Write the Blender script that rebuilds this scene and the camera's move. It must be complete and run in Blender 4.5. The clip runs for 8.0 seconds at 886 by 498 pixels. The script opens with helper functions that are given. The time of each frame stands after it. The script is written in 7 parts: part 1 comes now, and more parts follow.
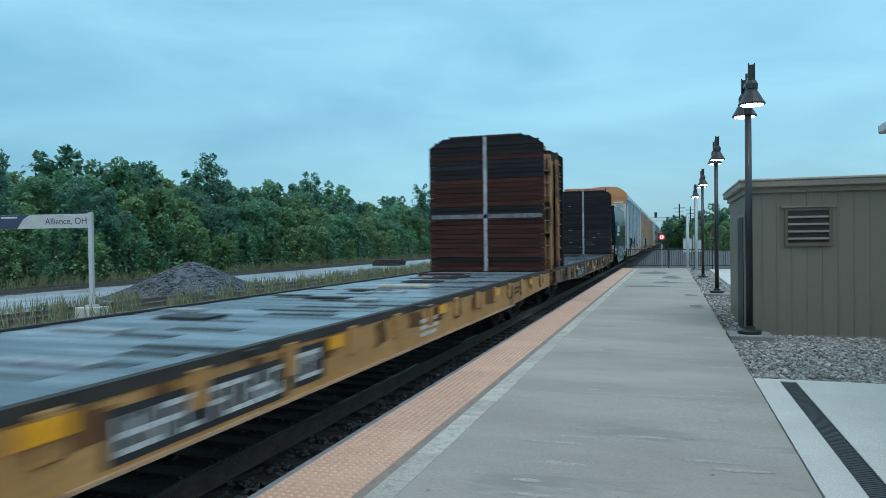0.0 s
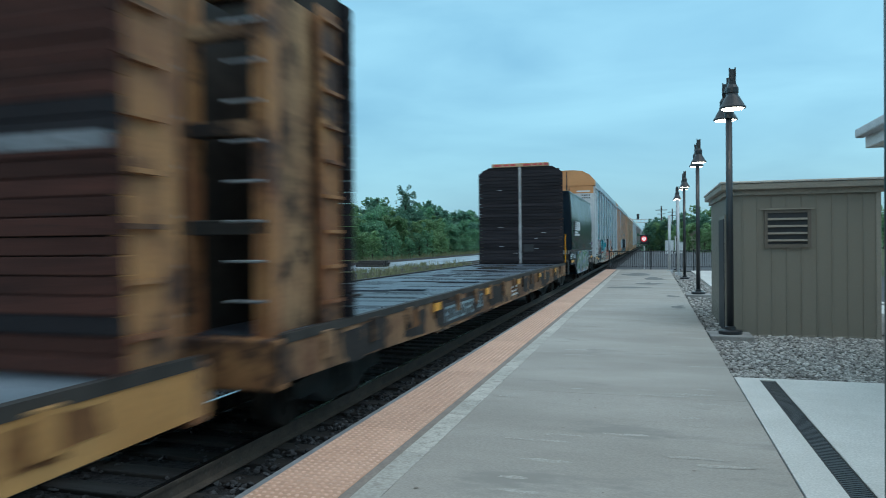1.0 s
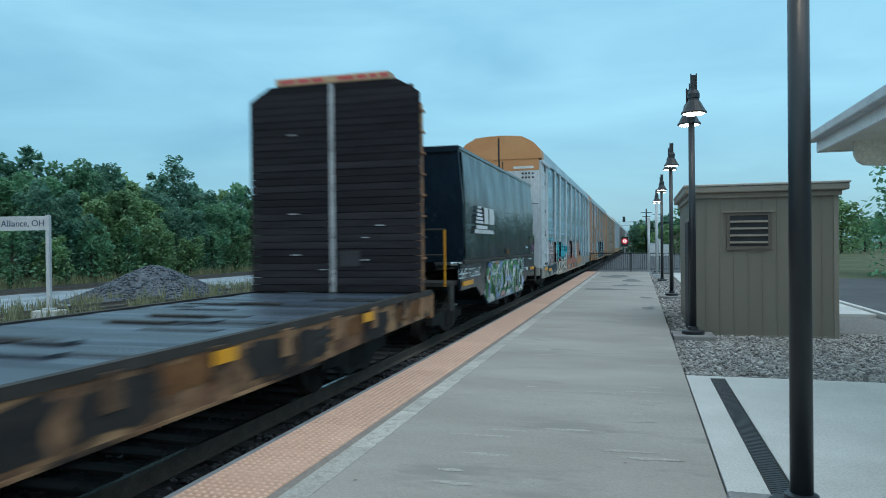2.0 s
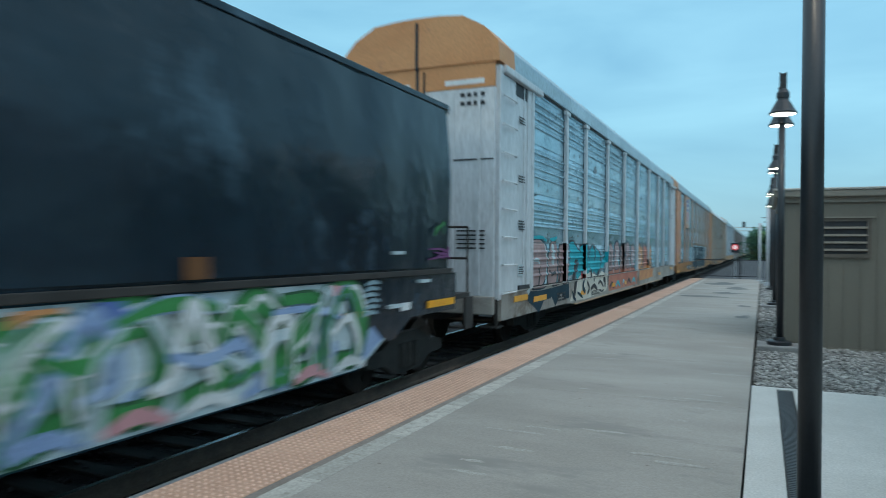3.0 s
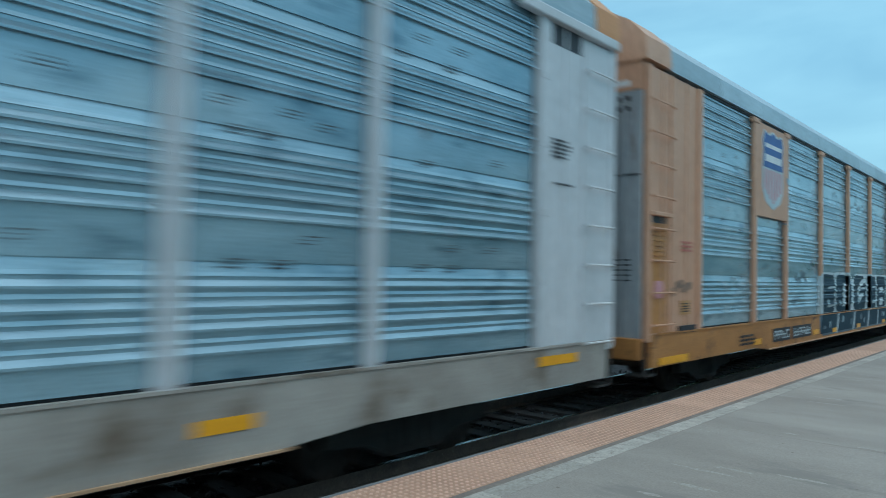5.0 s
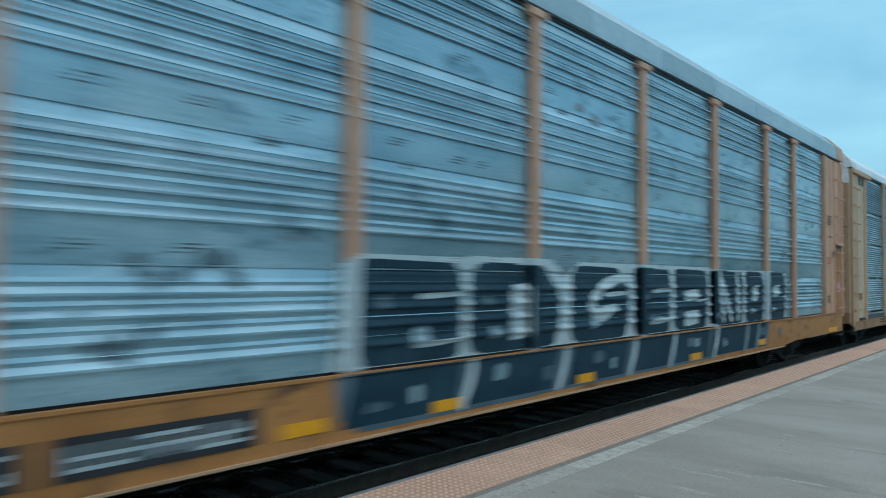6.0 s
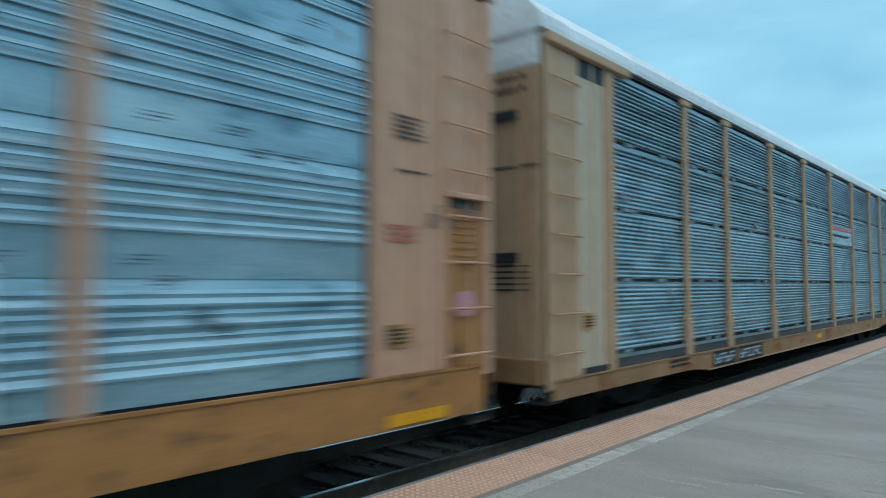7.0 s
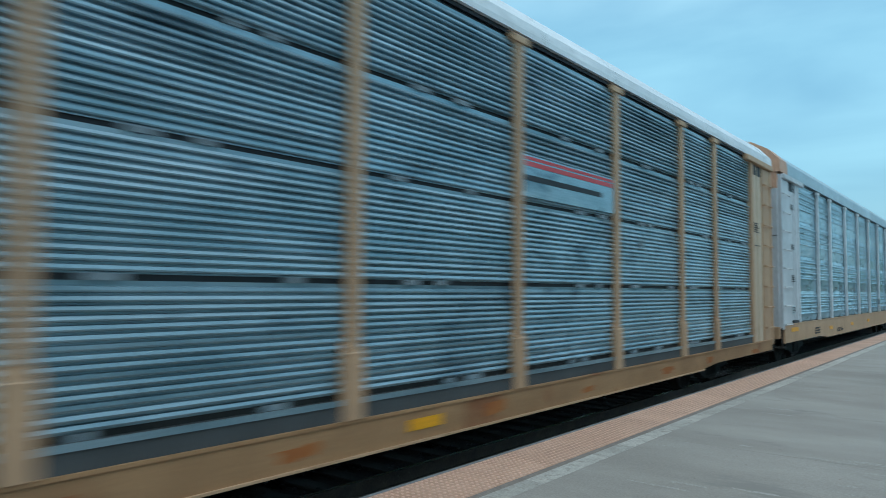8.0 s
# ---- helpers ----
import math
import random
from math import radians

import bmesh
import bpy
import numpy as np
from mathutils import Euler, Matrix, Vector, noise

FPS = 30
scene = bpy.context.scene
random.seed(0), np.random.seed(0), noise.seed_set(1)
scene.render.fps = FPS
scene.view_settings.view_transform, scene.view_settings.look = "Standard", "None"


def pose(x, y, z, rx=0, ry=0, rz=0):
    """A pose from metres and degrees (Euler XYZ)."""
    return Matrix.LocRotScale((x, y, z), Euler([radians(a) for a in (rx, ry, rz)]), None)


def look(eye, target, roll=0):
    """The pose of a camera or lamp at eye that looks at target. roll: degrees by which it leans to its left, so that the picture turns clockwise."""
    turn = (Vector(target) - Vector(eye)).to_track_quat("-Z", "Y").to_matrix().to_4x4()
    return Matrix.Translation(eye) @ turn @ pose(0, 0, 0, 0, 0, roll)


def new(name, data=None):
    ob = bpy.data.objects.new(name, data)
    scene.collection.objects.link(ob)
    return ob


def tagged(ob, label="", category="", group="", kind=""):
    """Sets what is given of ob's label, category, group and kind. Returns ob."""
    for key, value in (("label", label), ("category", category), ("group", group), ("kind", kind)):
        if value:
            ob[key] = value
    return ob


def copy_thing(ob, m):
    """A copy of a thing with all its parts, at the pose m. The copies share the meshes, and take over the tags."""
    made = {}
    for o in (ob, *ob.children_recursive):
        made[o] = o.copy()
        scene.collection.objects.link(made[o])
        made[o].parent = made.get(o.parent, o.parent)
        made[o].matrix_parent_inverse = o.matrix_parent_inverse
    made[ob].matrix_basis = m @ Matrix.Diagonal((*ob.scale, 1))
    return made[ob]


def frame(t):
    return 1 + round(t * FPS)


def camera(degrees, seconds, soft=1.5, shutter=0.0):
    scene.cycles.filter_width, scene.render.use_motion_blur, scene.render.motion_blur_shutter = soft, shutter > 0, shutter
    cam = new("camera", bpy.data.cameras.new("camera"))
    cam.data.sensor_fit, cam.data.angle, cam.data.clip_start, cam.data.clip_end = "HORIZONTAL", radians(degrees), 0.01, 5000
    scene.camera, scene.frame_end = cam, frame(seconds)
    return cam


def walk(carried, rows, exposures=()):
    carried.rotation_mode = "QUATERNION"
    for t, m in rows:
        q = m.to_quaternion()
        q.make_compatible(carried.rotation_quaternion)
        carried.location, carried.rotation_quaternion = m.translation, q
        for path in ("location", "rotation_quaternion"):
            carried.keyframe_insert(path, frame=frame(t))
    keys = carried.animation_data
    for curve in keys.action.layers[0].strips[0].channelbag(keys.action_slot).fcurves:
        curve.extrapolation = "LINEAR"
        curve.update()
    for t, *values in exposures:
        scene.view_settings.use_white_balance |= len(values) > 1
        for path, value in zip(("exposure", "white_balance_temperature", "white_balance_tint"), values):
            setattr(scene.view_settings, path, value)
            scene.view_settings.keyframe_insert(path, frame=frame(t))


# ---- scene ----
cam = camera(65.06, 8.0, soft=0.7, shutter=0.45)
walk(cam, [
    (0.0, pose(0.330, 0.000, 1.616, 89.38, 0.70, 18.10)),
    (0.5, pose(0.325, -0.001, 1.614, 89.26, 0.58, 17.78)),
    (1.0, pose(0.321, -0.069, 1.611, 89.48, 0.60, 16.75)),
    (1.5, pose(0.461, -0.143, 1.609, 89.72, 0.87, 15.05)),
    (3.0, pose(1.334, -0.152, 1.578, 89.83, -0.53, 24.71)),
    (3.5, pose(1.643, -0.277, 1.629, 90.71, -1.14, 33.33)),
    (4.0, pose(1.687, -0.386, 1.637, 91.12, -2.17, 39.07)),
    (4.2, pose(1.685, -0.449, 1.637, 91.22, -2.10, 40.89)),
    (5.3, pose(1.787, -0.263, 1.626, 92.00, -1.01, 42.54)),
    (5.5, pose(1.773, -0.223, 1.631, 92.07, -0.87, 42.66)),
    (6.0, pose(1.772, -0.276, 1.633, 92.18, -0.64, 42.29)),
    (6.5, pose(1.798, -0.283, 1.620, 92.93, 0.17, 41.58)),
    (7.0, pose(1.809, -0.116, 1.631, 92.95, 0.06, 41.33)),
    (7.5, pose(1.718, -0.142, 1.633, 93.24, -0.39, 39.75)),
    (8.0, pose(1.752, -0.219, 1.631, 93.34, -0.43, 39.11)),
])

# ---- world and sun: an overcast dusk sky ----
world = bpy.data.worlds.new("world")
scene.world = world
world.use_nodes = True
nt = world.node_tree
nt.nodes.clear()
w_out = nt.nodes.new("ShaderNodeOutputWorld")
w_bg = nt.nodes.new("ShaderNodeBackground")
w_sky = nt.nodes.new("ShaderNodeTexSky")
w_sky.sky_type = "NISHITA"
w_sky.sun_disc = False
w_sky.sun_elevation = radians(12)
w_sky.sun_rotation = radians(200)
w_scale = nt.nodes.new("ShaderNodeVectorMath")
w_scale.operation = "SCALE"
w_scale.inputs["Scale"].default_value = 0.03
w_tc = nt.nodes.new("ShaderNodeTexCoord")
w_sep = nt.nodes.new("ShaderNodeSeparateXYZ")
w_ramp = nt.nodes.new("ShaderNodeValToRGB")
w_ramp.color_ramp.interpolation = "EASE"
w_map = nt.nodes.new("ShaderNodeMapping")
w_map.inputs["Scale"].default_value = (1.0, 1.0, 4.0)
w_noise = nt.nodes.new("ShaderNodeTexNoise")
w_noise.inputs["Scale"].default_value = 2.3
w_noise.inputs["Detail"].default_value = 5.0
w_noise.inputs["Distortion"].default_value = 0.4
w_cr = nt.nodes.new("ShaderNodeValToRGB")
w_mul = nt.nodes.new("ShaderNodeMix")
w_mul.data_type, w_mul.blend_type = "RGBA", "MULTIPLY"
w_mul.inputs["Factor"].default_value = 1.0
w_add = nt.nodes.new("ShaderNodeMix")
w_add.data_type, w_add.blend_type = "RGBA", "ADD"
w_add.inputs["Factor"].default_value = 1.0
SKY = ((0.0, (0.165, 0.41, 0.57)), (0.06, (0.175, 0.45, 0.625)), (0.30, (0.23, 0.53, 0.72)), (0.55, (0.52, 0.82, 1.0)), (1.0, (0.84, 1.03, 1.18)))
els = w_ramp.color_ramp.elements
for k, (p, c) in enumerate(SKY):
    e = els[k] if k < 2 else els.new(p)
    e.position, e.color = p, (*c, 1)
w_cr.color_ramp.elements[0].position, w_cr.color_ramp.elements[0].color = 0.3, (0.68, 0.78, 0.84, 1)
w_cr.color_ramp.elements[1].position, w_cr.color_ramp.elements[1].color = 0.72, (1.27, 1.18, 1.11, 1)
lk = nt.links.new
lk(w_tc.outputs["Generated"], w_sep.inputs[0])
lk(w_sep.outputs["Z"], w_ramp.inputs[0])
lk(w_tc.outputs["Generated"], w_map.inputs[0])
lk(w_map.outputs[0], w_noise.inputs["Vector"])
lk(w_noise.outputs["Fac"], w_cr.inputs[0])
lk(w_ramp.outputs[0], w_mul.inputs["A"])
lk(w_cr.outputs[0], w_mul.inputs["B"])
lk(w_sky.outputs[0], w_scale.inputs[0])
lk(w_mul.outputs["Result"], w_add.inputs["A"])
lk(w_scale.outputs[0], w_add.inputs["B"])
lk(w_add.outputs["Result"], w_bg.inputs[0])
w_bg.inputs[1].default_value = 1.08
lk(w_bg.outputs[0], w_out.inputs[0])
sun = new("sun", bpy.data.lights.new("sun", "SUN"))
sun.data.energy, sun.data.angle, sun.data.color = 0.5, radians(40), (1.0, 0.97, 0.93)
sun.matrix_world = look((0, 0, 0), (-0.5, 0.35, -1.0))


# ---- materials ----
def mat(name, c1, c2, rough=0.75, metal=0.0, scale=3.0, fine=40.0, bump=0.15, stretch=(1, 1, 1), wear_sheen=None, wear_sheen_at=0.6, vary=0.0, spec=0.5, depth=0.01, wear_sheen_scale=None):
    m = bpy.data.materials.new(name)
    m.use_nodes = True
    t = m.node_tree
    b = t.nodes["Principled BSDF"]
    b.inputs["Roughness"].default_value, b.inputs["Metallic"].default_value = rough, metal
    b.inputs["Specular IOR Level"].default_value = spec
    n = t.nodes.new
    tc, mp = n("ShaderNodeTexCoord"), n("ShaderNodeMapping")
    mp.inputs["Scale"].default_value = stretch
    n1, n2 = n("ShaderNodeTexNoise"), n("ShaderNodeTexNoise")
    n1.inputs["Scale"].default_value, n1.inputs["Detail"].default_value, n1.inputs["Roughness"].default_value = scale, 5, 0.6
    n2.inputs["Scale"].default_value, n2.inputs["Detail"].default_value = fine, 3
    info = n("ShaderNodeObjectInfo")
    off = n("ShaderNodeVectorMath")
    off.operation = "MULTIPLY_ADD"
    off.inputs[1].default_value = (37.0, 11.0, 23.0)
    t.links.new(info.outputs["Random"], off.inputs[0])
    t.links.new(tc.outputs["Object"], off.inputs[2])
    t.links.new(off.outputs[0], mp.inputs[0])
    t.links.new(mp.outputs[0], n1.inputs["Vector"])
    t.links.new(mp.outputs[0], n2.inputs["Vector"])
    r = n("ShaderNodeValToRGB")
    r.color_ramp.elements[0].position, r.color_ramp.elements[1].position = 0.32, 0.68
    r.color_ramp.elements[0].color, r.color_ramp.elements[1].color = (*c1, 1), (*c2, 1)
    t.links.new(n1.outputs["Fac"], r.inputs[0])
    g = n("ShaderNodeMapRange")
    g.inputs["From Min"].default_value, g.inputs["From Max"].default_value = 0.3, 0.7
    g.inputs["To Min"].default_value, g.inputs["To Max"].default_value = 0.86, 1.14
    t.links.new(n2.outputs["Fac"], g.inputs["Value"])
    mul = n("ShaderNodeVectorMath")
    mul.operation = "SCALE"
    t.links.new(r.outputs[0], mul.inputs[0])
    t.links.new(g.outputs[0], mul.inputs["Scale"])
    col = mul.outputs[0]
    if vary:
        v = n("ShaderNodeMapRange")
        v.inputs["To Min"].default_value, v.inputs["To Max"].default_value = 1 - vary, 1 + vary
        t.links.new(info.outputs["Random"], v.inputs["Value"])
        s = n("ShaderNodeVectorMath")
        s.operation = "SCALE"
        t.links.new(col, s.inputs[0])
        t.links.new(v.outputs[0], s.inputs["Scale"])
        col = s.outputs[0]
    if wear_sheen:
        n3, r3, mx = n("ShaderNodeTexNoise"), n("ShaderNodeValToRGB"), n("ShaderNodeMix")
        n3.inputs["Scale"].default_value, n3.inputs["Detail"].default_value, n3.inputs["Roughness"].default_value = wear_sheen_scale or scale * 2.3, 7, 0.7
        t.links.new(mp.outputs[0], n3.inputs["Vector"])
        r3.color_ramp.elements[0].position, r3.color_ramp.elements[1].position = wear_sheen_at, min(wear_sheen_at + 0.1, 1)
        t.links.new(n3.outputs["Fac"], r3.inputs[0])
        mx.data_type = "RGBA"
        t.links.new(r3.outputs[0], mx.inputs["Factor"])
        t.links.new(col, mx.inputs["A"])
        mx.inputs["B"].default_value = (*wear_sheen, 1)
        col = mx.outputs["Result"]
    t.links.new(col, b.inputs["Base Color"])
    if bump:
        bp = n("ShaderNodeBump")
        bp.inputs["Strength"].default_value, bp.inputs["Distance"].default_value = bump, depth
        t.links.new(n2.outputs["Fac"], bp.inputs["Height"])
        t.links.new(bp.outputs[0], b.inputs["Normal"])
    return m


def glow(name, colour, strength):
    m = bpy.data.materials.new(name)
    m.use_nodes = True
    b = m.node_tree.nodes["Principled BSDF"]
    b.inputs["Base Color"].default_value = (*colour, 1)
    b.inputs["Emission Color"].default_value = (*colour, 1)
    b.inputs["Emission Strength"].default_value = strength
    return m


M = {}
M["concrete"] = mat("platform_concrete", (0.285, 0.256, 0.224), (0.385, 0.352, 0.315), 0.8, scale=0.55, fine=80, bump=0.15, depth=0.004, stretch=(0.65, 1.5, 1), wear_sheen=(0.255, 0.235, 0.21), wear_sheen_at=0.58, wear_sheen_scale=0.9)
M["footing"] = mat("grey_footing_concrete", (0.20, 0.195, 0.19), (0.29, 0.285, 0.275), 0.85, scale=2.0, fine=50, bump=0.2)
M["slab"] = mat("pale_concrete", (0.50, 0.49, 0.46), (0.60, 0.59, 0.56), 0.85, scale=1.2, fine=60, bump=0.15, wear_sheen=(0.44, 0.43, 0.41), wear_sheen_at=0.66)
M["kerb"] = mat("kerb_concrete", (0.14, 0.15, 0.16), (0.22, 0.23, 0.24), 0.85, scale=3, fine=50, bump=0.3)
M["tactile"] = mat("tactile_tile", (0.50, 0.285, 0.195), (0.61, 0.365, 0.26), 0.7, scale=1.5, fine=30, bump=0.1, vary=0.06, wear_sheen=(0.36, 0.215, 0.155), wear_sheen_at=0.69)
# domes paler than the tiles: light and shade on the studs, put into colour
M["dome"] = mat("lit_tactile_dome", (0.62, 0.39, 0.285), (0.74, 0.48, 0.36), 0.65, scale=1.5, fine=30, bump=0.0)
M["strip_dark"] = mat("dark_concrete_strip", (0.20, 0.165, 0.14), (0.26, 0.22, 0.19), 0.85, scale=4)
M["strip_pale"] = mat("worn_white_strip", (0.38, 0.35, 0.31), (0.50, 0.47, 0.42), 0.8, scale=5, wear_sheen=(0.30, 0.27, 0.235), wear_sheen_at=0.54, vary=0.14)
M["paint_fleck"] = mat("paint_fleck", (0.375, 0.35, 0.315), (0.435, 0.405, 0.37), 0.85, scale=14, fine=60, wear_sheen=(0.33, 0.30, 0.265), wear_sheen_at=0.46)
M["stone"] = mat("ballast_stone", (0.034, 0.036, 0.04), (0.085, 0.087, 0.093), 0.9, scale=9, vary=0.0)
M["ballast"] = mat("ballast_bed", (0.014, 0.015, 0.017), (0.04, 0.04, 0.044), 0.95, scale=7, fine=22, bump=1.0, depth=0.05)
M["gravel"] = mat("gravel_bed", (0.16, 0.15, 0.14), (0.30, 0.28, 0.26), 0.9, scale=16, fine=30, bump=1.0, depth=0.03)
M["gravel_stone"] = mat("river_gravel_stone", (0.28, 0.265, 0.25), (0.48, 0.46, 0.43), 0.85, scale=3, fine=20)
M["yard"] = mat("yard_gravel", (0.17, 0.205, 0.235), (0.37, 0.42, 0.455), 0.5, scale=0.35, fine=14, bump=0.8, depth=0.04, stretch=(1.6, 0.35, 1), wear_sheen=(0.09, 0.10, 0.10), wear_sheen_at=0.57, wear_sheen_scale=0.5)
M["pile"] = mat("grey_stone_pile", (0.07, 0.08, 0.092), (0.145, 0.155, 0.175), 0.95, scale=4, fine=12, bump=1.0, depth=0.06)
M["pile_stone"] = mat("crushed_blue_grey_stone", (0.06, 0.075, 0.09), (0.125, 0.145, 0.17), 0.75, scale=9)
M["asphalt"] = mat("asphalt", (0.05, 0.05, 0.055), (0.09, 0.09, 0.095), 0.85, scale=0.6, fine=30, bump=0.3)
M["grass"] = mat("grass_ground", (0.045, 0.06, 0.022), (0.11, 0.12, 0.05), 0.95, scale=0.3, fine=9, bump=0.8, depth=0.06)
M["blade"] = mat("grass_blades", (0.14, 0.16, 0.075), (0.28, 0.27, 0.16), 0.9, scale=0.6, fine=6, bump=0)
M["rail"] = mat("rail_steel", (0.09, 0.075, 0.065), (0.14, 0.11, 0.09), 0.6, scale=5, wear_sheen=(0.20, 0.19, 0.18), wear_sheen_at=0.62)
M["rail_top"] = mat("polished_rail_head", (0.42, 0.43, 0.44), (0.5, 0.5, 0.51), 0.25, 1.0, scale=2)
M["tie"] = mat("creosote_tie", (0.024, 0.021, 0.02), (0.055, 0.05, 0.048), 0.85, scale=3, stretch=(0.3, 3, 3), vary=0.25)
M["steel_dark"] = mat("grimy_steel", (0.018, 0.017, 0.016), (0.045, 0.04, 0.036), 0.75, scale=4, wear_sheen=(0.09, 0.05, 0.03), wear_sheen_at=0.66)
M["wheel"] = mat("wheel_steel", (0.05, 0.042, 0.038), (0.09, 0.075, 0.065), 0.5, 0.6, scale=4)
M["yellow"] = mat("weathered_yellow_paint", (0.42, 0.205, 0.065), (0.55, 0.30, 0.11), 0.6, scale=1.2, fine=25, wear_sheen=(0.15, 0.07, 0.035), wear_sheen_at=0.57, wear_sheen_scale=1.3)
M["yellow_rusty"] = mat("rusty_yellow_paint", (0.15, 0.07, 0.042), (0.40, 0.24, 0.13), 0.75, scale=1.6, fine=25, wear_sheen=(0.026, 0.02, 0.019), wear_sheen_at=0.48, wear_sheen_scale=0.9, spec=0.25)
M["yellow_plate"] = mat("rust_streaked_yellow_paint", (0.22, 0.085, 0.04), (0.46, 0.23, 0.09), 0.65, scale=1.0, fine=25, wear_sheen=(0.06, 0.03, 0.022), wear_sheen_at=0.50, wear_sheen_scale=1.1)
M["rust_stain"] = mat("brown_rust_stain", (0.10, 0.045, 0.022), (0.22, 0.105, 0.045), 0.8, scale=3, spec=0.2)
M["tar_stain"] = mat("black_grease_stain", (0.016, 0.016, 0.018), (0.04, 0.037, 0.036), 0.7, scale=3, wear_sheen=(0.09, 0.055, 0.035), wear_sheen_at=0.6, spec=0.25)
M["deck"] = mat("grey_deck_plank", (0.06, 0.085, 0.11), (0.225, 0.275, 0.315), 0.29, scale=1.3, fine=30, stretch=(0.6, 3, 1), vary=0.5, wear_sheen=(0.03, 0.035, 0.045), wear_sheen_at=0.57)
M["deck_dark"] = mat("dark_deck_plank", (0.018, 0.027, 0.042), (0.06, 0.078, 0.104), 0.42, scale=1.1, fine=30, stretch=(0.6, 3, 1), vary=0.5, wear_sheen=(0.028, 0.03, 0.033), wear_sheen_at=0.62)
M["plank"] = mat("red_brown_plank", (0.030, 0.013, 0.011), (0.070, 0.027, 0.021), 0.85, scale=1.5, fine=24, stretch=(0.5, 1, 6), vary=0.28, wear_sheen=(0.018, 0.015, 0.016), wear_sheen_at=0.6, spec=0.2)
M["plank_dark"] = mat("black_plank", (0.014, 0.013, 0.017), (0.030, 0.028, 0.033), 0.85, scale=1.5, fine=24, stretch=(0.5, 1, 6), vary=0.3, spec=0.2)
M["dull_strip"] = mat("dull_steel_strip", (0.10, 0.115, 0.135), (0.20, 0.225, 0.255), 0.5, 0.3, scale=4, wear_sheen=(0.045, 0.045, 0.05), wear_sheen_at=0.56)
M["steel_strip"] = mat("scraped_steel_strip", (0.22, 0.245, 0.27), (0.40, 0.435, 0.47), 0.45, 0.3, scale=5, wear_sheen=(0.07, 0.07, 0.075), wear_sheen_at=0.55)
# bluish blotches put the sky's reflection in the sheets into the paint colour
M["black_car"] = mat("black_car_paint_and_sheen", (0.005, 0.011, 0.019), (0.011, 0.024, 0.038), 0.22, scale=0.8, fine=7, bump=0.3, depth=0.05, stretch=(1, 1, 0.6), wear_sheen=(0.055, 0.095, 0.13), wear_sheen_at=0.585, wear_sheen_scale=0.9, spec=0.42)
M["galv"] = mat("galvanised_panel", (0.225, 0.375, 0.45), (0.39, 0.56, 0.64), 0.26, 0.5, scale=0.9, fine=18, bump=0.10, stretch=(1, 1, 2.5), vary=0.14, wear_sheen=(0.145, 0.25, 0.31), wear_sheen_at=0.55, wear_sheen_scale=1.4)
M["galv_dark"] = mat("dull_galvanised_panel", (0.165, 0.28, 0.335), (0.32, 0.455, 0.525), 0.28, 0.5, scale=0.9, fine=18, bump=0.10, stretch=(1, 1, 2.5), vary=0.14, wear_sheen=(0.115, 0.19, 0.235), wear_sheen_at=0.56, wear_sheen_scale=1.0)
M["galv_brown"] = mat("grimy_brown_panel", (0.24, 0.22, 0.22), (0.34, 0.31, 0.30), 0.6, 0.2, scale=0.8, fine=18, bump=0.08, vary=0.08)
M["white_car"] = mat("dirty_white_car_paint", (0.48, 0.51, 0.535), (0.61, 0.635, 0.66), 0.45, scale=0.7, fine=14, stretch=(2, 2, 0.4), wear_sheen=(0.42, 0.42, 0.42), wear_sheen_at=0.63)
M["tan"] = mat("tan_orange_car_paint", (0.53, 0.285, 0.18), (0.62, 0.355, 0.235), 0.55, scale=0.7, fine=14, stretch=(2, 2, 0.4), wear_sheen=(0.35, 0.165, 0.085), wear_sheen_at=0.62)
M["tan_pale"] = mat("pale_tan_car_paint", (0.44, 0.265, 0.155), (0.54, 0.345, 0.21), 0.55, scale=0.7, fine=14, stretch=(2, 2, 0.4), wear_sheen=(0.30, 0.155, 0.085), wear_sheen_at=0.62)
M["smudge"] = mat("faded_black_spray", (0.16, 0.10, 0.075), (0.26, 0.17, 0.125), 0.7, scale=4)
M["faded_red"] = mat("faded_red_stencil", (0.42, 0.10, 0.08), (0.50, 0.14, 0.11), 0.6, scale=4)
M["rust_orange"] = mat("orange_rust", (0.30, 0.085, 0.02), (0.42, 0.15, 0.04), 0.75, scale=4)
M["white_sill"] = mat("road_dirtied_white_sill", (0.25, 0.225, 0.20), (0.40, 0.38, 0.345), 0.6, scale=1.2, wear_sheen=(0.15, 0.115, 0.085), wear_sheen_at=0.54, wear_sheen_scale=0.9)
M["orange_sill"] = mat("orange_sill_paint", (0.35, 0.145, 0.04), (0.49, 0.22, 0.068), 0.6, scale=1.0, wear_sheen=(0.16, 0.072, 0.033), wear_sheen_at=0.55, stretch=(1, 1, 1.5))
M["orange_top"] = mat("orange_door_paint", (0.55, 0.23, 0.085), (0.62, 0.29, 0.12), 0.55, scale=1.0, wear_sheen=(0.42, 0.19, 0.10), wear_sheen_at=0.62)
M["roof"] = mat("galvanised_roof", (0.30, 0.40, 0.45), (0.42, 0.52, 0.57), 0.4, 0.3, scale=0.6, fine=12, vary=0.1)
M["roof_white"] = mat("white_roof", (0.66, 0.70, 0.72), (0.78, 0.80, 0.82), 0.45, 0.1, scale=0.6, fine=12, vary=0.05)
M["bay_cream"] = mat("bleached_cream_bay_paint", (0.50, 0.38, 0.27), (0.60, 0.475, 0.35), 0.55, scale=0.8, fine=14, stretch=(2, 2, 0.4), wear_sheen=(0.36, 0.21, 0.12), wear_sheen_at=0.6)
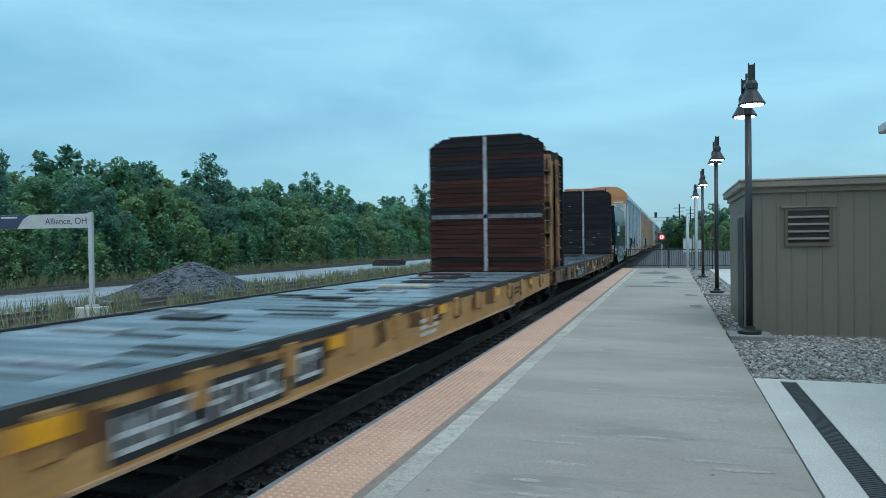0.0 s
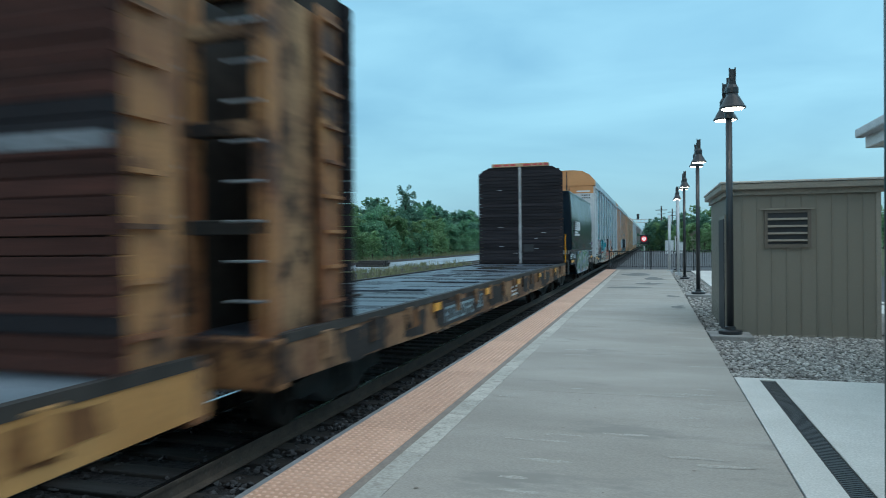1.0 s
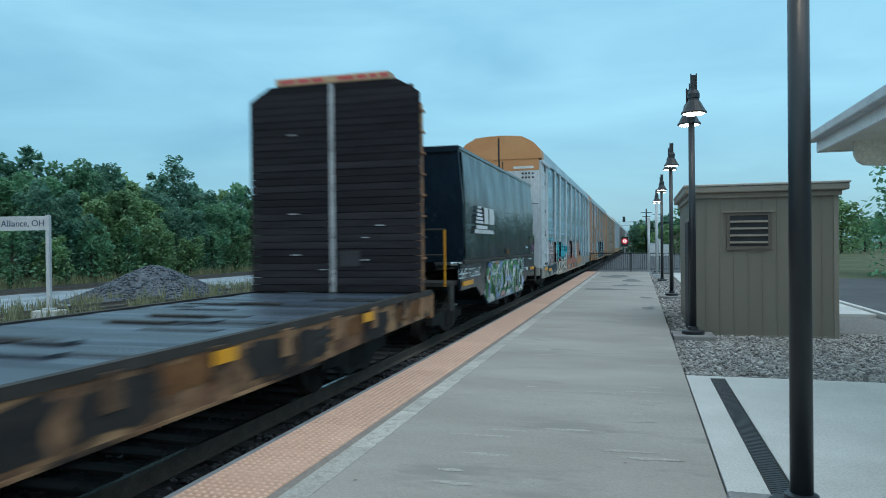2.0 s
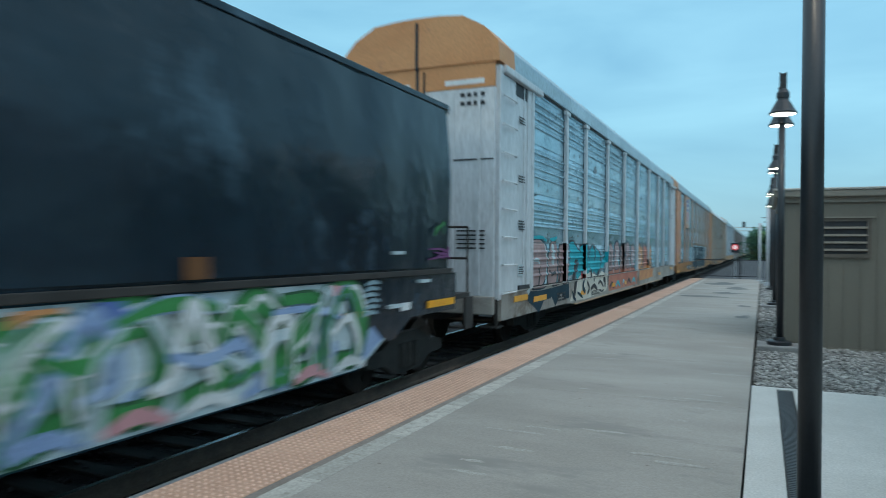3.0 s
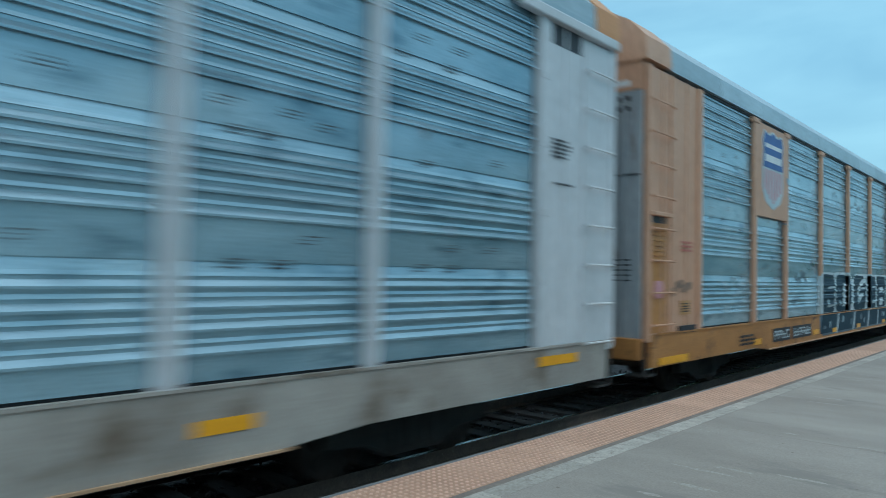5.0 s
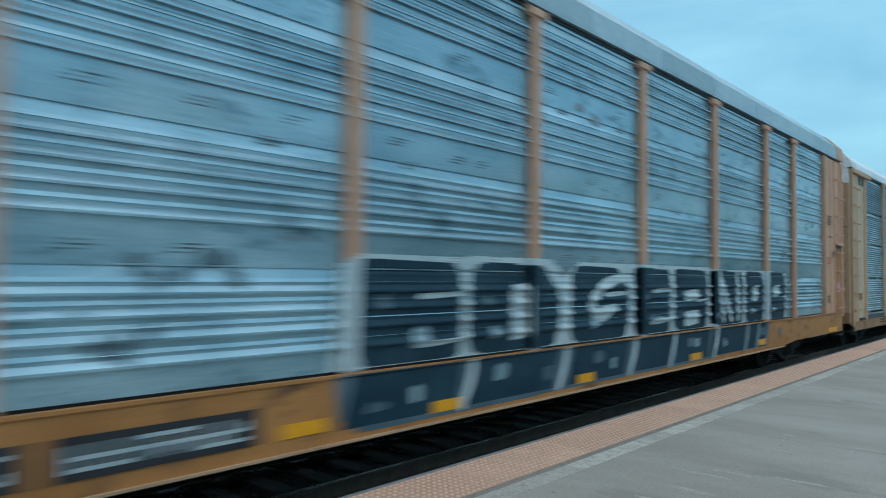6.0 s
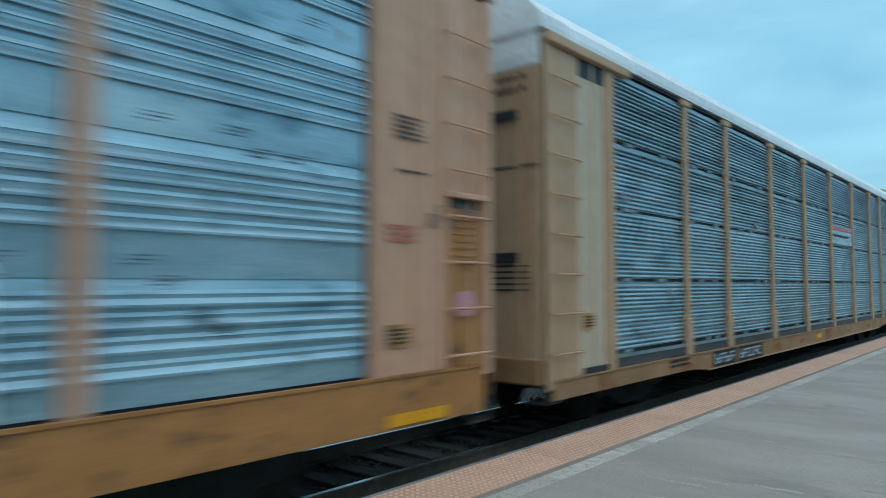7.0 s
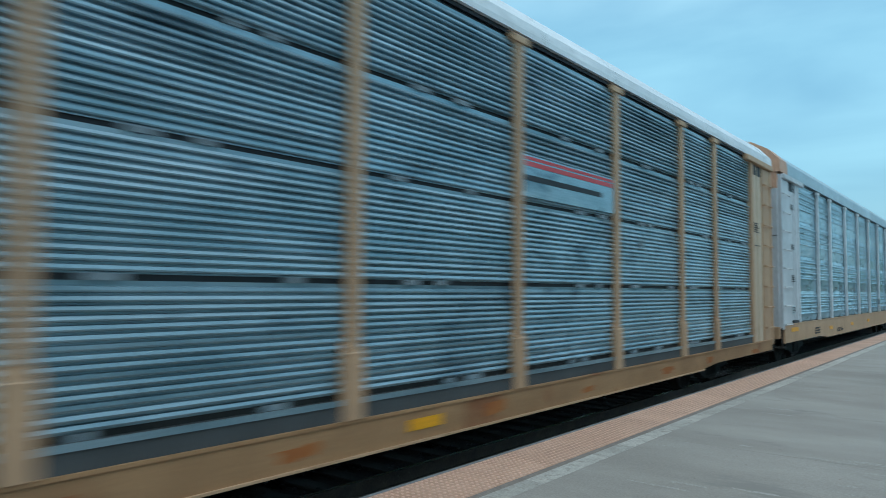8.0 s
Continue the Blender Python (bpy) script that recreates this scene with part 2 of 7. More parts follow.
M["shed"] = mat("taupe_metal_siding", (0.172, 0.158, 0.128), (0.186, 0.172, 0.141), 0.5, scale=0.5, fine=120, bump=0.0)
M["louvre"] = mat("dark_taupe_louvre", (0.10, 0.085, 0.07), (0.13, 0.11, 0.09), 0.5, scale=1.0)
M["shed_trim"] = mat("taupe_trim", (0.21, 0.19, 0.16), (0.25, 0.23, 0.19), 0.5, scale=1.0)
M["shed_roof"] = mat("pale_roof_metal", (0.36, 0.35, 0.32), (0.44, 0.43, 0.40), 0.4, scale=1.0)
M["lamp_paint"] = mat("dark_grey_lamp_paint", (0.011, 0.014, 0.018), (0.019, 0.023, 0.028), 0.38, scale=2, fine=60, bump=0.03)
M["lamp_glow"] = glow("lamp_lens", (1.0, 0.93, 0.78), 9.0)
M["grey_post"] = mat("galvanised_post", (0.42, 0.44, 0.46), (0.52, 0.54, 0.56), 0.45, 0.2, scale=3)
M["white"] = mat("white_paint", (0.62, 0.64, 0.65), (0.72, 0.74, 0.75), 0.5, scale=2)
M["cream"] = mat("cream_paint", (0.60, 0.58, 0.50), (0.68, 0.66, 0.58), 0.5, scale=2)
M["navy"] = mat("navy_paint", (0.012, 0.035, 0.085), (0.018, 0.05, 0.12), 0.45, scale=2)
# also the black put into gaps and recesses to paint their shade
M["ink"] = mat("dark_ink_and_gap_shade", (0.012, 0.016, 0.022), (0.025, 0.03, 0.036), 0.6, scale=2)
M["slate"] = mat("slate_spray_paint", (0.008, 0.032, 0.052), (0.022, 0.06, 0.085), 0.7, scale=1.5, wear_sheen=(0.05, 0.09, 0.11), wear_sheen_at=0.62, spec=0.2)
M["pale_spray"] = mat("pale_spray_paint", (0.38, 0.49, 0.53), (0.56, 0.65, 0.68), 0.6, scale=1.5)
M["grime"] = mat("grimy_smear", (0.16, 0.21, 0.24), (0.24, 0.30, 0.33), 0.6, scale=3)
M["dim_door"] = mat("dim_grey_door", (0.24, 0.27, 0.29), (0.38, 0.41, 0.43), 0.55, scale=0.7, fine=14, stretch=(2, 2, 0.4), wear_sheen=(0.18, 0.12, 0.09), wear_sheen_at=0.6)
M["tan_sill"] = mat("rust_stained_tan_sill", (0.30, 0.16, 0.075), (0.42, 0.235, 0.115), 0.65, scale=1.2, wear_sheen=(0.24, 0.09, 0.035), wear_sheen_at=0.56, wear_sheen_scale=0.9)
M["base_grey"] = mat("dull_base_rail", (0.04, 0.047, 0.05), (0.07, 0.08, 0.085), 0.6, scale=1.2)
M["damp"] = mat("damp_concrete", (0.10, 0.094, 0.086), (0.18, 0.168, 0.15), 0.6, scale=1.5, fine=90, bump=0.05, spec=0.3)
M["fog"] = mat("thin_pale_smear", (0.17, 0.27, 0.32), (0.28, 0.40, 0.45), 0.6, scale=2)
M["smoke"] = mat("grey_blue_smear", (0.05, 0.10, 0.13), (0.10, 0.16, 0.20), 0.6, scale=1.5)
M["teal"] = mat("teal_spray_paint", (0.006, 0.30, 0.37), (0.02, 0.43, 0.50), 0.6, scale=1.5, spec=0.25)
M["pink"] = mat("dusty_pink_spray_paint", (0.30, 0.20, 0.20), (0.42, 0.29, 0.28), 0.6, scale=2.5, wear_sheen=(0.2, 0.2, 0.22), wear_sheen_at=0.6)
M["rose"] = mat("brick_spray_paint", (0.42, 0.13, 0.085), (0.52, 0.19, 0.12), 0.6, scale=1.5)
M["green"] = mat("green_spray_paint", (0.018, 0.16, 0.04), (0.045, 0.26, 0.07), 0.55, scale=2)
M["periwinkle"] = mat("pale_blue_spray_paint", (0.20, 0.30, 0.52), (0.32, 0.43, 0.62), 0.55, scale=2)
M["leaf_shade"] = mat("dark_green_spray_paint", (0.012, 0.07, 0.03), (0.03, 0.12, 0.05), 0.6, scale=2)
M["blue"] = mat("blue_spray_paint", (0.06, 0.12, 0.38), (0.14, 0.22, 0.5), 0.55, scale=2)
M["violet"] = mat("violet_spray_paint", (0.13, 0.03, 0.13), (0.2, 0.05, 0.18), 0.6, scale=2)
M["red"] = mat("red_paint", (0.5, 0.05, 0.06), (0.6, 0.08, 0.09), 0.5, scale=2)
M["amber"] = mat("yellow_reflector", (0.78, 0.33, 0.006), (0.88, 0.40, 0.012), 0.35, scale=3)
M["brand_red"] = mat("faded_pink_stripe", (0.55, 0.26, 0.28), (0.62, 0.32, 0.34), 0.5, scale=3)
M["brand_blue"] = mat("faded_blue_panel", (0.02, 0.08, 0.26), (0.04, 0.12, 0.34), 0.5, scale=3)
M["red_glow"] = glow("red_light", (0.75, 0.05, 0.06), 0.22)
M["bark"] = mat("bark", (0.05, 0.04, 0.03), (0.10, 0.085, 0.07), 0.95, scale=3, fine=20, bump=0.8, stretch=(3, 3, 0.5))


def leaf_mat(name, c1, c2):
    m = mat(name, c1, c2, 0.6, scale=0.55, fine=4, bump=0, vary=0.16)
    t = m.node_tree
    b = t.nodes["Principled BSDF"]
    geo, ramp, mix = t.nodes.new("ShaderNodeNewGeometry"), t.nodes.new("ShaderNodeMapRange"), t.nodes.new("ShaderNodeVectorMath")
    ramp.inputs["To Min"].default_value, ramp.inputs["To Max"].default_value = 0.72, 1.3
    mix.operation = "SCALE"
    t.links.new(geo.outputs["Random Per Island"], ramp.inputs["Value"])
    src = b.inputs["Base Color"].links[0].from_socket
    t.links.new(src, mix.inputs[0])
    t.links.new(ramp.outputs[0], mix.inputs["Scale"])
    t.links.new(mix.outputs[0], b.inputs["Base Color"])
    tr, sh = t.nodes.new("ShaderNodeBsdfTranslucent"), t.nodes.new("ShaderNodeMixShader")
    sh.inputs[0].default_value = 0.45
    t.links.new(mix.outputs[0], tr.inputs["Color"])
    t.links.new(b.outputs[0], sh.inputs[1])
    t.links.new(tr.outputs[0], sh.inputs[2])
    t.links.new(sh.outputs[0], t.nodes["Material Output"].inputs["Surface"])
    return m


LEAF = [leaf_mat("leaf_green", (0.105, 0.265, 0.165), (0.20, 0.385, 0.21)), leaf_mat("leaf_dark", (0.085, 0.215, 0.16), (0.15, 0.30, 0.20)), leaf_mat("leaf_yellowish", (0.14, 0.27, 0.13), (0.24, 0.39, 0.18))]


# ---- mesh helpers ----
def box(bm, x0, x1, y0, y1, z0, z1, bevel=0.0):
    r = bmesh.ops.create_cube(bm, size=1.0)
    vs = r["verts"]
    for v in vs:
        v.co = Vector((x0 + (v.co.x + 0.5) * (x1 - x0), y0 + (v.co.y + 0.5) * (y1 - y0), z0 + (v.co.z + 0.5) * (z1 - z0)))
    if bevel:
        es = list({e for v in vs for e in v.link_edges})
        bmesh.ops.bevel(bm, geom=es, offset=bevel, segments=2, affect="EDGES", profile=0.5)
    return bm


def rod(bm, p0, p1, r0, r1=None, seg=10):
    r1 = r0 if r1 is None else r1
    p0, p1 = Vector(p0), Vector(p1)
    d = p1 - p0
    m = Matrix.Translation((p0 + p1) / 2) @ d.to_track_quat("Z", "Y").to_matrix().to_4x4()
    bmesh.ops.create_cone(bm, cap_ends=True, segments=seg, radius1=r0, radius2=r1, depth=d.length, matrix=m)
    return bm


def lathe(bm, prof, seg=20, at=(0, 0, 0)):
    rings = []
    for r, z in prof:
        rings.append([bm.verts.new((at[0] + r * math.cos(2 * math.pi * k / seg), at[1] + r * math.sin(2 * math.pi * k / seg), at[2] + z)) for k in range(seg)])
    for a, b in zip(rings, rings[1:]):
        for k in range(seg):
            bm.faces.new((a[k], a[(k + 1) % seg], b[(k + 1) % seg], b[k]))
    bm.faces.new(list(reversed(rings[0])))
    bm.faces.new(rings[-1])
    return bm


def sweep(bm, prof, y0, y1, closed=True):
    """A profile of (x, z) drawn along y."""
    a = [bm.verts.new((x, y0, z)) for x, z in prof]
    b = [bm.verts.new((x, y1, z)) for x, z in prof]
    n = len(prof)
    for k in range(n if closed else n - 1):
        bm.faces.new((a[k], a[(k + 1) % n], b[(k + 1) % n], b[k]))
    if closed:
        bm.faces.new(list(reversed(a)))
        bm.faces.new(b)
    bmesh.ops.recalc_face_normals(bm, faces=bm.faces)
    return bm


def plate(bm, outline, x, thick=0.006):
    """A flat shape of (y, z) points standing at x, facing +x."""
    a = [bm.verts.new((x, y, z)) for y, z in outline]
    b = [bm.verts.new((x - thick, y, z)) for y, z in outline]
    n = len(a)
    bm.faces.new(a)
    bm.faces.new(list(reversed(b)))
    for k in range(n):
        bm.faces.new((a[k], b[k], b[(k + 1) % n], a[(k + 1) % n]))
    return bm


def mesh_of(name, bm, material, smooth=False):
    me = bpy.data.meshes.new(name)
    bmesh.ops.recalc_face_normals(bm, faces=bm.faces)
    bm.to_mesh(me)
    bm.free()
    if material:
        me.materials.append(material)
    if smooth:
        for p in me.polygons:
            p.use_smooth = True
    return me


def part(name, bm, material, parent=None, label="", at=None, smooth=False):
    me = bm if isinstance(bm, bpy.types.Mesh) else mesh_of(name, bm, material, smooth)
    ob = new(name, me)
    if parent is not None:
        ob.parent = parent
    if at is not None:
        ob.matrix_basis = at
    if label:
        tagged(ob, label)
    return ob


def thing(name, label, category, m=None, group="", kind=""):
    ob = new(name)
    ob.empty_display_size = 0.2
    if m is not None:
        ob.matrix_basis = m
    return tagged(ob, label, category, group, kind)


def structure(name, bm, material, label, category="structure"):
    return tagged(part(name, bm, material), label, category, kind="structure")


B = bmesh.new
rng = random.Random(7)

# ---- ground and platform ----
CL, RAIL = -4.35, -0.38          # track centre line, rail head
BODY = -0.20                     # datum of the car bodies
EDGE = -2.25                     # platform edge
structure("ground", box(B(), -1500, 1500, -1500, 1500, -1.6, -0.80), M["grass"], "wide grassy ground around the railway", "ground")
structure("yard_ground", box(B(), -30.5, -13.0, -60, 400, -1.4, -0.55), M["yard"], "pale gravel of the disused rail yard", "gravel yard")
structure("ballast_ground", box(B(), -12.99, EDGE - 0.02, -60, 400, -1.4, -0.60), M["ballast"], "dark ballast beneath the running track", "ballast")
structure("path_ground", box(B(), EDGE + 0.4, 9.0, 40.6, 120, -1.0, -0.12), M["asphalt"], "dark grey gravel beyond the platform fence", "gravel")
structure("verge_ground", box(B(), 9.02, 60, 36, 160, -1.0, -0.16), M["grass"], "grass verge beyond the station", "grass")
structure("asphalt_lot", box(B(), 6.0, 70, -40, 35.9, -1.0, -0.14), M["asphalt"], "grey asphalt car park beside the station", "car park")
structure("kerb_line", box(B(), 5.98, 6.0 - 0.15, 13.0, 40.5, -1.0, -0.02), M["slab"], "pale concrete kerb of the car park", "kerb")

platform = structure("platform", box(B(), EDGE + 0.02, 1.22, -14.5, 40.25, -1.0, -0.012), M["kerb"], "long concrete station platform with a tactile edge", "platform")
PX1 = 1.22


def platform_pieces():
    # broomed slabs
    slab_me = mesh_of("slab", box(B(), -1.345, PX1, 0, 5.47, -0.2, 0.0, 0.006), M["concrete"])
    for k in range(10):
        part("slab", slab_me, None, platform, at=pose(0, -14.5 + 5.475 * k, 0))
    part("edge_stone", box(B(), EDGE, EDGE + 0.056, -14.5, 40.25, -0.35, 0.0, 0.008), M["kerb"], platform, "grey concrete edge stone")
    part("dark_strip", box(B(), -1.605, -1.53, -14.5, 40.25, -0.1, -0.002), M["strip_dark"], platform, "dark strip beside the tactile tiles")
    tile_me = mesh_of("tactile_tile", box(B(), EDGE + 0.056, -1.605, 0.002, 0.908, -0.06, 0.002, 0.003), M["tactile"])
    for k in range(60):
        part("tactile_tile", tile_me, None, platform, at=pose(0, -14.5 + 0.912 * k, 0))
    pale_me = mesh_of("pale_block", box(B(), -1.53, -1.345, 0.002, 0.606, -0.06, 0.001, 0.003), M["strip_pale"])
    for k in range(90):
        part("pale_block", pale_me, None, platform, at=pose(0, -14.5 + 0.6085 * k, 0))
    # truncated domes of the tactile tiles
    vs, fs = [], []
    n = 7
    for j in range(int(17 / 0.0608)):
        for i in range(10):
            cx, cy = EDGE + 0.056 + 0.03 + i * 0.0592, 1.5 + 0.03 + j * 0.0608
            b = len(vs)
            for r, z in ((0.0165, 0.001), (0.011, 0.0075)):
                for k in range(n):
                    a = 2 * math.pi * k / n
                    vs.append((cx + r * math.cos(a), cy + r * math.sin(a), z))
            for k in range(n):
                fs.append((b + k, b + (k + 1) % n, b + n + (k + 1) % n, b + n + k))
            fs.append(tuple(range(b + n, b + 2 * n)))
    me = bpy.data.meshes.new("domes")
    me.from_pydata(vs, [], fs)
    me.materials.append(M["dome"])
    tagged(part("tactile_domes", me, None, platform), kind="stuff")
    rd = random.Random(12)
    for x0, y0, w, l in ((-1.2, 24.2, 1.9, 1.1), (-0.3, 26.4, 1.4, 1.4), (0.0, 29.5, 1.1, 2.4), (-1.1, 33.0, 1.7, 3.2), (0.75, 17.2, 0.4, 0.9), (0.7, 20.6, 0.45, 0.9)):
        bm = B()
        bm.faces.new([bm.verts.new((x0 + w * (0.5 + 0.5 * math.cos(a * 0.349)) * rd.uniform(0.6, 1), y0 + l * (0.5 + 0.5 * math.sin(a * 0.349)) * rd.uniform(0.6, 1), 0.0022)) for a in range(18)])
        part("damp_patch", bm, M["damp"], platform, "damp dark patch")
    for k in range(46):
        x0, y0, w = rd.choice((rd.uniform(0.55, 1.0), rd.uniform(-1.2, 0.9))), 3.2 + 26 * rd.random() ** 1.5, rd.uniform(0.10, 0.42)
        bm = B()
        bm.faces.new([bm.verts.new((min(x0 + w * math.cos(a * 0.449) * rd.uniform(0.5, 1), PX1 - 0.02), y0 + 0.05 * math.sin(a * 0.449) * rd.uniform(0.3, 1), 0.0012 + 0.00002 * k)) for a in range(14)])
        part("scuff", bm, M["paint_fleck"], platform)
    for k in range(26):
        x0, y0, q = rd.uniform(-1.2, 1.1), rd.uniform(3.2, 14), rd.uniform(0.008, 0.02)
        bm = B()
        bm.faces.new([bm.verts.new((x0 + q * math.cos(a * 0.785) * rd.uniform(0.6, 1), y0 + q * math.sin(a * 0.785) * rd.uniform(0.6, 1), 0.004)) for a in range(8)])
        part("dark_spot", bm, M["strip_dark"], platform)
    # flecks of old paint
    r = random.Random(3)
    for k, (x, y, ln) in enumerate([(-1.20, 10.1, 0.30), (-1.14, 7.05, 0.26), (-0.9, 13.5, 0.2), (0.75, 7.6, 0.22), (0.85, 5.2, 0.25), (0.9, 9.3, 0.3), (0.8, 11.0, 0.4), (0.95, 12.0, 0.35), (0.7, 6.3, 0.2), (-0.6, 4.6, 0.18), (0.9, 14.5, 0.5), (0.6, 17.5, 0.5)]):
        bm = B()
        pts = []
        for a in range(12):
            t = 2 * math.pi * a / 12
            pts.append(bm.verts.new((x + ln * 0.75 * math.cos(t) * r.uniform(0.6, 1), y + 0.04 * math.sin(t) * r.uniform(0.4, 1.1), 0.0025)))
        bm.faces.new(pts)
        part("paint_fleck", bm, M["paint_fleck"], platform)


# pale concrete forecourt with its slot drain, and the gravel bed
structure("forecourt", box(B(), 1.235, 1.495, -14.5, 8.72, -1.0, -0.004, 0.006), M["slab"], "pale concrete forecourt strip beside the platform", "forecourt")
structure("forecourt_apron", box(B(), 1.66, 9.0, -14.5, 8.72, -1.0, -0.004, 0.006), M["slab"], "pale concrete forecourt under the canopy", "forecourt")
structure("forecourt_end", box(B(), 1.496, 1.659, 8.60, 8.72, -1.0, -0.0045), M["slab"], "pale concrete end of the drain channel", "forecourt")
structure("gravel_bed", box(B(), 1.235, 5.82, 8.73, 40.25, -1.0, -0.13), M["gravel"], "bed of pale river gravel round the shed", "gravel bed")
structure("side_walk", box(B(), 2.35, 5.83, 17.5, 40.2, -1.0, -0.06, 0.01), M["slab"], "pale concrete walk behind the lamps", "walk")


def drain():
    d = thing("slot_drain", "dark cast-iron slot drain set in pale concrete", "drain", pose(1.4975, -6, -0.008))
    part("channel", box(B(), 0, 0.16, 0, 14.6, -0.12, -0.05), M["steel_dark"], d)
    part("frame_side", box(B(), 0, 0.012, 0, 14.6, -0.05, 0.0), M["steel_dark"], d)
    part("frame_side", box(B(), 0.148, 0.16, 0, 14.6, -0.05, 0.0), M["steel_dark"], d)
    me = mesh_of("bar", box(B(), 0.012, 0.148, -0.014, 0.014, -0.03, -0.002, 0.003), M["lamp_paint"])
    for k in range(290):
        part("bar", me, None, d, at=pose(0, 14.58 - 0.04 * k - 0.02, 0))


def stones(name, n, area, material, size, label, parent=None, seed=1, flat=0.7):
    """Loose stones strewn over an area: area(r) gives a place."""
    r = random.Random(seed)
    base = []
    for _ in range(6):
        bm = B()
        bmesh.ops.create_icosphere(bm, subdivisions=1, radius=1.0)
        for v in bm.verts:
            v.co *= r.uniform(0.7, 1.15)
        bm.verts.ensure_lookup_table()
        base.append((np.array([v.co[:] for v in bm.verts]), [tuple(v.index for v in f.verts) for f in bm.faces]))
        bm.free()
    V, F, c = [], [], 0
    for _ in range(n):
        p = area(r)
        vs, fs = base[r.randrange(6)]
        s = size * r.uniform(0.6, 1.4)
        q = np.array(Euler((r.uniform(-0.5, 0.5), r.uniform(-0.5, 0.5), r.uniform(0, 6.3))).to_matrix())
        vv = (vs * np.array([s, s * r.uniform(0.6, 1), s * flat * r.uniform(0.6, 1)])) @ q.T + np.array(p)
        V.append(vv)
        F += [tuple(i + c for i in f) for f in fs]
        c += len(vv)
    me = bpy.data.meshes.new(name)
    me.from_pydata(np.concatenate(V).tolist(), [], F)
    me.materials.append(material)
    return tagged(part(name, me, None, parent), label, "stones", kind="stuff")


def island_vary(m, lo, hi):
    t = m.node_tree
    b = t.nodes["Principled BSDF"]
    geo, ramp, mix = t.nodes.new("ShaderNodeNewGeometry"), t.nodes.new("ShaderNodeMapRange"), t.nodes.new("ShaderNodeVectorMath")
    ramp.inputs["To Min"].default_value, ramp.inputs["To Max"].default_value = lo, hi
    mix.operation = "SCALE"
    t.links.new(geo.outputs["Random Per Island"], ramp.inputs["Value"])
    src = b.inputs["Base Color"].links[0].from_socket
    t.links.new(src, mix.inputs[0])
    t.links.new(ramp.outputs[0], mix.inputs["Scale"])
    t.links.new(mix.outputs[0], b.inputs["Base Color"])


island_vary(M["gravel_stone"], 0.35, 1.25)
island_vary(M["stone"], 0.5, 1.7)
island_vary(M["pile_stone"], 0.6, 1.4)
island_vary(M["blade"], 0.6, 1.3)

# ---- tracks ----
RAIL_PROF = ((-0.075, 0), (0.075, 0), (0.075, 0.012), (0.012, 0.03), (0.009, 0.125), (0.036, 0.135), (0.036, 0.168), (-0.036, 0.168), (-0.036, 0.135), (-0.009, 0.125), (-0.012, 0.03), (-0.075, 0.012))


def track(cx, top, y0, y1, label, ties):
    t = thing("railway_track", label, "railway track", pose(cx, 0, top - 0.17), kind="structure")
    for s in (-0.7525, 0.7525):
        rail = part("rail", sweep(B(), [(x + s, z) for x, z in RAIL_PROF], y0, y1), M["rail"], t, "rusty steel rail")
        part("rail_head", box(B(), s - 0.03, s + 0.03, y0, y1, 0.166, 0.171), M["rail_top"], rail, "polished running surface")
    me = mesh_of("tie", box(B(), -1.3, 1.3, -0.115, 0.115, -0.17, -0.005, 0.012), M["tie"])
    r = random.Random(5)
    for k in range(ties[1]):
        part("tie", me, None, t, at=pose(r.uniform(-0.03, 0.03), ties[0] + 0.53 * k, r.uniform(-0.012, 0.0), 0, 0, r.uniform(-1, 1)))
    return t


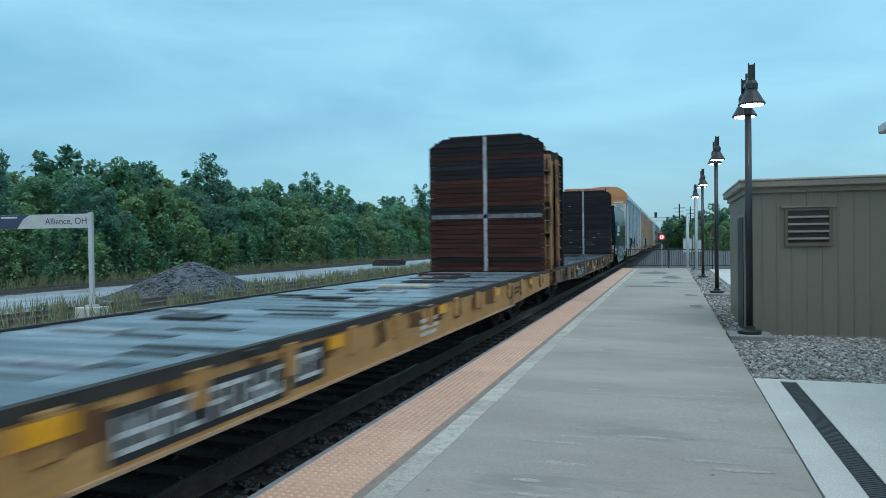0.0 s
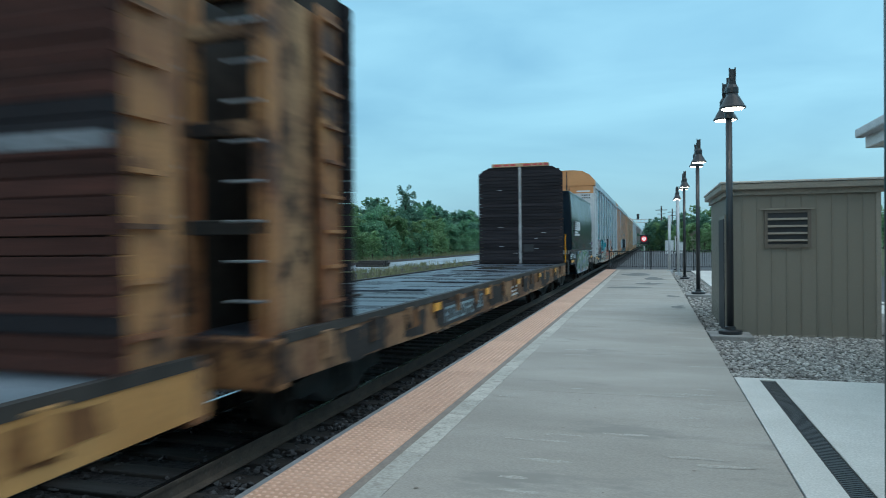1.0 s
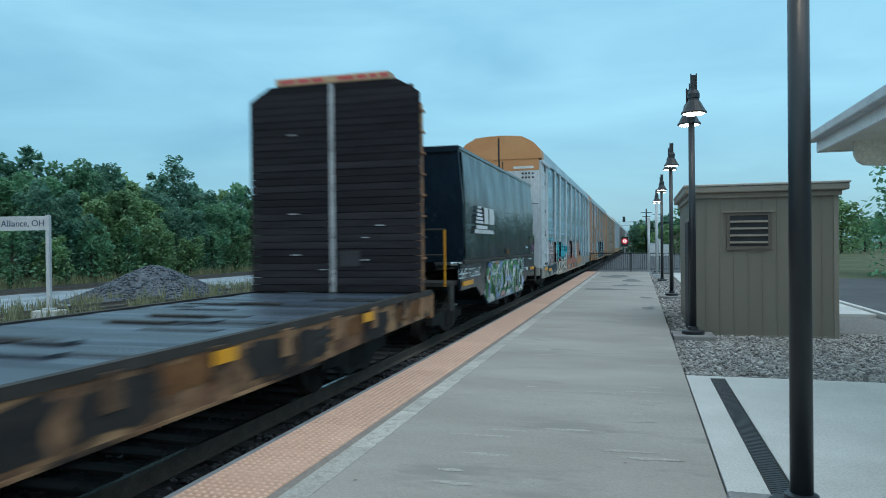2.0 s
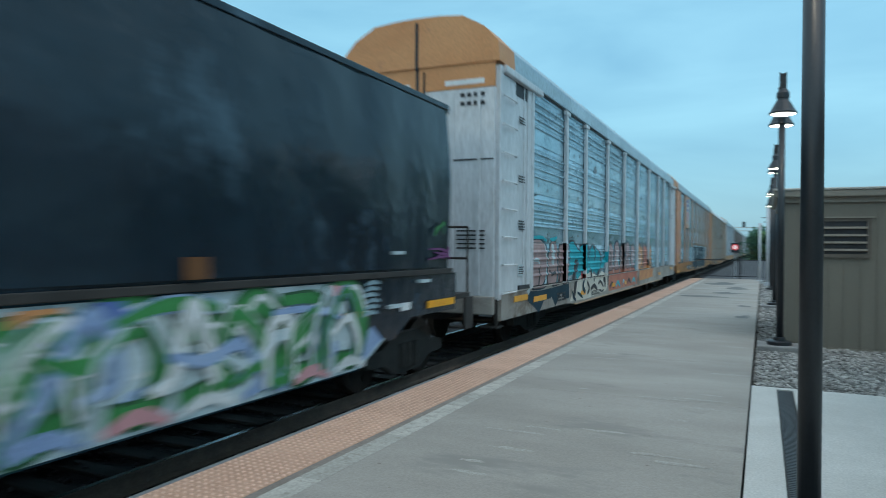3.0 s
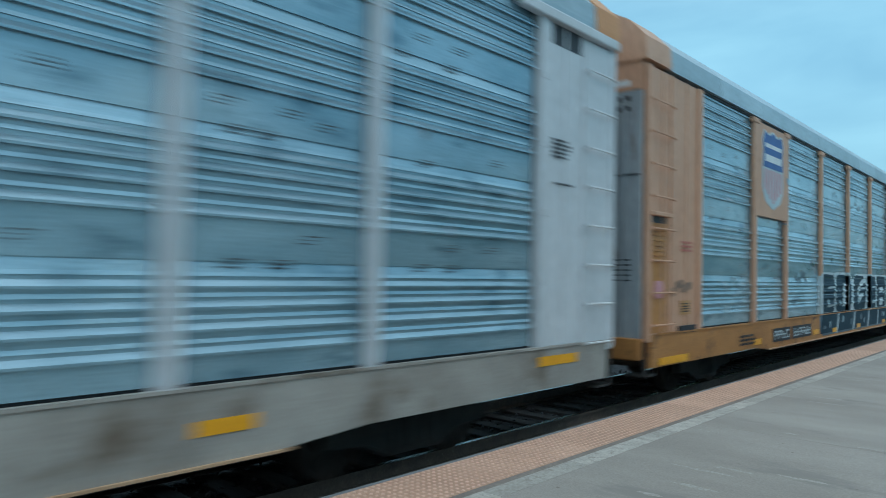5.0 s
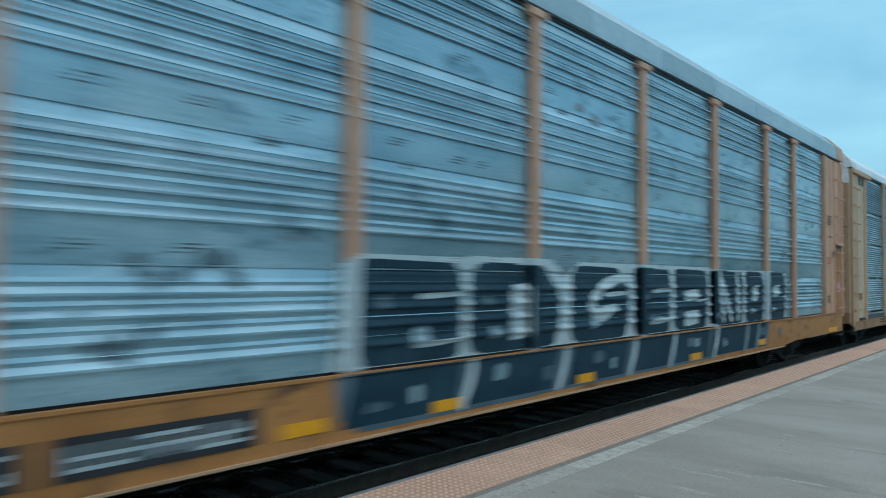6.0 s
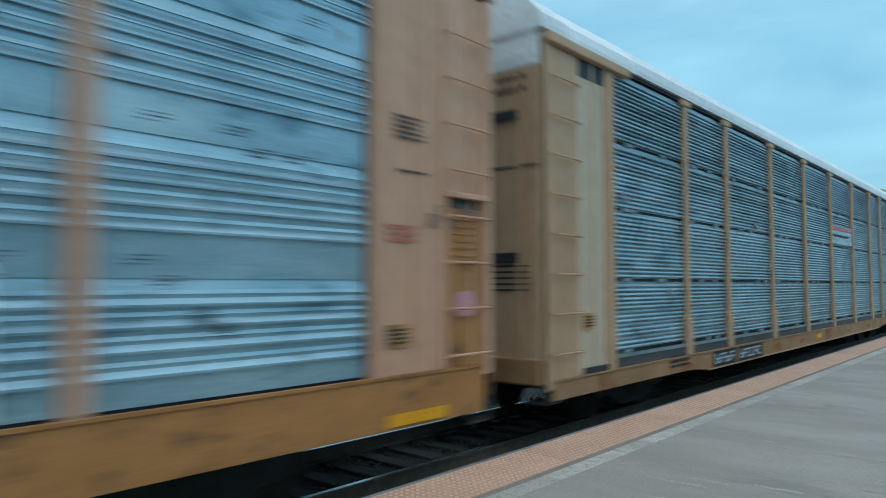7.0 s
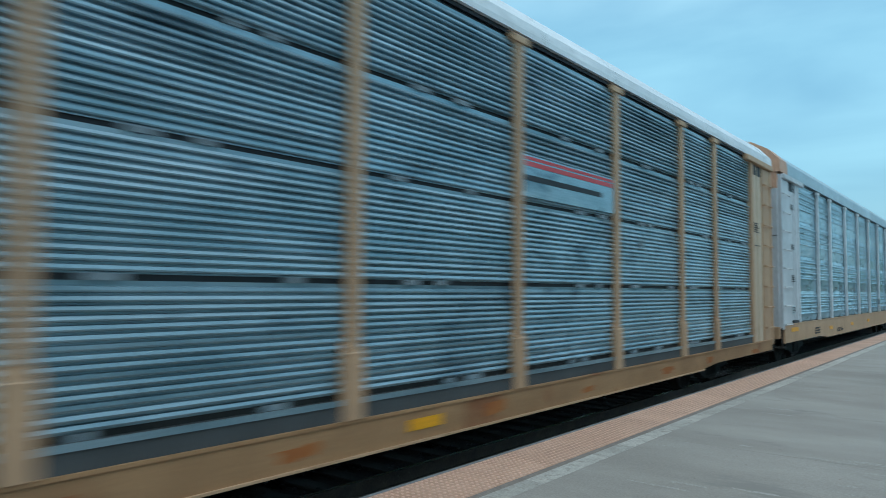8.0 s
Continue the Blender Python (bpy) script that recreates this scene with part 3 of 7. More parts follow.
# ---- shed ----
def shed():
    x0, x1, y0, y1, zb, zt = 1.64, 4.04, 13.42, 17.2, -0.13, 2.42
    s = thing("equipment_shed", "taupe metal-sided equipment shed with a louvre", "shed", pose(0, 0, 0))
    part("body", box(B(), x0 + 0.03, x1 - 0.03, y0 + 0.03, y1 - 0.03, zb, zt), M["shed"], s)
    # board and batten siding
    n = 10
    wdt = (x1 - x0) / n
    me = mesh_of("siding_panel", box(B(), 0.012, wdt - 0.012, 0, 0.03, zb + 0.03, zt, 0.004), M["shed"])
    for k in range(n):
        part("siding_panel", me, None, s, at=pose(x0 + wdt * k, y0, 0))
    rib = mesh_of("rib", box(B(), -0.014, 0.014, -0.012, 0.03, zb + 0.03, zt, 0.004), M["shed"])
    for k in range(n + 1):
        part("rib", rib, None, s, at=pose(x0 + wdt * k, y0, 0))
    m = 15
    wds = (y1 - y0) / m
    me2 = mesh_of("side_panel", box(B(), 0, 0.03, 0.012, wds - 0.012, zb + 0.03, zt, 0.004), M["shed"])
    for k in range(m):
        part("siding_panel", me2, None, s, at=pose(x0, y0 + wds * k, 0))
        part("siding_panel", me2, None, s, at=pose(x1 - 0.03, y0 + wds * k, 0))
    part("door", box(B(), x0 - 0.035, x0 + 0.01, y0 + 0.5, y0 + 1.5, zb + 0.02, 2.0, 0.008), M["ink"], s, "dark steel door")
    part("door_frame", box(B(), x0 - 0.02, x0 + 0.012, y0 + 0.43, y0 + 1.57, zb, 2.07), M["shed_trim"], s)
    roof = part("roof", box(B(), x0 - 0.13, x1 + 0.16, y0 - 0.16, y1 + 0.15, zt + 0.07, zt + 0.19, 0.02), M["shed_trim"], s, "overhanging flat roof")
    part("roof_cap", box(B(), x0 - 0.15, x1 + 0.18, y0 - 0.18, y1 + 0.17, zt + 0.185, zt + 0.225, 0.012), M["shed_roof"], roof, "pale metal roof cap")
    part("soffit", box(B(), x0 - 0.05, x1 + 0.06, y0 - 0.06, y1 + 0.05, zt - 0.02, zt + 0.075), M["shed_trim"], s)
    lv = part("louvre", box(B(), 2.27, 2.94, y0 - 0.025, y0 - 0.002, 1.50, 2.10), M["ink"], s, "dark louvred vent")
    for a in ((2.23, 2.285, 1.46, 2.13), (2.925, 2.98, 1.46, 2.13), (2.285, 2.925, 1.46, 1.52), (2.285, 2.925, 2.075, 2.13)):
        part("louvre_frame", box(B(), a[0], a[1], y0 - 0.05, y0 - 0.01, a[2], a[3]), M["louvre"], lv)
    part("drip_cap", box(B(), 2.17, 3.04, y0 - 0.075, y0, 2.132, 2.155), M["shed_trim"], lv)
    for k in range(4):
        bm = B()
        box(bm, 2.285, 2.925, -0.045, 0.035, -0.006, 0.006)
        part("louvre_blade", bm, M["shed_trim"], lv, at=pose(0, y0 - 0.03, 1.60 + 0.125 * k, 38, 0, 0))
    part("flashing", box(B(), x0 + 0.01, x1 - 0.01, y0 - 0.006, y0 + 0.03, zb, zb + 0.05), M["shed_trim"], s)
    part("corner_trim", box(B(), x0 - 0.02, x0 + 0.06, y0 - 0.02, y0 + 0.06, zb, zt, 0.006), M["shed_trim"], s)
    part("corner_trim", box(B(), x1 - 0.06, x1 + 0.02, y0 - 0.02, y0 + 0.06, zb, zt, 0.006), M["shed_trim"], s)


# ---- platform lamps ----
def lamp():
    s = thing("platform_lamp", "dark grey twin-headed platform lamp, lit", "street lamp", group="platform lamps")
    part("footing", box(B(), -0.36, 0.36, -0.36, 0.36, -0.6, 0.03, 0.02), M["footing"], s, "square concrete footing")
    bm = B()
    lathe(bm, ((0.20, 0.03), (0.20, 0.085), (0.18, 0.10), (0.095, 0.11), (0.09, 0.16), (0.062, 0.17)), 22)
    part("base_plate", bm, M["lamp_paint"], s)
    part("pole", rod(B(), (0, 0, 0.1), (0, 0, 3.95), 0.062, 0.055, 18), M["lamp_paint"], s, smooth=True)
    part("collar", rod(B(), (0, 0, 3.90), (0, 0, 4.0), 0.075, 0.075, 16), M["lamp_paint"], s)
    part("cross_arm", box(B(), -0.03, 0.03, -0.62, 0.62, 4.44, 4.50, 0.008), M["lamp_paint"], s)
    part("stem", rod(B(), (0, 0, 3.98), (0, 0, 4.62), 0.04, 0.04, 12), M["lamp_paint"], s)
    for d in (-1, 1):
        part("brace", rod(B(), (0, d * 0.04, 4.15), (0, d * 0.5, 4.45), 0.014, 0.014, 8), M["lamp_paint"], s)
        y = 0.6 * d
        h = part("lamp_head", lathe(B(), ((0.205, 3.96), (0.215, 3.965), (0.215, 3.985), (0.19, 4.02), (0.12, 4.15), (0.095, 4.19), (0.09, 4.22), (0.10, 4.23), (0.10, 4.31), (0.07, 4.37), (0.045, 4.38)), 24, (0, y, 0)), M["lamp_paint"], s, "flared bell-shaped shade")
        part("lens", lathe(B(), ((0.165, 3.948), (0.185, 3.957)), 22, (0, y, 0)), M["lamp_glow"], h, "glowing warm white lens")
        part("yoke", box(B(), -0.05, 0.05, y - 0.015, y + 0.015, 4.37, 4.64, 0.006), M["lamp_paint"], h)
        part("yoke_strap", box(B(), -0.055, -0.035, y - 0.03, y + 0.03, 4.36, 4.66, 0.004), M["lamp_paint"], h)
        part("yoke_strap", box(B(), 0.035, 0.055, y - 0.03, y + 0.03, 4.36, 4.66, 0.004), M["lamp_paint"], h)
    return s


LAMPS = ((1.58, 4.2, 0.0), (1.61, 12.9, -0.05), (1.66, 22.4, -0.06), (1.67, 31.9, -0.1), (1.67, 40.9, -0.08))


def lamps():
    first = lamp()
    first.matrix_basis = pose(*LAMPS[0])
    for x, y, z in LAMPS[1:]:
        c = copy_thing(first, pose(x, y, z))
        if y < 20:
            c.scale = (0.965, 0.965, 0.965)
    for x, y, z in LAMPS:
        for d in (-1, 1):
            ld = bpy.data.lights.new("lamp_light", "SPOT")
            ld.energy, ld.color, ld.spot_size, ld.spot_blend, ld.shadow_soft_size = 10.0, (1.0, 0.9, 0.72), radians(125), 0.6, 0.12
            lo = new("lamp_light", ld)
            lo.matrix_world = look((x, y + 0.6 * d, 3.93 + z), (x, y + 0.6 * d, z))


def grey_posts():
    for x, y, h in ((1.55, 36.0, 3.6), (1.2, 38.5, 2.9)):
        p = thing("sign_post", "plain galvanised post at the platform end", "post", pose(x, y, 0), group="galvanised posts")
        part("post", rod(B(), (0, 0, -0.1), (0, 0, h), 0.07, 0.07, 14), M["grey_post"], p, smooth=True)
        part("foot", box(B(), -0.15, 0.15, -0.15, 0.15, -0.15, 0.04, 0.01), M["grey_post"], p)
        part("cap", rod(B(), (0, 0, h), (0, 0, h + 0.03), 0.075, 0.04, 14), M["grey_post"], p)


# ---- canopy of the station ----
def canopy():
    c = thing("station_canopy", "station canopy with a pale fascia and curved brackets", "canopy", pose(0, 0, 0))
    x0, y0, y1, z = 3.10, -12.0, 10.5, 2.88
    bm = B()
    sweep(bm, [(x0, z + 0.16), (x0 + 2.6, z + 1.5), (x0 + 5.2, z + 0.16), (x0 + 5.2, z + 0.1), (x0 + 2.6, z + 1.38), (x0, z + 0.1)], y0, y1)
    part("roof", bm, M["shed_trim"], c, "grey shingled pitched roof")
    part("fascia", box(B(), x0 - 0.03, x0 + 0.02, y0, y1, z - 0.06, z + 0.2, 0.006), M["white"], c)
    part("gutter", box(B(), x0 - 0.15, x0 - 0.03, y0, y1 + 0.03, z + 0.08, z + 0.2, 0.02), M["grey_post"], c)
    part("soffit", box(B(), x0 + 0.02, x0 + 5.18, y0, y1 - 0.02, z - 0.04, z + 0.0), M["cream"], c)
    part("end_fascia", box(B(), x0 - 0.02, x0 + 5.2, y1 - 0.03, y1 + 0.02, z - 0.06, z + 0.16), M["white"], c)
    for y in (9.6, 4.4, -1.0):
        part("post", box(B(), x0 + 1.8, x0 + 2.0, y - 0.1, y + 0.1, -0.01, z), M["cream"], c, "square cream post")
        bm = B()
        prof = [(x0 + 1.85, z - 0.02), (x0 + 0.2, z - 0.02), (x0 + 0.19, z - 0.2), (x0 + 0.23, z - 0.29)]
        for k in range(9):
            a = math.pi / 2 * k / 8
            prof.append((x0 + 0.3 + 1.5 * math.sin(a), z - 0.34 - 1.0 * (1 - math.cos(a))))
        sweep(bm, prof, y - 0.05, y + 0.05)
        part("bracket", bm, M["cream"], c, "curved cream bracket")


# ---- fence at the platform end ----
def fence():
    f = thing("platform_end_fence", "dark steel picket fence across the platform end", "fence", pose(0, 40.32, 0))
    xs = (-2.0, 0.25, 2.5, 4.7)
    for x in xs:
        part("post", box(B(), x - 0.03, x + 0.03, -0.03, 0.03, -0.2, 1.12, 0.004), M["lamp_paint"], f)
    for a, b in zip(xs, xs[1:]):
        for z in (0.12, 1.0):
            part("rail", box(B(), a + 0.03, b - 0.03, -0.02, 0.02, z, z + 0.04), M["lamp_paint"], f)
    me = mesh_of("picket", box(B(), -0.011, 0.011, -0.011, 0.011, 0.12, 1.0), M["lamp_paint"])
    x = -1.89
    while x < 4.65:
        part("picket", me, None, f, at=pose(x, 0, 0))
        x += 0.115


# ---- red round sign beyond the fence ----
def red_sign():
    s = thing("track_sign", "lit red round sign on a dark board", "sign", pose(-0.15, 44.4, 0))
    part("post", rod(B(), (0, 0, -0.15), (0, 0, 1.3), 0.035, 0.035, 10), M["grey_post"], s)
    b = part("board", box(B(), -0.22, 0.22, -0.03, 0.03, 1.4, 1.98, 0.02), M["ink"], s)
    bm = B()
    bmesh.ops.create_circle(bm, cap_ends=True, segments=28, radius=0.19, matrix=pose(0, -0.036, 1.72, 90))
    part("red_disc", bm, M["red_glow"], b)
    bm = B()
    bmesh.ops.create_circle(bm, cap_ends=True, segments=24, radius=0.12, matrix=pose(0, -0.042, 1.72, 90))
    part("white_disc", bm, glow("white_light", (1, 0.75, 0.75), 0.7), b)
    part("mark", box(B(), -0.018, 0.018, -0.05, -0.043, 1.63, 1.82), M["red"], b)


# ---- the name sign across the tracks ----
def words(text, size, m, material, parent, align="CENTER"):
    cu = bpy.data.curves.new("lettering", "FONT")
    cu.body, cu.size, cu.extrude, cu.align_x, cu.align_y = text, size, 0.002, align, "CENTER"
    cu.materials.append(material)
    ob = new("lettering", cu)
    ob.parent = parent
    ob.matrix_basis = m
    return ob


def name_sign():
    s = thing("station_name_sign", "station name sign on two galvanised posts", "sign", pose(-15.95, 16.3, -0.25, 0, 0, 8))
    part("plinth", box(B(), -0.35, 0.35, -0.3, 0.3, -0.35, 0.06, 0.02), M["slab"], s, "pale concrete plinth")
    part("post", box(B(), -0.065, 0.065, -0.05, 0.05, 0.05, 2.85, 0.012), M["grey_post"], s)
    part("foot", box(B(), -0.16, 0.16, -0.12, 0.12, 0.06, 0.12, 0.01), M["grey_post"], s)
    part("plinth", box(B(), -4.55, -3.85, -0.3, 0.3, -0.35, 0.06, 0.02), M["slab"], s, "pale concrete plinth")
    part("post", box(B(), -4.265, -4.135, -0.05, 0.05, 0.05, 2.85, 0.012), M["grey_post"], s)
    b = part("board", box(B(), -4.135, -0.065, -0.03, 0.03, 2.40, 2.82, 0.004), M["grey_post"], s, "pale grey board with a navy end")
    bm = B()
    for f in ([(-4.13, 2.405), (-2.45, 2.405), (-2.38, 2.50), (-2.25, 2.68), (-2.05, 2.80), (-1.95, 2.815), (-4.13, 2.815)],):
        bm.faces.new([bm.verts.new((x, -0.036, z)) for x, z in f])
    part("navy_panel", bm, M["navy"], b)
    words("Alliance, OH", 0.27, pose(-0.80, -0.034, 2.60, 90, 0, 0), M["navy"], b)
    part("word_bar", box(B(), -3.0, -2.45, -0.040, -0.036, 2.72, 2.76), M["white"], b)
    return s


# ---- gravel heap, stacked ties ----
def heap():
    bm = B()
    n, mr = 44, 16
    rings = []
    top = bm.verts.new((0, 0, 1.36))
    for j in range(1, mr + 1):
        ring = []
        for k in range(n):
            a = 2 * math.pi * k / n
            r = j / mr
            x, y = 2.6 * r * math.cos(a), 4.3 * r * math.sin(a)
            nz = noise.noise(Vector((x * 1.3, y * 1.3, 3.3))) * 0.16 + noise.noise(Vector((x * 5, y * 5, 1.3))) * 0.06
            z = 1.36 * (1 - r ** 1.25) * (0.86 + 0.14 * math.cos(r * 3)) + nz * (1 - r * 0.7)
            ring.append(bm.verts.new((x, y, max(z, -0.1))))
        rings.append(ring)
    for k in range(n):
        bm.faces.new((top, rings[0][k], rings[0][(k + 1) % n]))
    for a, b in zip(rings, rings[1:]):
        for k in range(n):
            bm.faces.new((a[k], b[k], b[(k + 1) % n], a[(k + 1) % n]))
    h = part("stone_heap", bm, M["pile"], at=pose(-20.3, 26.3, -0.55))
    tagged(h, "heap of blue-grey crushed stone in the yard", "stone heap", kind="stuff")

    def spot(r):
        a, q = r.uniform(0, 6.283), r.random() ** 0.5 * 1.05
        return (-20.3 + 2.6 * q * math.cos(a), 26.3 + 4.3 * q * math.sin(a), -0.5 + max(0, 1.36 * (1 - q ** 1.25) * (0.86 + 0.14 * math.cos(q * 3))) - 0.03)
    stones("heap_stones", 2600, spot, M["pile_stone"], 0.065, "loose crushed stones on the heap", seed=4)


def tie_stack():
    s = thing("stacked_ties", "stack of old dark railway ties by the yard track", "tie stack", pose(-24.5, 60.0, -0.55))
    me = mesh_of("tie", box(B(), -1.3, 1.3, -0.12, 0.12, 0, 0.18, 0.012), M["tie"])
    for z in range(3):
        for k in range(6 - z):
            part("tie", me, None, s, at=pose(rng.uniform(-0.1, 0.1), -1.0 + 0.36 * k + 0.15 * z, 0.19 * z, 0, 0, rng.uniform(-4, 4)))


# ---- weeds ----
def weeds():
    r = random.Random(11)
    V, F = [], []

    def tuft(x, y, z, h, n):
        for _ in range(n):
            a, b = r.uniform(0, 6.28), r.uniform(0, 6.28)
            px, py = x + 0.25 * math.cos(b) * r.random(), y + 0.25 * math.sin(b) * r.random()
            hh, w, ln = h * r.uniform(0.4, 1.25), 0.011, r.uniform(0.05, 0.3) * h
            dx, dy = math.cos(a), math.sin(a)
            i = len(V)
            V.extend([(px - dy * w, py + dx * w, z), (px + dy * w, py - dx * w, z), (px + dx * ln * 0.4 + dy * w * 0.7, py + dy * ln * 0.4 - dx * w * 0.7, z + hh * 0.6), (px + dx * ln, py + dy * ln, z + hh)])
            F.extend([(i, i + 1, i + 2), (i, i + 2, i + 3)])
    for _ in range(230):
        tuft(-15.7 + r.gauss(0, 0.5), r.uniform(6, 60), -0.55, r.uniform(0.3, 0.8), 16)
    for _ in range(420):
        tuft(-19.4 + r.gauss(0, 0.3), r.uniform(10, 60), -0.55, r.uniform(0.2, 0.55), 13)
    for _ in range(1800):
        tuft(-32.5 + r.uniform(-3.5, 1.2), r.uniform(8, 170), -0.80, r.uniform(0.4, 0.9), 14)
    me = bpy.data.meshes.new("weeds")
    me.from_pydata(V, [], F)
    me.materials.append(M["blade"])
    tagged(part("weeds", me, None), "dry grass and weeds along the yard tracks", "weeds", kind="stuff")


# ---- trees ----
def tree_kind(seed, height, spread, leaf, low=0.04, leaves=9000, lean=0.0, big=1.0):
    r = random.Random(seed)
    bm = B()
    rod(bm, (0, 0, -0.3), (lean * 0.3, 0, height * 0.45), 0.02 * height + 0.06, 0.012 * height + 0.03, 8)
    rod(bm, (lean * 0.3, 0, height * 0.44), (lean, 0, height * 0.9), 0.012 * height + 0.03, 0.02, 7)
    blobs = []
    for k in range(24):
        u = k / 23
        z = height * (low + (0.93 - low) * u)
        rad = spread * (0.62 + 0.55 * math.sin(math.pi * min(1, u * 0.9 + 0.12))) * r.uniform(0.6, 1.05) * (1 - 0.45 * u)
        a = r.uniform(0, 6.28)
        c = Vector((rad * 0.62 * math.cos(a) + lean * u, rad * 0.62 * math.sin(a), z))
        blobs.append((c, spread * r.uniform(0.36, 0.66) * (1 - 0.3 * u)))
        if u > 0.45:
            for _ in range(2):
                b2 = r.uniform(0, 6.28)
                blobs.append((c + Vector((math.cos(b2), math.sin(b2), r.uniform(0.2, 1.1))) * spread * r.uniform(0.2, 0.42), spread * r.uniform(0.1, 0.2)))
        if u > 0.15:
            rod(bm, (lean * u * 0.6, 0, z * 0.72), c, 0.05, 0.015, 5)
    trunk = mesh_of("trunk", bm, M["bark"])
    V, F = [], []
    for _ in range(leaves):
        c, rad = blobs[r.randrange(len(blobs))]
        d = Vector((r.gauss(0, 1), r.gauss(0, 1), r.gauss(0, 1)))
        d.normalize()
        p = c + d * rad * (0.45 + 0.55 * r.random() ** 0.5) * Vector((1, 1, 0.85)).length / 1.65
        p = Vector((p.x, p.y, max(p.z, 0.15)))
        s = r.uniform(0.09, 0.21) * big
        q = Euler((r.uniform(-0.9, 0.9), r.uniform(-0.9, 0.9), r.uniform(0, 6.28))).to_matrix()
        i = len(V)
        for a, b in ((-1, -0.1), (-0.2, -0.62), (1, 0.05), (0.1, 0.6)):
            V.append((p + q @ Vector((a * s, b * s, 0.1 * s * a * a)))[:])
        F.append((i, i + 1, i + 2, i + 3))
    crown = bpy.data.meshes.new("crown")
    crown.from_pydata(V, [], F)
    crown.materials.append(leaf)
    return trunk, crown


def trees():
    kinds = [tree_kind(1, 7.6, 3.4, LEAF[0]), tree_kind(2, 6.4, 3.5, LEAF[2]), tree_kind(3, 8.4, 3.2, LEAF[1]), tree_kind(4, 5.6, 3.5, LEAF[0]), tree_kind(5, 7.2, 3.9, LEAF[1])]
    light = [tree_kind(11, 7.6, 3.4, LEAF[0], leaves=1700, big=1.7), tree_kind(12, 6.4, 3.5, LEAF[2], leaves=1700, big=1.7), tree_kind(13, 8.4, 3.2, LEAF[1], leaves=1700, big=1.7)]
    tall = [tree_kind(6, 10.2, 2.6, LEAF[1], 0.35, 2600), tree_kind(7, 10.2, 1.7, LEAF[1], 0.62, 900, 0.5)]
    labels = ("leafy green deciduous tree at the yard's edge", "yellow-green deciduous tree at the yard's edge", "tall dark green tree at the yard's edge", "low bushy green tree at the yard's edge", "broad dark green tree at the yard's edge")

    def plant(k, x, y, rz, z=-0.80, src=None, label="", group="trees along the yard", s=1.0):
        tr, cr = (src or kinds)[k % len(src or kinds)]
        t = thing("tree", label or labels[k % 5], "tree", pose(x, y, z, 0, 0, rz), group)
        t.scale = (s, s, s)
        part("trunk", tr, None, t)
        part("crown", cr, None, t)
    r = random.Random(21)
    y = 2.0
    while y < 230:
        for row in range(3):
            k = r.choice((0, 0, 1, 2, 3, 4) if row else (0, 1, 1, 3, 3, 4))
            if row == 2:
                plant(r.randrange(3), -46.5 + r.uniform(-1, 1), y + r.uniform(-0.8, 0.8), r.uniform(0, 360), s=r.uniform(1.02, 1.3), src=light, label="tall green tree at the back of the wood")
                continue
            plant(k, -37.5 - 4.6 * row + r.uniform(-1, 1), y + r.uniform(-0.8, 0.8), r.uniform(0, 360), s=r.uniform(0.72, 1.06) * (0.92 if row == 0 else 1.08))
        y += 2.9 + y * 0.014
    for x, y, k, s in ((-41, 30, 0, 0.95), (-43.5, 48.5, 1, 0.95), (-43, 58, 0, 1.05), (-43, 78, 0, 1.05), (-43, 120, 0, 1.2)):
        plant(k, x, y, r.uniform(0, 360), src=tall, label="tall slender tree rising above the others", s=s)
    # behind the station and past the platform end
    for k in range(16):
        plant(r.randrange(3), 13.5 + 1.7 * k + r.uniform(-1, 1), 39 + r.uniform(-1.5, 3), r.uniform(0, 360), z=-0.2, label="green tree beyond the car park", group="trees behind the station", s=r.uniform(0.85, 1.15))
    for k in range(34):
        plant(r.randrange(3), 9 + r.uniform(0, 46), 120 + r.uniform(-14, 60), r.uniform(0, 360), z=-0.80, src=light, label="distant green tree past the platform end", group="trees past the platform end", s=r.uniform(0.7, 1.25))
    for k in range(13):
        plant(r.randrange(3), 3.6 + 1.15 * k + r.uniform(-0.4, 0.4), 106 + r.uniform(-3, 5), r.uniform(0, 360), z=-0.5, src=light, label="green tree past the platform end", group="trees past the platform end", s=r.uniform(0.48, 0.68))
    for k in range(16):
        plant(r.randrange(3), -0.6 + 0.75 * k + r.uniform(-0.4, 0.4), 132 + r.uniform(-3, 8), r.uniform(0, 360), z=-0.80, src=light, label="green tree past the platform end", group="trees past the platform end", s=r.uniform(0.6, 0.85))
    y = 3.0
    while y < 120:
        plant(r.choice((0, 1, 1, 3)), -34.6 + r.uniform(-0.5, 0.5), y, r.uniform(0, 360), label="low green bush before the yard's trees", group="bushes along the yard", s=r.uniform(0.36, 0.55), src=light)
        y += 2.6 + y * 0.02
    for k in range(12):
        plant(r.randrange(3), -30 + r.uniform(-14, 10), 260 + r.uniform(-30, 40), r.uniform(0, 360), z=-0.80, src=light, label="distant green tree by the line", group="trees past the platform end", s=r.uniform(1.0, 1.4))


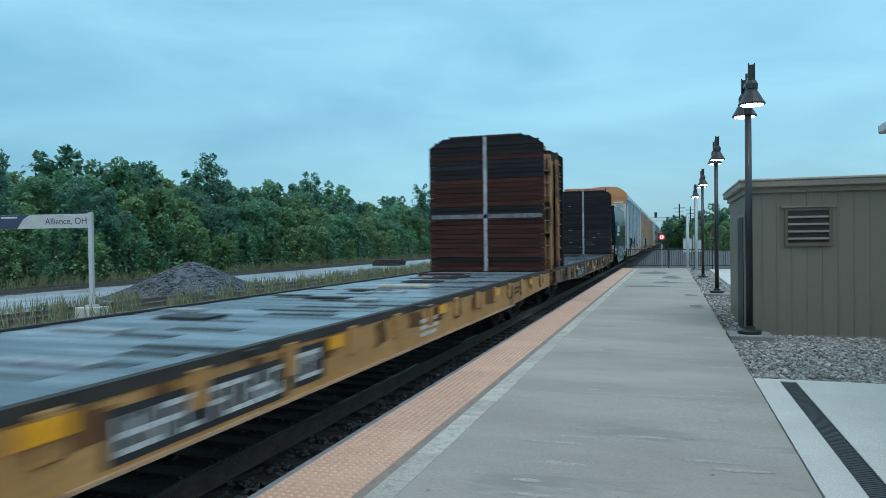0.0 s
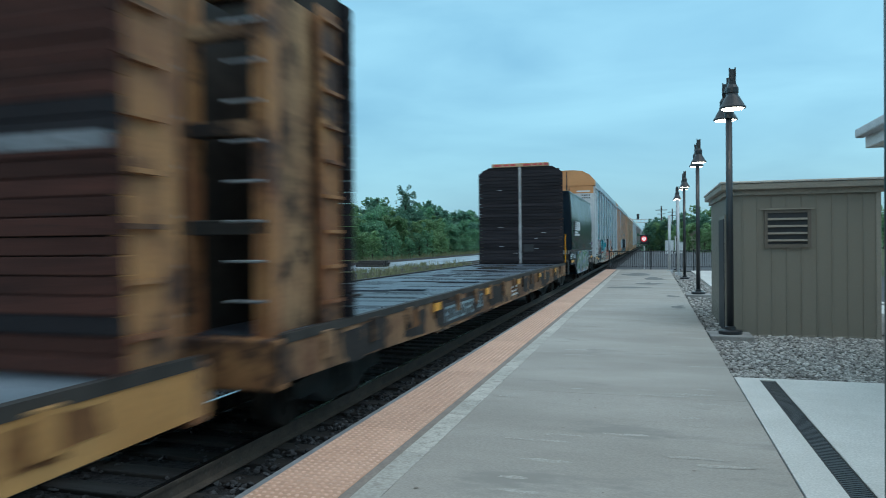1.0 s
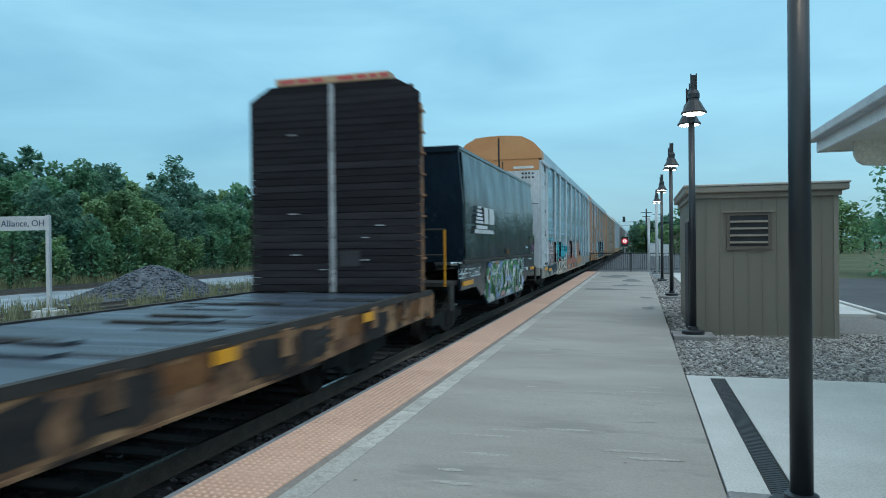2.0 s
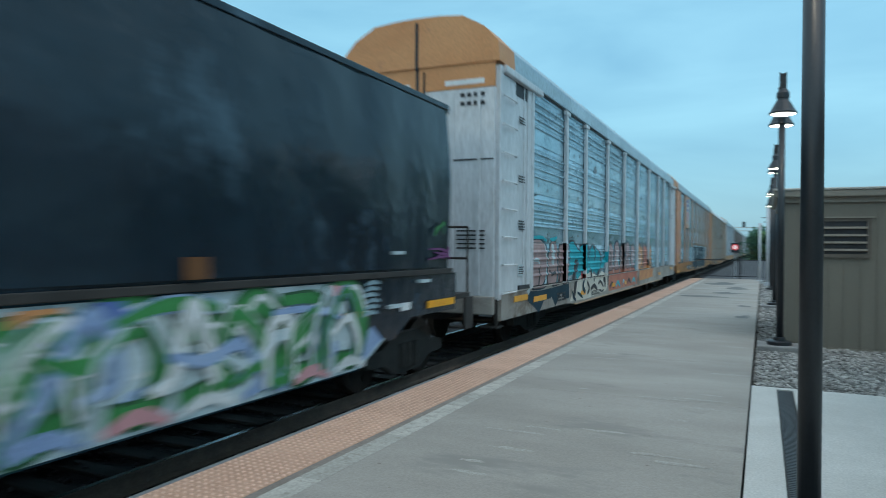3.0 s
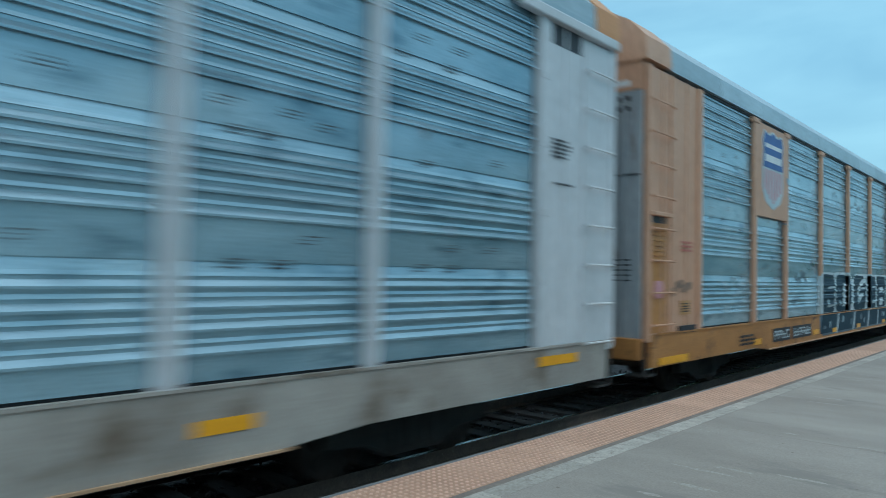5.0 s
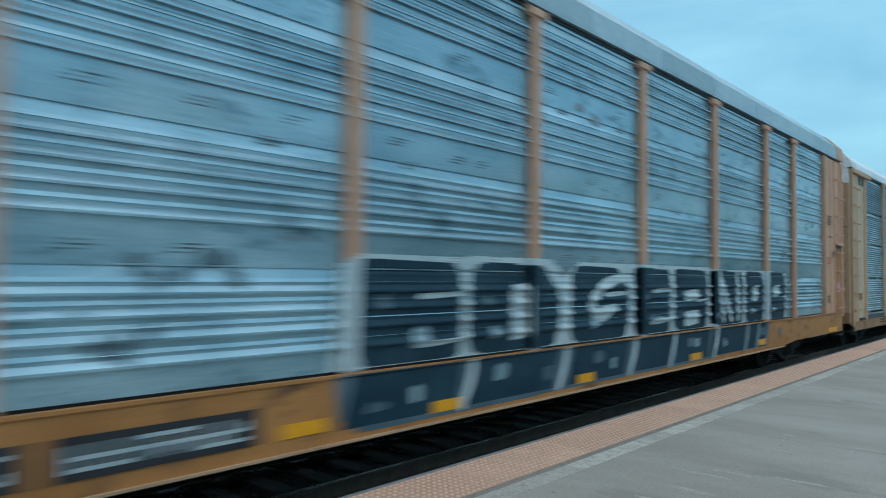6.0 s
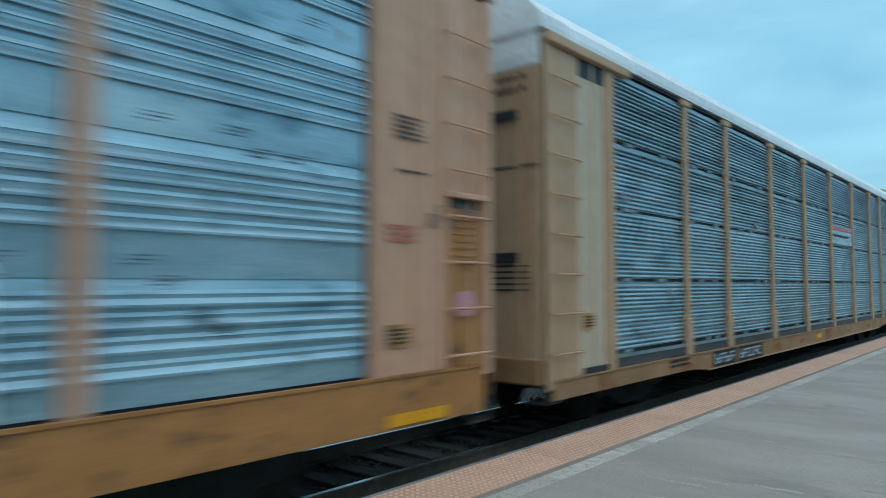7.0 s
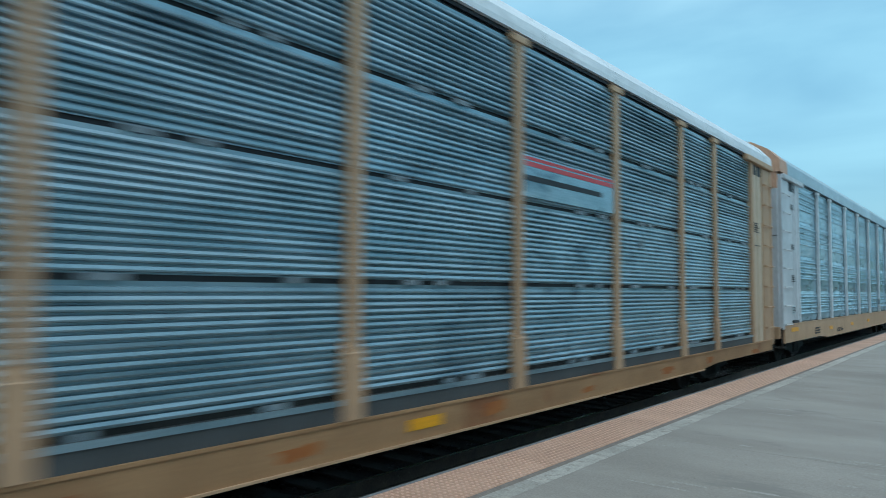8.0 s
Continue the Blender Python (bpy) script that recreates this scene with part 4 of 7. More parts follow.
# ---- things far down the line ----
def far_line():
    for x, y, h in ((2.2, 150, 9.5), (5.0, 175, 10), (7.5, 190, 9), (-0.5, 210, 8)):
        p = thing("utility_pole", "tall bare wooden utility pole by the line", "utility pole", pose(x, y, -0.8), group="utility poles")
        part("pole", rod(B(), (0, 0, 0), (0, 0, h), 0.2, 0.13, 10), M["tie"], p)
        part("cross_arm", box(B(), -1.1, 1.1, -0.06, 0.06, h - 0.9, h - 0.76), M["tie"], p)
        part("cross_arm", box(B(), -0.8, 0.8, -0.06, 0.06, h - 1.7, h - 1.58), M["tie"], p)
    g = thing("signal_bridge", "grey steel signal bridge across the tracks", "signal bridge", pose(-6, 230, -0.8))
    for x in (-9.5, 8.6):
        for dx in (0, 0.9):
            part("leg", box(B(), x + dx, x + dx + 0.2, -0.1, 0.1, 0, 9.2), M["grey_post"], g)
        for z in range(8):
            part("brace", rod(B(), (x + 0.1, 0, z + 0.4), (x + 1.0, 0, z + 1.4), 0.05, 0.05, 6), M["grey_post"], g)
    for z in (8.0, 9.1):
        part("chord", box(B(), -9.5, 9.6, -0.12, 0.12, z, z + 0.2), M["grey_post"], g)
    for k in range(16):
        part("lattice", rod(B(), (-9.2 + 1.17 * k, 0, 8.1), (-8.6 + 1.17 * k, 0, 9.1), 0.05, 0.05, 6), M["grey_post"], g)
    for x in (-3.0, 1.7):
        h = part("signal_head", box(B(), x, x + 0.8, -0.3, -0.1, 9.2, 10.9, 0.03), M["ink"], g, "black signal head")
    for x, y, w, h in ((2.4, 92, 1.0, 1.7), (4.0, 96, 0.9, 1.5), (3.3, 94, 0.35, 2.2)):
        c = thing("signal_cabinet", "pale steel signal cabinet by the line", "cabinet", pose(x, y, -0.13), group="signal cabinets")
        part("body", box(B(), -w / 2, w / 2, -0.4, 0.4, 0, h, 0.03), M["white"], c)
        part("lid", box(B(), -w / 2 - 0.04, w / 2 + 0.04, -0.44, 0.44, h - 0.02, h + 0.05, 0.01), M["grey_post"], c)
    k = thing("trackside_hut", "small pale trackside hut before the trees", "hut", pose(7.0, 110, -0.15))
    part("wall", box(B(), -1.3, 1.3, -1, 1, 0, 2.4), M["cream"], k)
    bm = B()
    bm.faces.new([bm.verts.new(p) for p in ((-1.5, -1.2, 2.4), (1.5, -1.2, 2.4), (1.5, 0, 3.1), (-1.5, 0, 3.1))])
    bm.faces.new([bm.verts.new(p) for p in ((-1.5, 1.2, 2.4), (1.5, 1.2, 2.4), (1.5, 0, 3.1), (-1.5, 0, 3.1))])
    bmesh.ops.solidify(bm, geom=bm.faces[:], thickness=0.08)
    part("roof", bm, M["shed_trim"], k)

# ---- the train ----
SPEED = 14.6
HALF = 1.55
CARS, WHEELS = [], []
WR = 0.42


def wheelset_mesh():
    bm = B()
    rod(bm, (-0.95, 0, 0), (0.95, 0, 0), 0.075, 0.075, 10)
    for s in (-1, 1):
        c = 0.75 * s
        rod(bm, (c - 0.065, 0, 0), (c + 0.065, 0, 0), WR, WR, 28)
        rod(bm, (c - 0.065 * s - 0.02, 0, 0), (c - 0.065 * s + 0.02, 0, 0), WR + 0.03, WR + 0.03, 28)
        rod(bm, (c + 0.05 * s, 0, 0), (c + 0.1 * s, 0, 0), 0.13, 0.11, 12)
        for k in range(5):
            a = 2 * math.pi * k / 5
            box(bm, min(c + 0.064 * s, c + 0.075 * s), max(c + 0.064 * s, c + 0.075 * s), 0.24 * math.cos(a) - 0.04, 0.24 * math.cos(a) + 0.04, 0.24 * math.sin(a) - 0.04, 0.24 * math.sin(a) + 0.04)
    return mesh_of("wheelset", bm, M["wheel"])


WHEELSET = wheelset_mesh()


def bogie_mesh():
    bm = B()
    for s in (-1, 1):
        x0, x1 = (0.93, 1.07) if s > 0 else (-1.07, -0.93)
        prof = [(-1.15, 0.36), (-1.15, 0.52), (-0.75, 0.56), (-0.38, 0.74), (0.38, 0.74), (0.75, 0.56), (1.15, 0.52), (1.15, 0.36), (0.72, 0.34), (0.36, 0.18), (-0.36, 0.18), (-0.72, 0.34)]
        a = [bm.verts.new((x0, y, z)) for y, z in prof]
        b = [bm.verts.new((x1, y, z)) for y, z in prof]
        n = len(prof)
        bm.faces.new(a)
        bm.faces.new(list(reversed(b)))
        for k in range(n):
            bm.faces.new((a[k], a[(k + 1) % n], b[(k + 1) % n], b[k]))
        for d in (-0.2, 0.0, 0.2):
            rod(bm, ((x0 + x1) / 2 + 0.06 * s, d, 0.25), ((x0 + x1) / 2 + 0.06 * s, d, 0.6), 0.07, 0.07, 8)
    box(bm, -1.0, 1.0, -0.2, 0.2, 0.45, 0.7)
    return mesh_of("bogie", bm, M["steel_dark"])


BOGIE = bogie_mesh()


def bogie(car, y, turning=True):
    b = part("bogie", BOGIE, None, car, "grimy two-axle bogie", at=pose(0, y, RAIL - BODY))
    for d in (-0.88, 0.88):
        w = part("wheelset", WHEELSET, None, b, at=pose(0, d, WR))
        if turning:
            WHEELS.append((w, d))


def coupler(car, y, d):
    bm = B()
    box(bm, -0.12, 0.12, min(y, y + 0.55 * d), max(y, y + 0.55 * d), 0.72, 0.92, 0.02)
    box(bm, -0.17, 0.17, min(y + 0.4 * d, y + 0.62 * d), max(y + 0.4 * d, y + 0.62 * d), 0.66, 0.98, 0.03)
    rod(bm, (0.35, y, 0.72), (0.22, y + 0.5 * d, 0.45), 0.03, 0.03, 6)
    part("coupler", bm, M["steel_dark"], car)


def marks(car, y, z, n, w, h, material, x, seed, ground=None):
    """A stencilled mark of n unreadable signs, built of short strokes, on a dark panel."""
    r = random.Random(seed)
    if ground:
        part("mark_panel", box(B(), x - 0.008, x - 0.003, y - 0.1, y + n * w * 1.25 + 0.06, z - 0.05, z + h + 0.05), ground, car, "black panel with a white mark")
    bm = B()
    s = 0.2 * w
    for q in range(n):
        a = y + q * w * 1.25
        box(bm, x - 0.003, x, a, a + s, z, z + h)
        for zz in r.sample((0.0, 0.42, 0.84), 2):
            box(bm, x - 0.003, x, a + s, a + w, z + zz * h, z + zz * h + 0.16 * h)
        if r.random() < 0.6:
            lo = r.choice((0.0, 0.42))
            box(bm, x - 0.003, x, a + w - s, a + w, z + lo * h + 0.16 * h, z + lo * h + 0.42 * h)
    tagged(part("reporting_mark", bm, material, car), kind="stuff")


def bars(car, name, y, z, w, h, rows, material, x=HALF + 0.008, seed=0, parent=None):
    """Lines of small stencilled writing, as plain bars."""
    r = random.Random(seed)
    bm = B()
    for k in range(rows):
        zz = z - k * h * 1.8
        yy = y
        while yy < y + w * r.uniform(0.75, 1.0):
            ln = r.uniform(0.1, 0.24) * w + 0.02
            box(bm, x - 0.003, x, yy, min(yy + ln, y + w), zz, zz + h)
            yy += ln + 0.03 * w + 0.01
    tagged(part(name, bm, material, parent or car), kind="stuff")


def flatcar(name, label, y0, length, paint, plank, deck, band, front, rear, seed):
    c = thing(name, label, "freight wagon", pose(CL, y0, BODY), "wagons of the freight train")
    CARS.append((c, y0))
    r = random.Random(seed)
    top, bot = 0.99, 0.50
    # fish-bellied side sills with stake pockets
    for s in (1, -1):
        x0, x1 = (HALF - 0.06, HALF) if s > 0 else (-HALF, -HALF + 0.06)
        bm = B()
        prof = [(0.0, top - 0.06), (length, top - 0.06), (length, bot + 0.08), (length - 2.2, bot + 0.04), (length - 4.6, bot - 0.02), (4.6, bot - 0.02), (2.2, bot + 0.04), (0.0, bot + 0.08)]
        a = [bm.verts.new((x1 if s > 0 else x0, y, z)) for y, z in prof]
        b = [bm.verts.new((x0 if s > 0 else x1, y, z)) for y, z in prof]
        n = len(prof)
        bm.faces.new(a)
        bm.faces.new(b)
        for k in range(n):
            bm.faces.new((a[k], a[(k + 1) % n], b[(k + 1) % n], b[k]))
        sill = part("side_sill", bm, paint, c, "painted steel side sill with rust")
        pocket = mesh_of("stake_pocket", box(B(), 0, 0.05, -0.075, 0.075, 0.68, top - 0.03, 0.008), paint)
        y = 0.9
        while y < length - 0.6:
            part("stake_pocket", pocket, None, sill, at=pose(x1 - 0.005 if s > 0 else x0 - 0.045, y, 0))
            y += 1.22
        part("sill_flange", box(B(), x1 - 0.02 if s > 0 else x0 - 0.03, x1 + 0.03 if s > 0 else x0 + 0.02, 4.6, length - 4.6, bot - 0.045, bot - 0.02), M["tan_pale"] if band else paint, sill, "pale lower flange")
        part("deck_edge", box(B(), x0 - 0.005, x1 + 0.012, 0.1, length - 0.1, top - 0.06, top + 0.025), M["steel_dark"], c, "dark greasy deck edge")
    for k in range(22):
        yy = 0.4 + (length - 1.2) * (k + r.random()) / 22
        tar = not band and (yy < 8.5 and r.random() < 0.85 or r.random() < 0.25)
        w = r.uniform(0.6, 1.3) if tar else r.uniform(0.2, 0.7)
        lo = bot - 0.01 if tar else r.uniform(bot + 0.08, 0.7)
        part("rust_stain", plate(B(), blob(yy, yy + w, lo, 0.93, r, 0.35, 18, 0.4), HALF + 0.0025 + 0.0004 * k, 0.002), M["tar_stain"] if tar else M["rust_stain"], c, "dark grease stain" if tar else "brown rust stain")
    for k in range(5):
        yy = 4.66 + 3.3 * k
        part("reflector", box(B(), HALF + 0.052, HALF + 0.058, yy - 0.32, yy + 0.02, 0.80, 0.92), M["amber"], c)
    marks(c, 5.05, 0.56, 4, 0.155, 0.24, M["white"] if band else M["fog"], HALF + 0.012, seed + 3, M["ink"])
    marks(c, 5.95, 0.56, 6, 0.125, 0.24, M["white"] if band else M["fog"], HALF + 0.012, seed + 4, M["ink"])
    marks(c, 7.15, 0.60, 2, 0.17, 0.24, M["white"] if band else M["fog"], HALF + 0.012, seed + 5, M["ink"])
    bars(c, "stencil", length * 0.5, 0.74, 0.7, 0.05, 3, M["white"], HALF + 0.01, seed + 1)
    bars(c, "stencil", length * 0.78, 0.78, 0.5, 0.05, 2, M["ink"], HALF + 0.01, seed + 2)
    part("centre_sill", box(B(), -0.35, 0.35, 0.3, length - 0.3, 0.42, top - 0.06), M["steel_dark"], c)
    for k in range(9):
        part("cross_beam", box(B(), -HALF + 0.06, HALF - 0.06, 1.0 + k * (length - 2) / 8 - 0.08, 1.0 + k * (length - 2) / 8 + 0.08, 0.62, top - 0.06), M["steel_dark"], c)
    for y, d in ((0.0, -1), (length, 1)):
        part("end_sill", box(B(), -HALF, HALF, min(y, y - 0.18 * d), max(y, y - 0.18 * d), 0.52, top - 0.02, 0.02), M["yellow_plate"], c)
        coupler(c, y, d)
    # deck boards across the car
    w = 0.262
    boards = [mesh_of("deck_board", box(B(), -HALF + 0.07, HALF - 0.07, 0.008, w - 0.012, top - 0.06, top, 0.008), deck)]
    y = 0.2
    while y < length - 0.4:
        part("deck_board", boards[0], None, c, at=pose(r.uniform(-0.03, 0.03), y, r.choice((0, 0, 0, -0.006, -0.003, 0.002)), r.uniform(-0.5, 0.5), r.uniform(-0.1, 0.1), r.uniform(-0.25, 0.25)))
        y += w
    for k in range(34):
        yy, xx = 1.8 + (length - 3.6) * (k + r.random()) / 34, r.uniform(-1.4, 0.9)
        part("deck_gap", box(B(), xx, xx + r.uniform(0.35, 1.1), yy, yy + r.uniform(0.07, 0.2), top - 0.01, top + 0.0055 + 0.0002 * k), M["ink"], c, "dark gap between worn boards")
    for k in range(9):
        yy, xx = 2.0 + (length - 4) * (k + r.random()) / 9, r.uniform(-1.4, 0.6)
        part("bare_board", box(B(), xx, xx + r.uniform(0.4, 0.9), yy, yy + 0.2, top + 0.002, top + 0.03), M["steel_strip"] if band else deck, c, "pale worn board")
    for k in range(7):
        yy = 2.5 + r.uniform(0, length - 5)
        part("tie_down", box(B(), -0.5, 0.3, yy, yy + 0.06, top, top + 0.035, 0.008), M["steel_dark"], c)
    # bulkheads
    for which, face, d, dep in (("front", front, -1, front), ("rear", length - rear, 1, rear)):
        if dep <= 0:
            continue
        b = part("bulkhead", box(B(), -1.44, 1.44, min(face + 0.09 * d, face + 0.13 * d), max(face + 0.09 * d, face + 0.13 * d), top, 4.5), M["steel_dark"], c, "tall bulkhead lined with planks")
        ph = 0.1235
        n = 29
        for k in range(n):
            zz = top + 0.02 + ph * k
            cut = max(0.0, zz + ph - 4.36)
            hw = 1.57 - cut * 1.7
            part("plank", box(B(), -hw, hw, min(face, face + 0.08 * d), max(face, face + 0.08 * d), zz + 0.004, zz + ph - 0.004, 0.006) if not cut else sweep(B(), [(-hw - 0.2, zz + 0.004), (hw + 0.2, zz + 0.004), (hw, zz + ph - 0.004), (-hw, zz + ph - 0.004)] if cut > 0.11 else [(-1.57, zz + 0.004), (1.57, zz + 0.004), (hw, zz + ph - 0.004), (-hw, zz + ph - 0.004)], min(face, face + 0.08 * d), max(face, face + 0.08 * d)), M["plank_dark"] if (k > 19 and k != 24) or k in (12, 13) or r.random() < 0.06 else plank, b, at=pose(0, r.uniform(-0.008, 0.008), 0))
        zt = top + 0.02 + ph * n
        f = face - 0.012 * d
        part("centre_strip", box(B(), -0.048, 0.048, min(f, face), max(f, face), top + 0.02, zt), M["steel_strip"], b, "scraped bright steel strip")
        if band:
            part("cross_strip", box(B(), -1.52, 1.52, min(f, face), max(f, face), 2.42, 2.53), M["dull_strip"], b, "scraped dull steel strip")
            part("cap", box(B(), -1.0, 1.0, min(face, face + 0.3 * d), max(face, face + 0.3 * d), zt, zt + 0.05, 0.01), M["steel_dark"], b)
        else:
            cap = part("cap", box(B(), -1.05, 1.05, min(face - 0.02 * d, face + 0.3 * d), max(face - 0.02 * d, face + 0.3 * d), zt, zt + 0.13, 0.01), M["tan_pale"], b, "tan steel cap with small writing")
            bm = B()
            xx = -0.95
            while xx < 0.9:
                ln = r.uniform(0.1, 0.3)
                if abs(xx + ln / 2) > 0.2:
                    box(bm, xx, xx + ln, min(face - 0.026 * d, face - 0.02 * d), max(face - 0.026 * d, face - 0.02 * d), zt + 0.035, zt + 0.095)
                xx += ln + 0.06
            part("writing_bar", bm, M["red"], cap)
            for k in range(7):
                xx, zz = r.uniform(-1.3, 1.1), r.uniform(1.3, 4.0)
                part("scrape", box(B(), xx, xx + r.uniform(0.1, 0.25), min(f, face), max(f, face), zz, zz + 0.02), M["steel_strip"], b)
            part("notch", box(B(), 0.12, 0.5, min(f, face), max(f, face), 1.45, 1.72), M["ink"], b)
        # the steel frame behind the planks
        back = face + (dep - 0.12) * d
        y_a, y_b = min(face + 0.13 * d, back), max(face + 0.13 * d, back)
        for s in (1, -1):
            xa, xb = (1.40, 1.47) if s > 0 else (-1.47, -1.40)
            part("side_plate", box(B(), xa, xb, y_b - 0.42 if d < 0 else y_a, y_b if d < 0 else y_a + 0.42, top - 0.3, zt - 0.35, 0.01), M["yellow_plate"], b, "rusty painted steel side plate")
            for k in range(9):
                part("step", box(B(), xb if s > 0 else xa - 0.05, xb + 0.05 if s > 0 else xa, y_b - 0.40 if d < 0 else y_a + 0.02, y_b - 0.05 if d < 0 else y_a + 0.38, 1.2 + 0.36 * k, 1.235 + 0.36 * k), M["yellow_plate"], b)
        for x in (-1.32, -0.5, 0.5, 1.32):
            part("post", box(B(), x - 0.09, x + 0.09, min(back, back - 0.2 * d), max(back, back - 0.2 * d), top - 0.05, zt - 0.3, 0.01), M["yellow_plate"], b)
            bm = B()
            sweep(bm, [(x - 0.02, top), (x + 0.02, top), (x + 0.02, zt - 0.4), (x - 0.02, zt - 0.4)], y_a, y_b)
            part("gusset", bm, M["steel_dark"] if abs(x) < 1 else paint, b)
        for z in (1.9, 2.8, 3.7):
            part("girt", box(B(), -1.4, 1.4, min(back, back - 0.12 * d), max(back, back - 0.12 * d), z, z + 0.14, 0.01), paint if z > 2 else M["steel_dark"], b)
        for k in range(8):
            part("rung", rod(B(), (0.98, back + 0.04 * d, 1.3 + 0.36 * k), (1.38, back + 0.04 * d, 1.3 + 0.36 * k), 0.014, 0.014, 6), M["steel_strip"], b)
    bogie(c, 2.3)
    bogie(c, length - 2.3)
    return c


def blob(y0, y1, z0, z1, r, wob=0.16, n=14, e=0.5):
    out = []
    for k in range(n):
        a = 2 * math.pi * k / n
        ca, sa = math.cos(a), math.sin(a)
        px, pz = abs(ca) ** e * (1 if ca > 0 else -1), abs(sa) ** e * (1 if sa > 0 else -1)
        q = 1 - wob * r.random()
        out.append(((y0 + y1) / 2 + px * q * (y1 - y0) / 2, (z0 + z1) / 2 + pz * q * (z1 - z0) / 2))
    return out


def ribbon(car, pts, width, material, x, r, name="sprayed_stroke"):
    """A brush stroke along a smooth line through pts (y, z)."""
    P = [Vector((p[0], p[1])) for p in pts]
    P = [P[0] * 2 - P[1]] + P + [P[-1] * 2 - P[-2]]
    line = []
    for i in range(1, len(P) - 2):
        a, b, c, d = P[i - 1:i + 3]
        for k in range(6):
            t = k / 6
            line.append(0.5 * (2 * b + (c - a) * t + (2 * a - 5 * b + 4 * c - d) * t * t + (3 * b - a - 3 * c + d) * t ** 3))
    line.append(P[-2])
    bm = B()
    L, R = [], []
    n = len(line)
    for i, p in enumerate(line):
        d = line[min(i + 1, n - 1)] - line[max(i - 1, 0)]
        d = d.normalized() if d.length > 1e-6 else Vector((1, 0))
        w = width * (0.35 + 0.65 * math.sin(math.pi * (0.12 + 0.76 * i / max(1, n - 1)))) / 2
        L.append(bm.verts.new((x, p.x - d.y * w, p.y + d.x * w)))
        R.append(bm.verts.new((x, p.x + d.y * w, p.y - d.x * w)))
    for i in range(n - 1):
        bm.faces.new((L[i], R[i], R[i + 1], L[i + 1]))
    return part(name, bm, material, car)


def wild(car, y0, y1, z0, z1, fills, edges, r, x, step=0.42, fat=1.0):
    """Wild-style lettering: crossing strokes, each with a darker or paler edge stroke behind it."""
    y, k = y0, 0
    while y < y1 - 0.2:
        w = r.uniform(0.35, 0.75)
        h = z1 - z0
        pts = [(y + r.uniform(-0.1, 0.1), z0 + r.uniform(0.0, 0.25) * h), (y + w * r.uniform(0.0, 0.4), z0 + r.uniform(0.35, 0.65) * h), (y + w * r.uniform(0.5, 0.9), z0 + r.uniform(0.75, 1.0) * h), (y + w * r.uniform(0.9, 1.3), z0 + r.uniform(0.3, 0.7) * h), (y + w * r.uniform(0.7, 1.2), z0 + r.uniform(0.0, 0.3) * h)]
        pick = r.random()
        if pick < 0.25:
            pts = pts[:3]
        elif pick < 0.6:
            zc = z0 + r.uniform(0.12, 0.85) * h
            pts = [(y - 0.1, zc), (y + w * 0.5, zc + r.uniform(-0.2, 0.3) * h), (y + w * 1.1, zc + r.uniform(-0.15, 0.2) * h), (y + w * 1.5, zc + r.uniform(-0.35, 0.1) * h)]
            pts = [(p, min(max(q, z0 + 0.04), z1 - 0.03)) for p, q in pts]
        pts = [(min(max(p, y0), y1), q) for p, q in pts]
        wd = r.uniform(0.13, 0.24) * fat
        q = 0.0005 * (k % 12)
        ribbon(car, pts, wd + 0.07 * fat, edges[k % len(edges)], x + q, r)
        ribbon(car, pts, wd, fills[k % len(fills)], x + q + 0.008, r)
        y += step * r.uniform(0.6, 1.2)
        k += 1


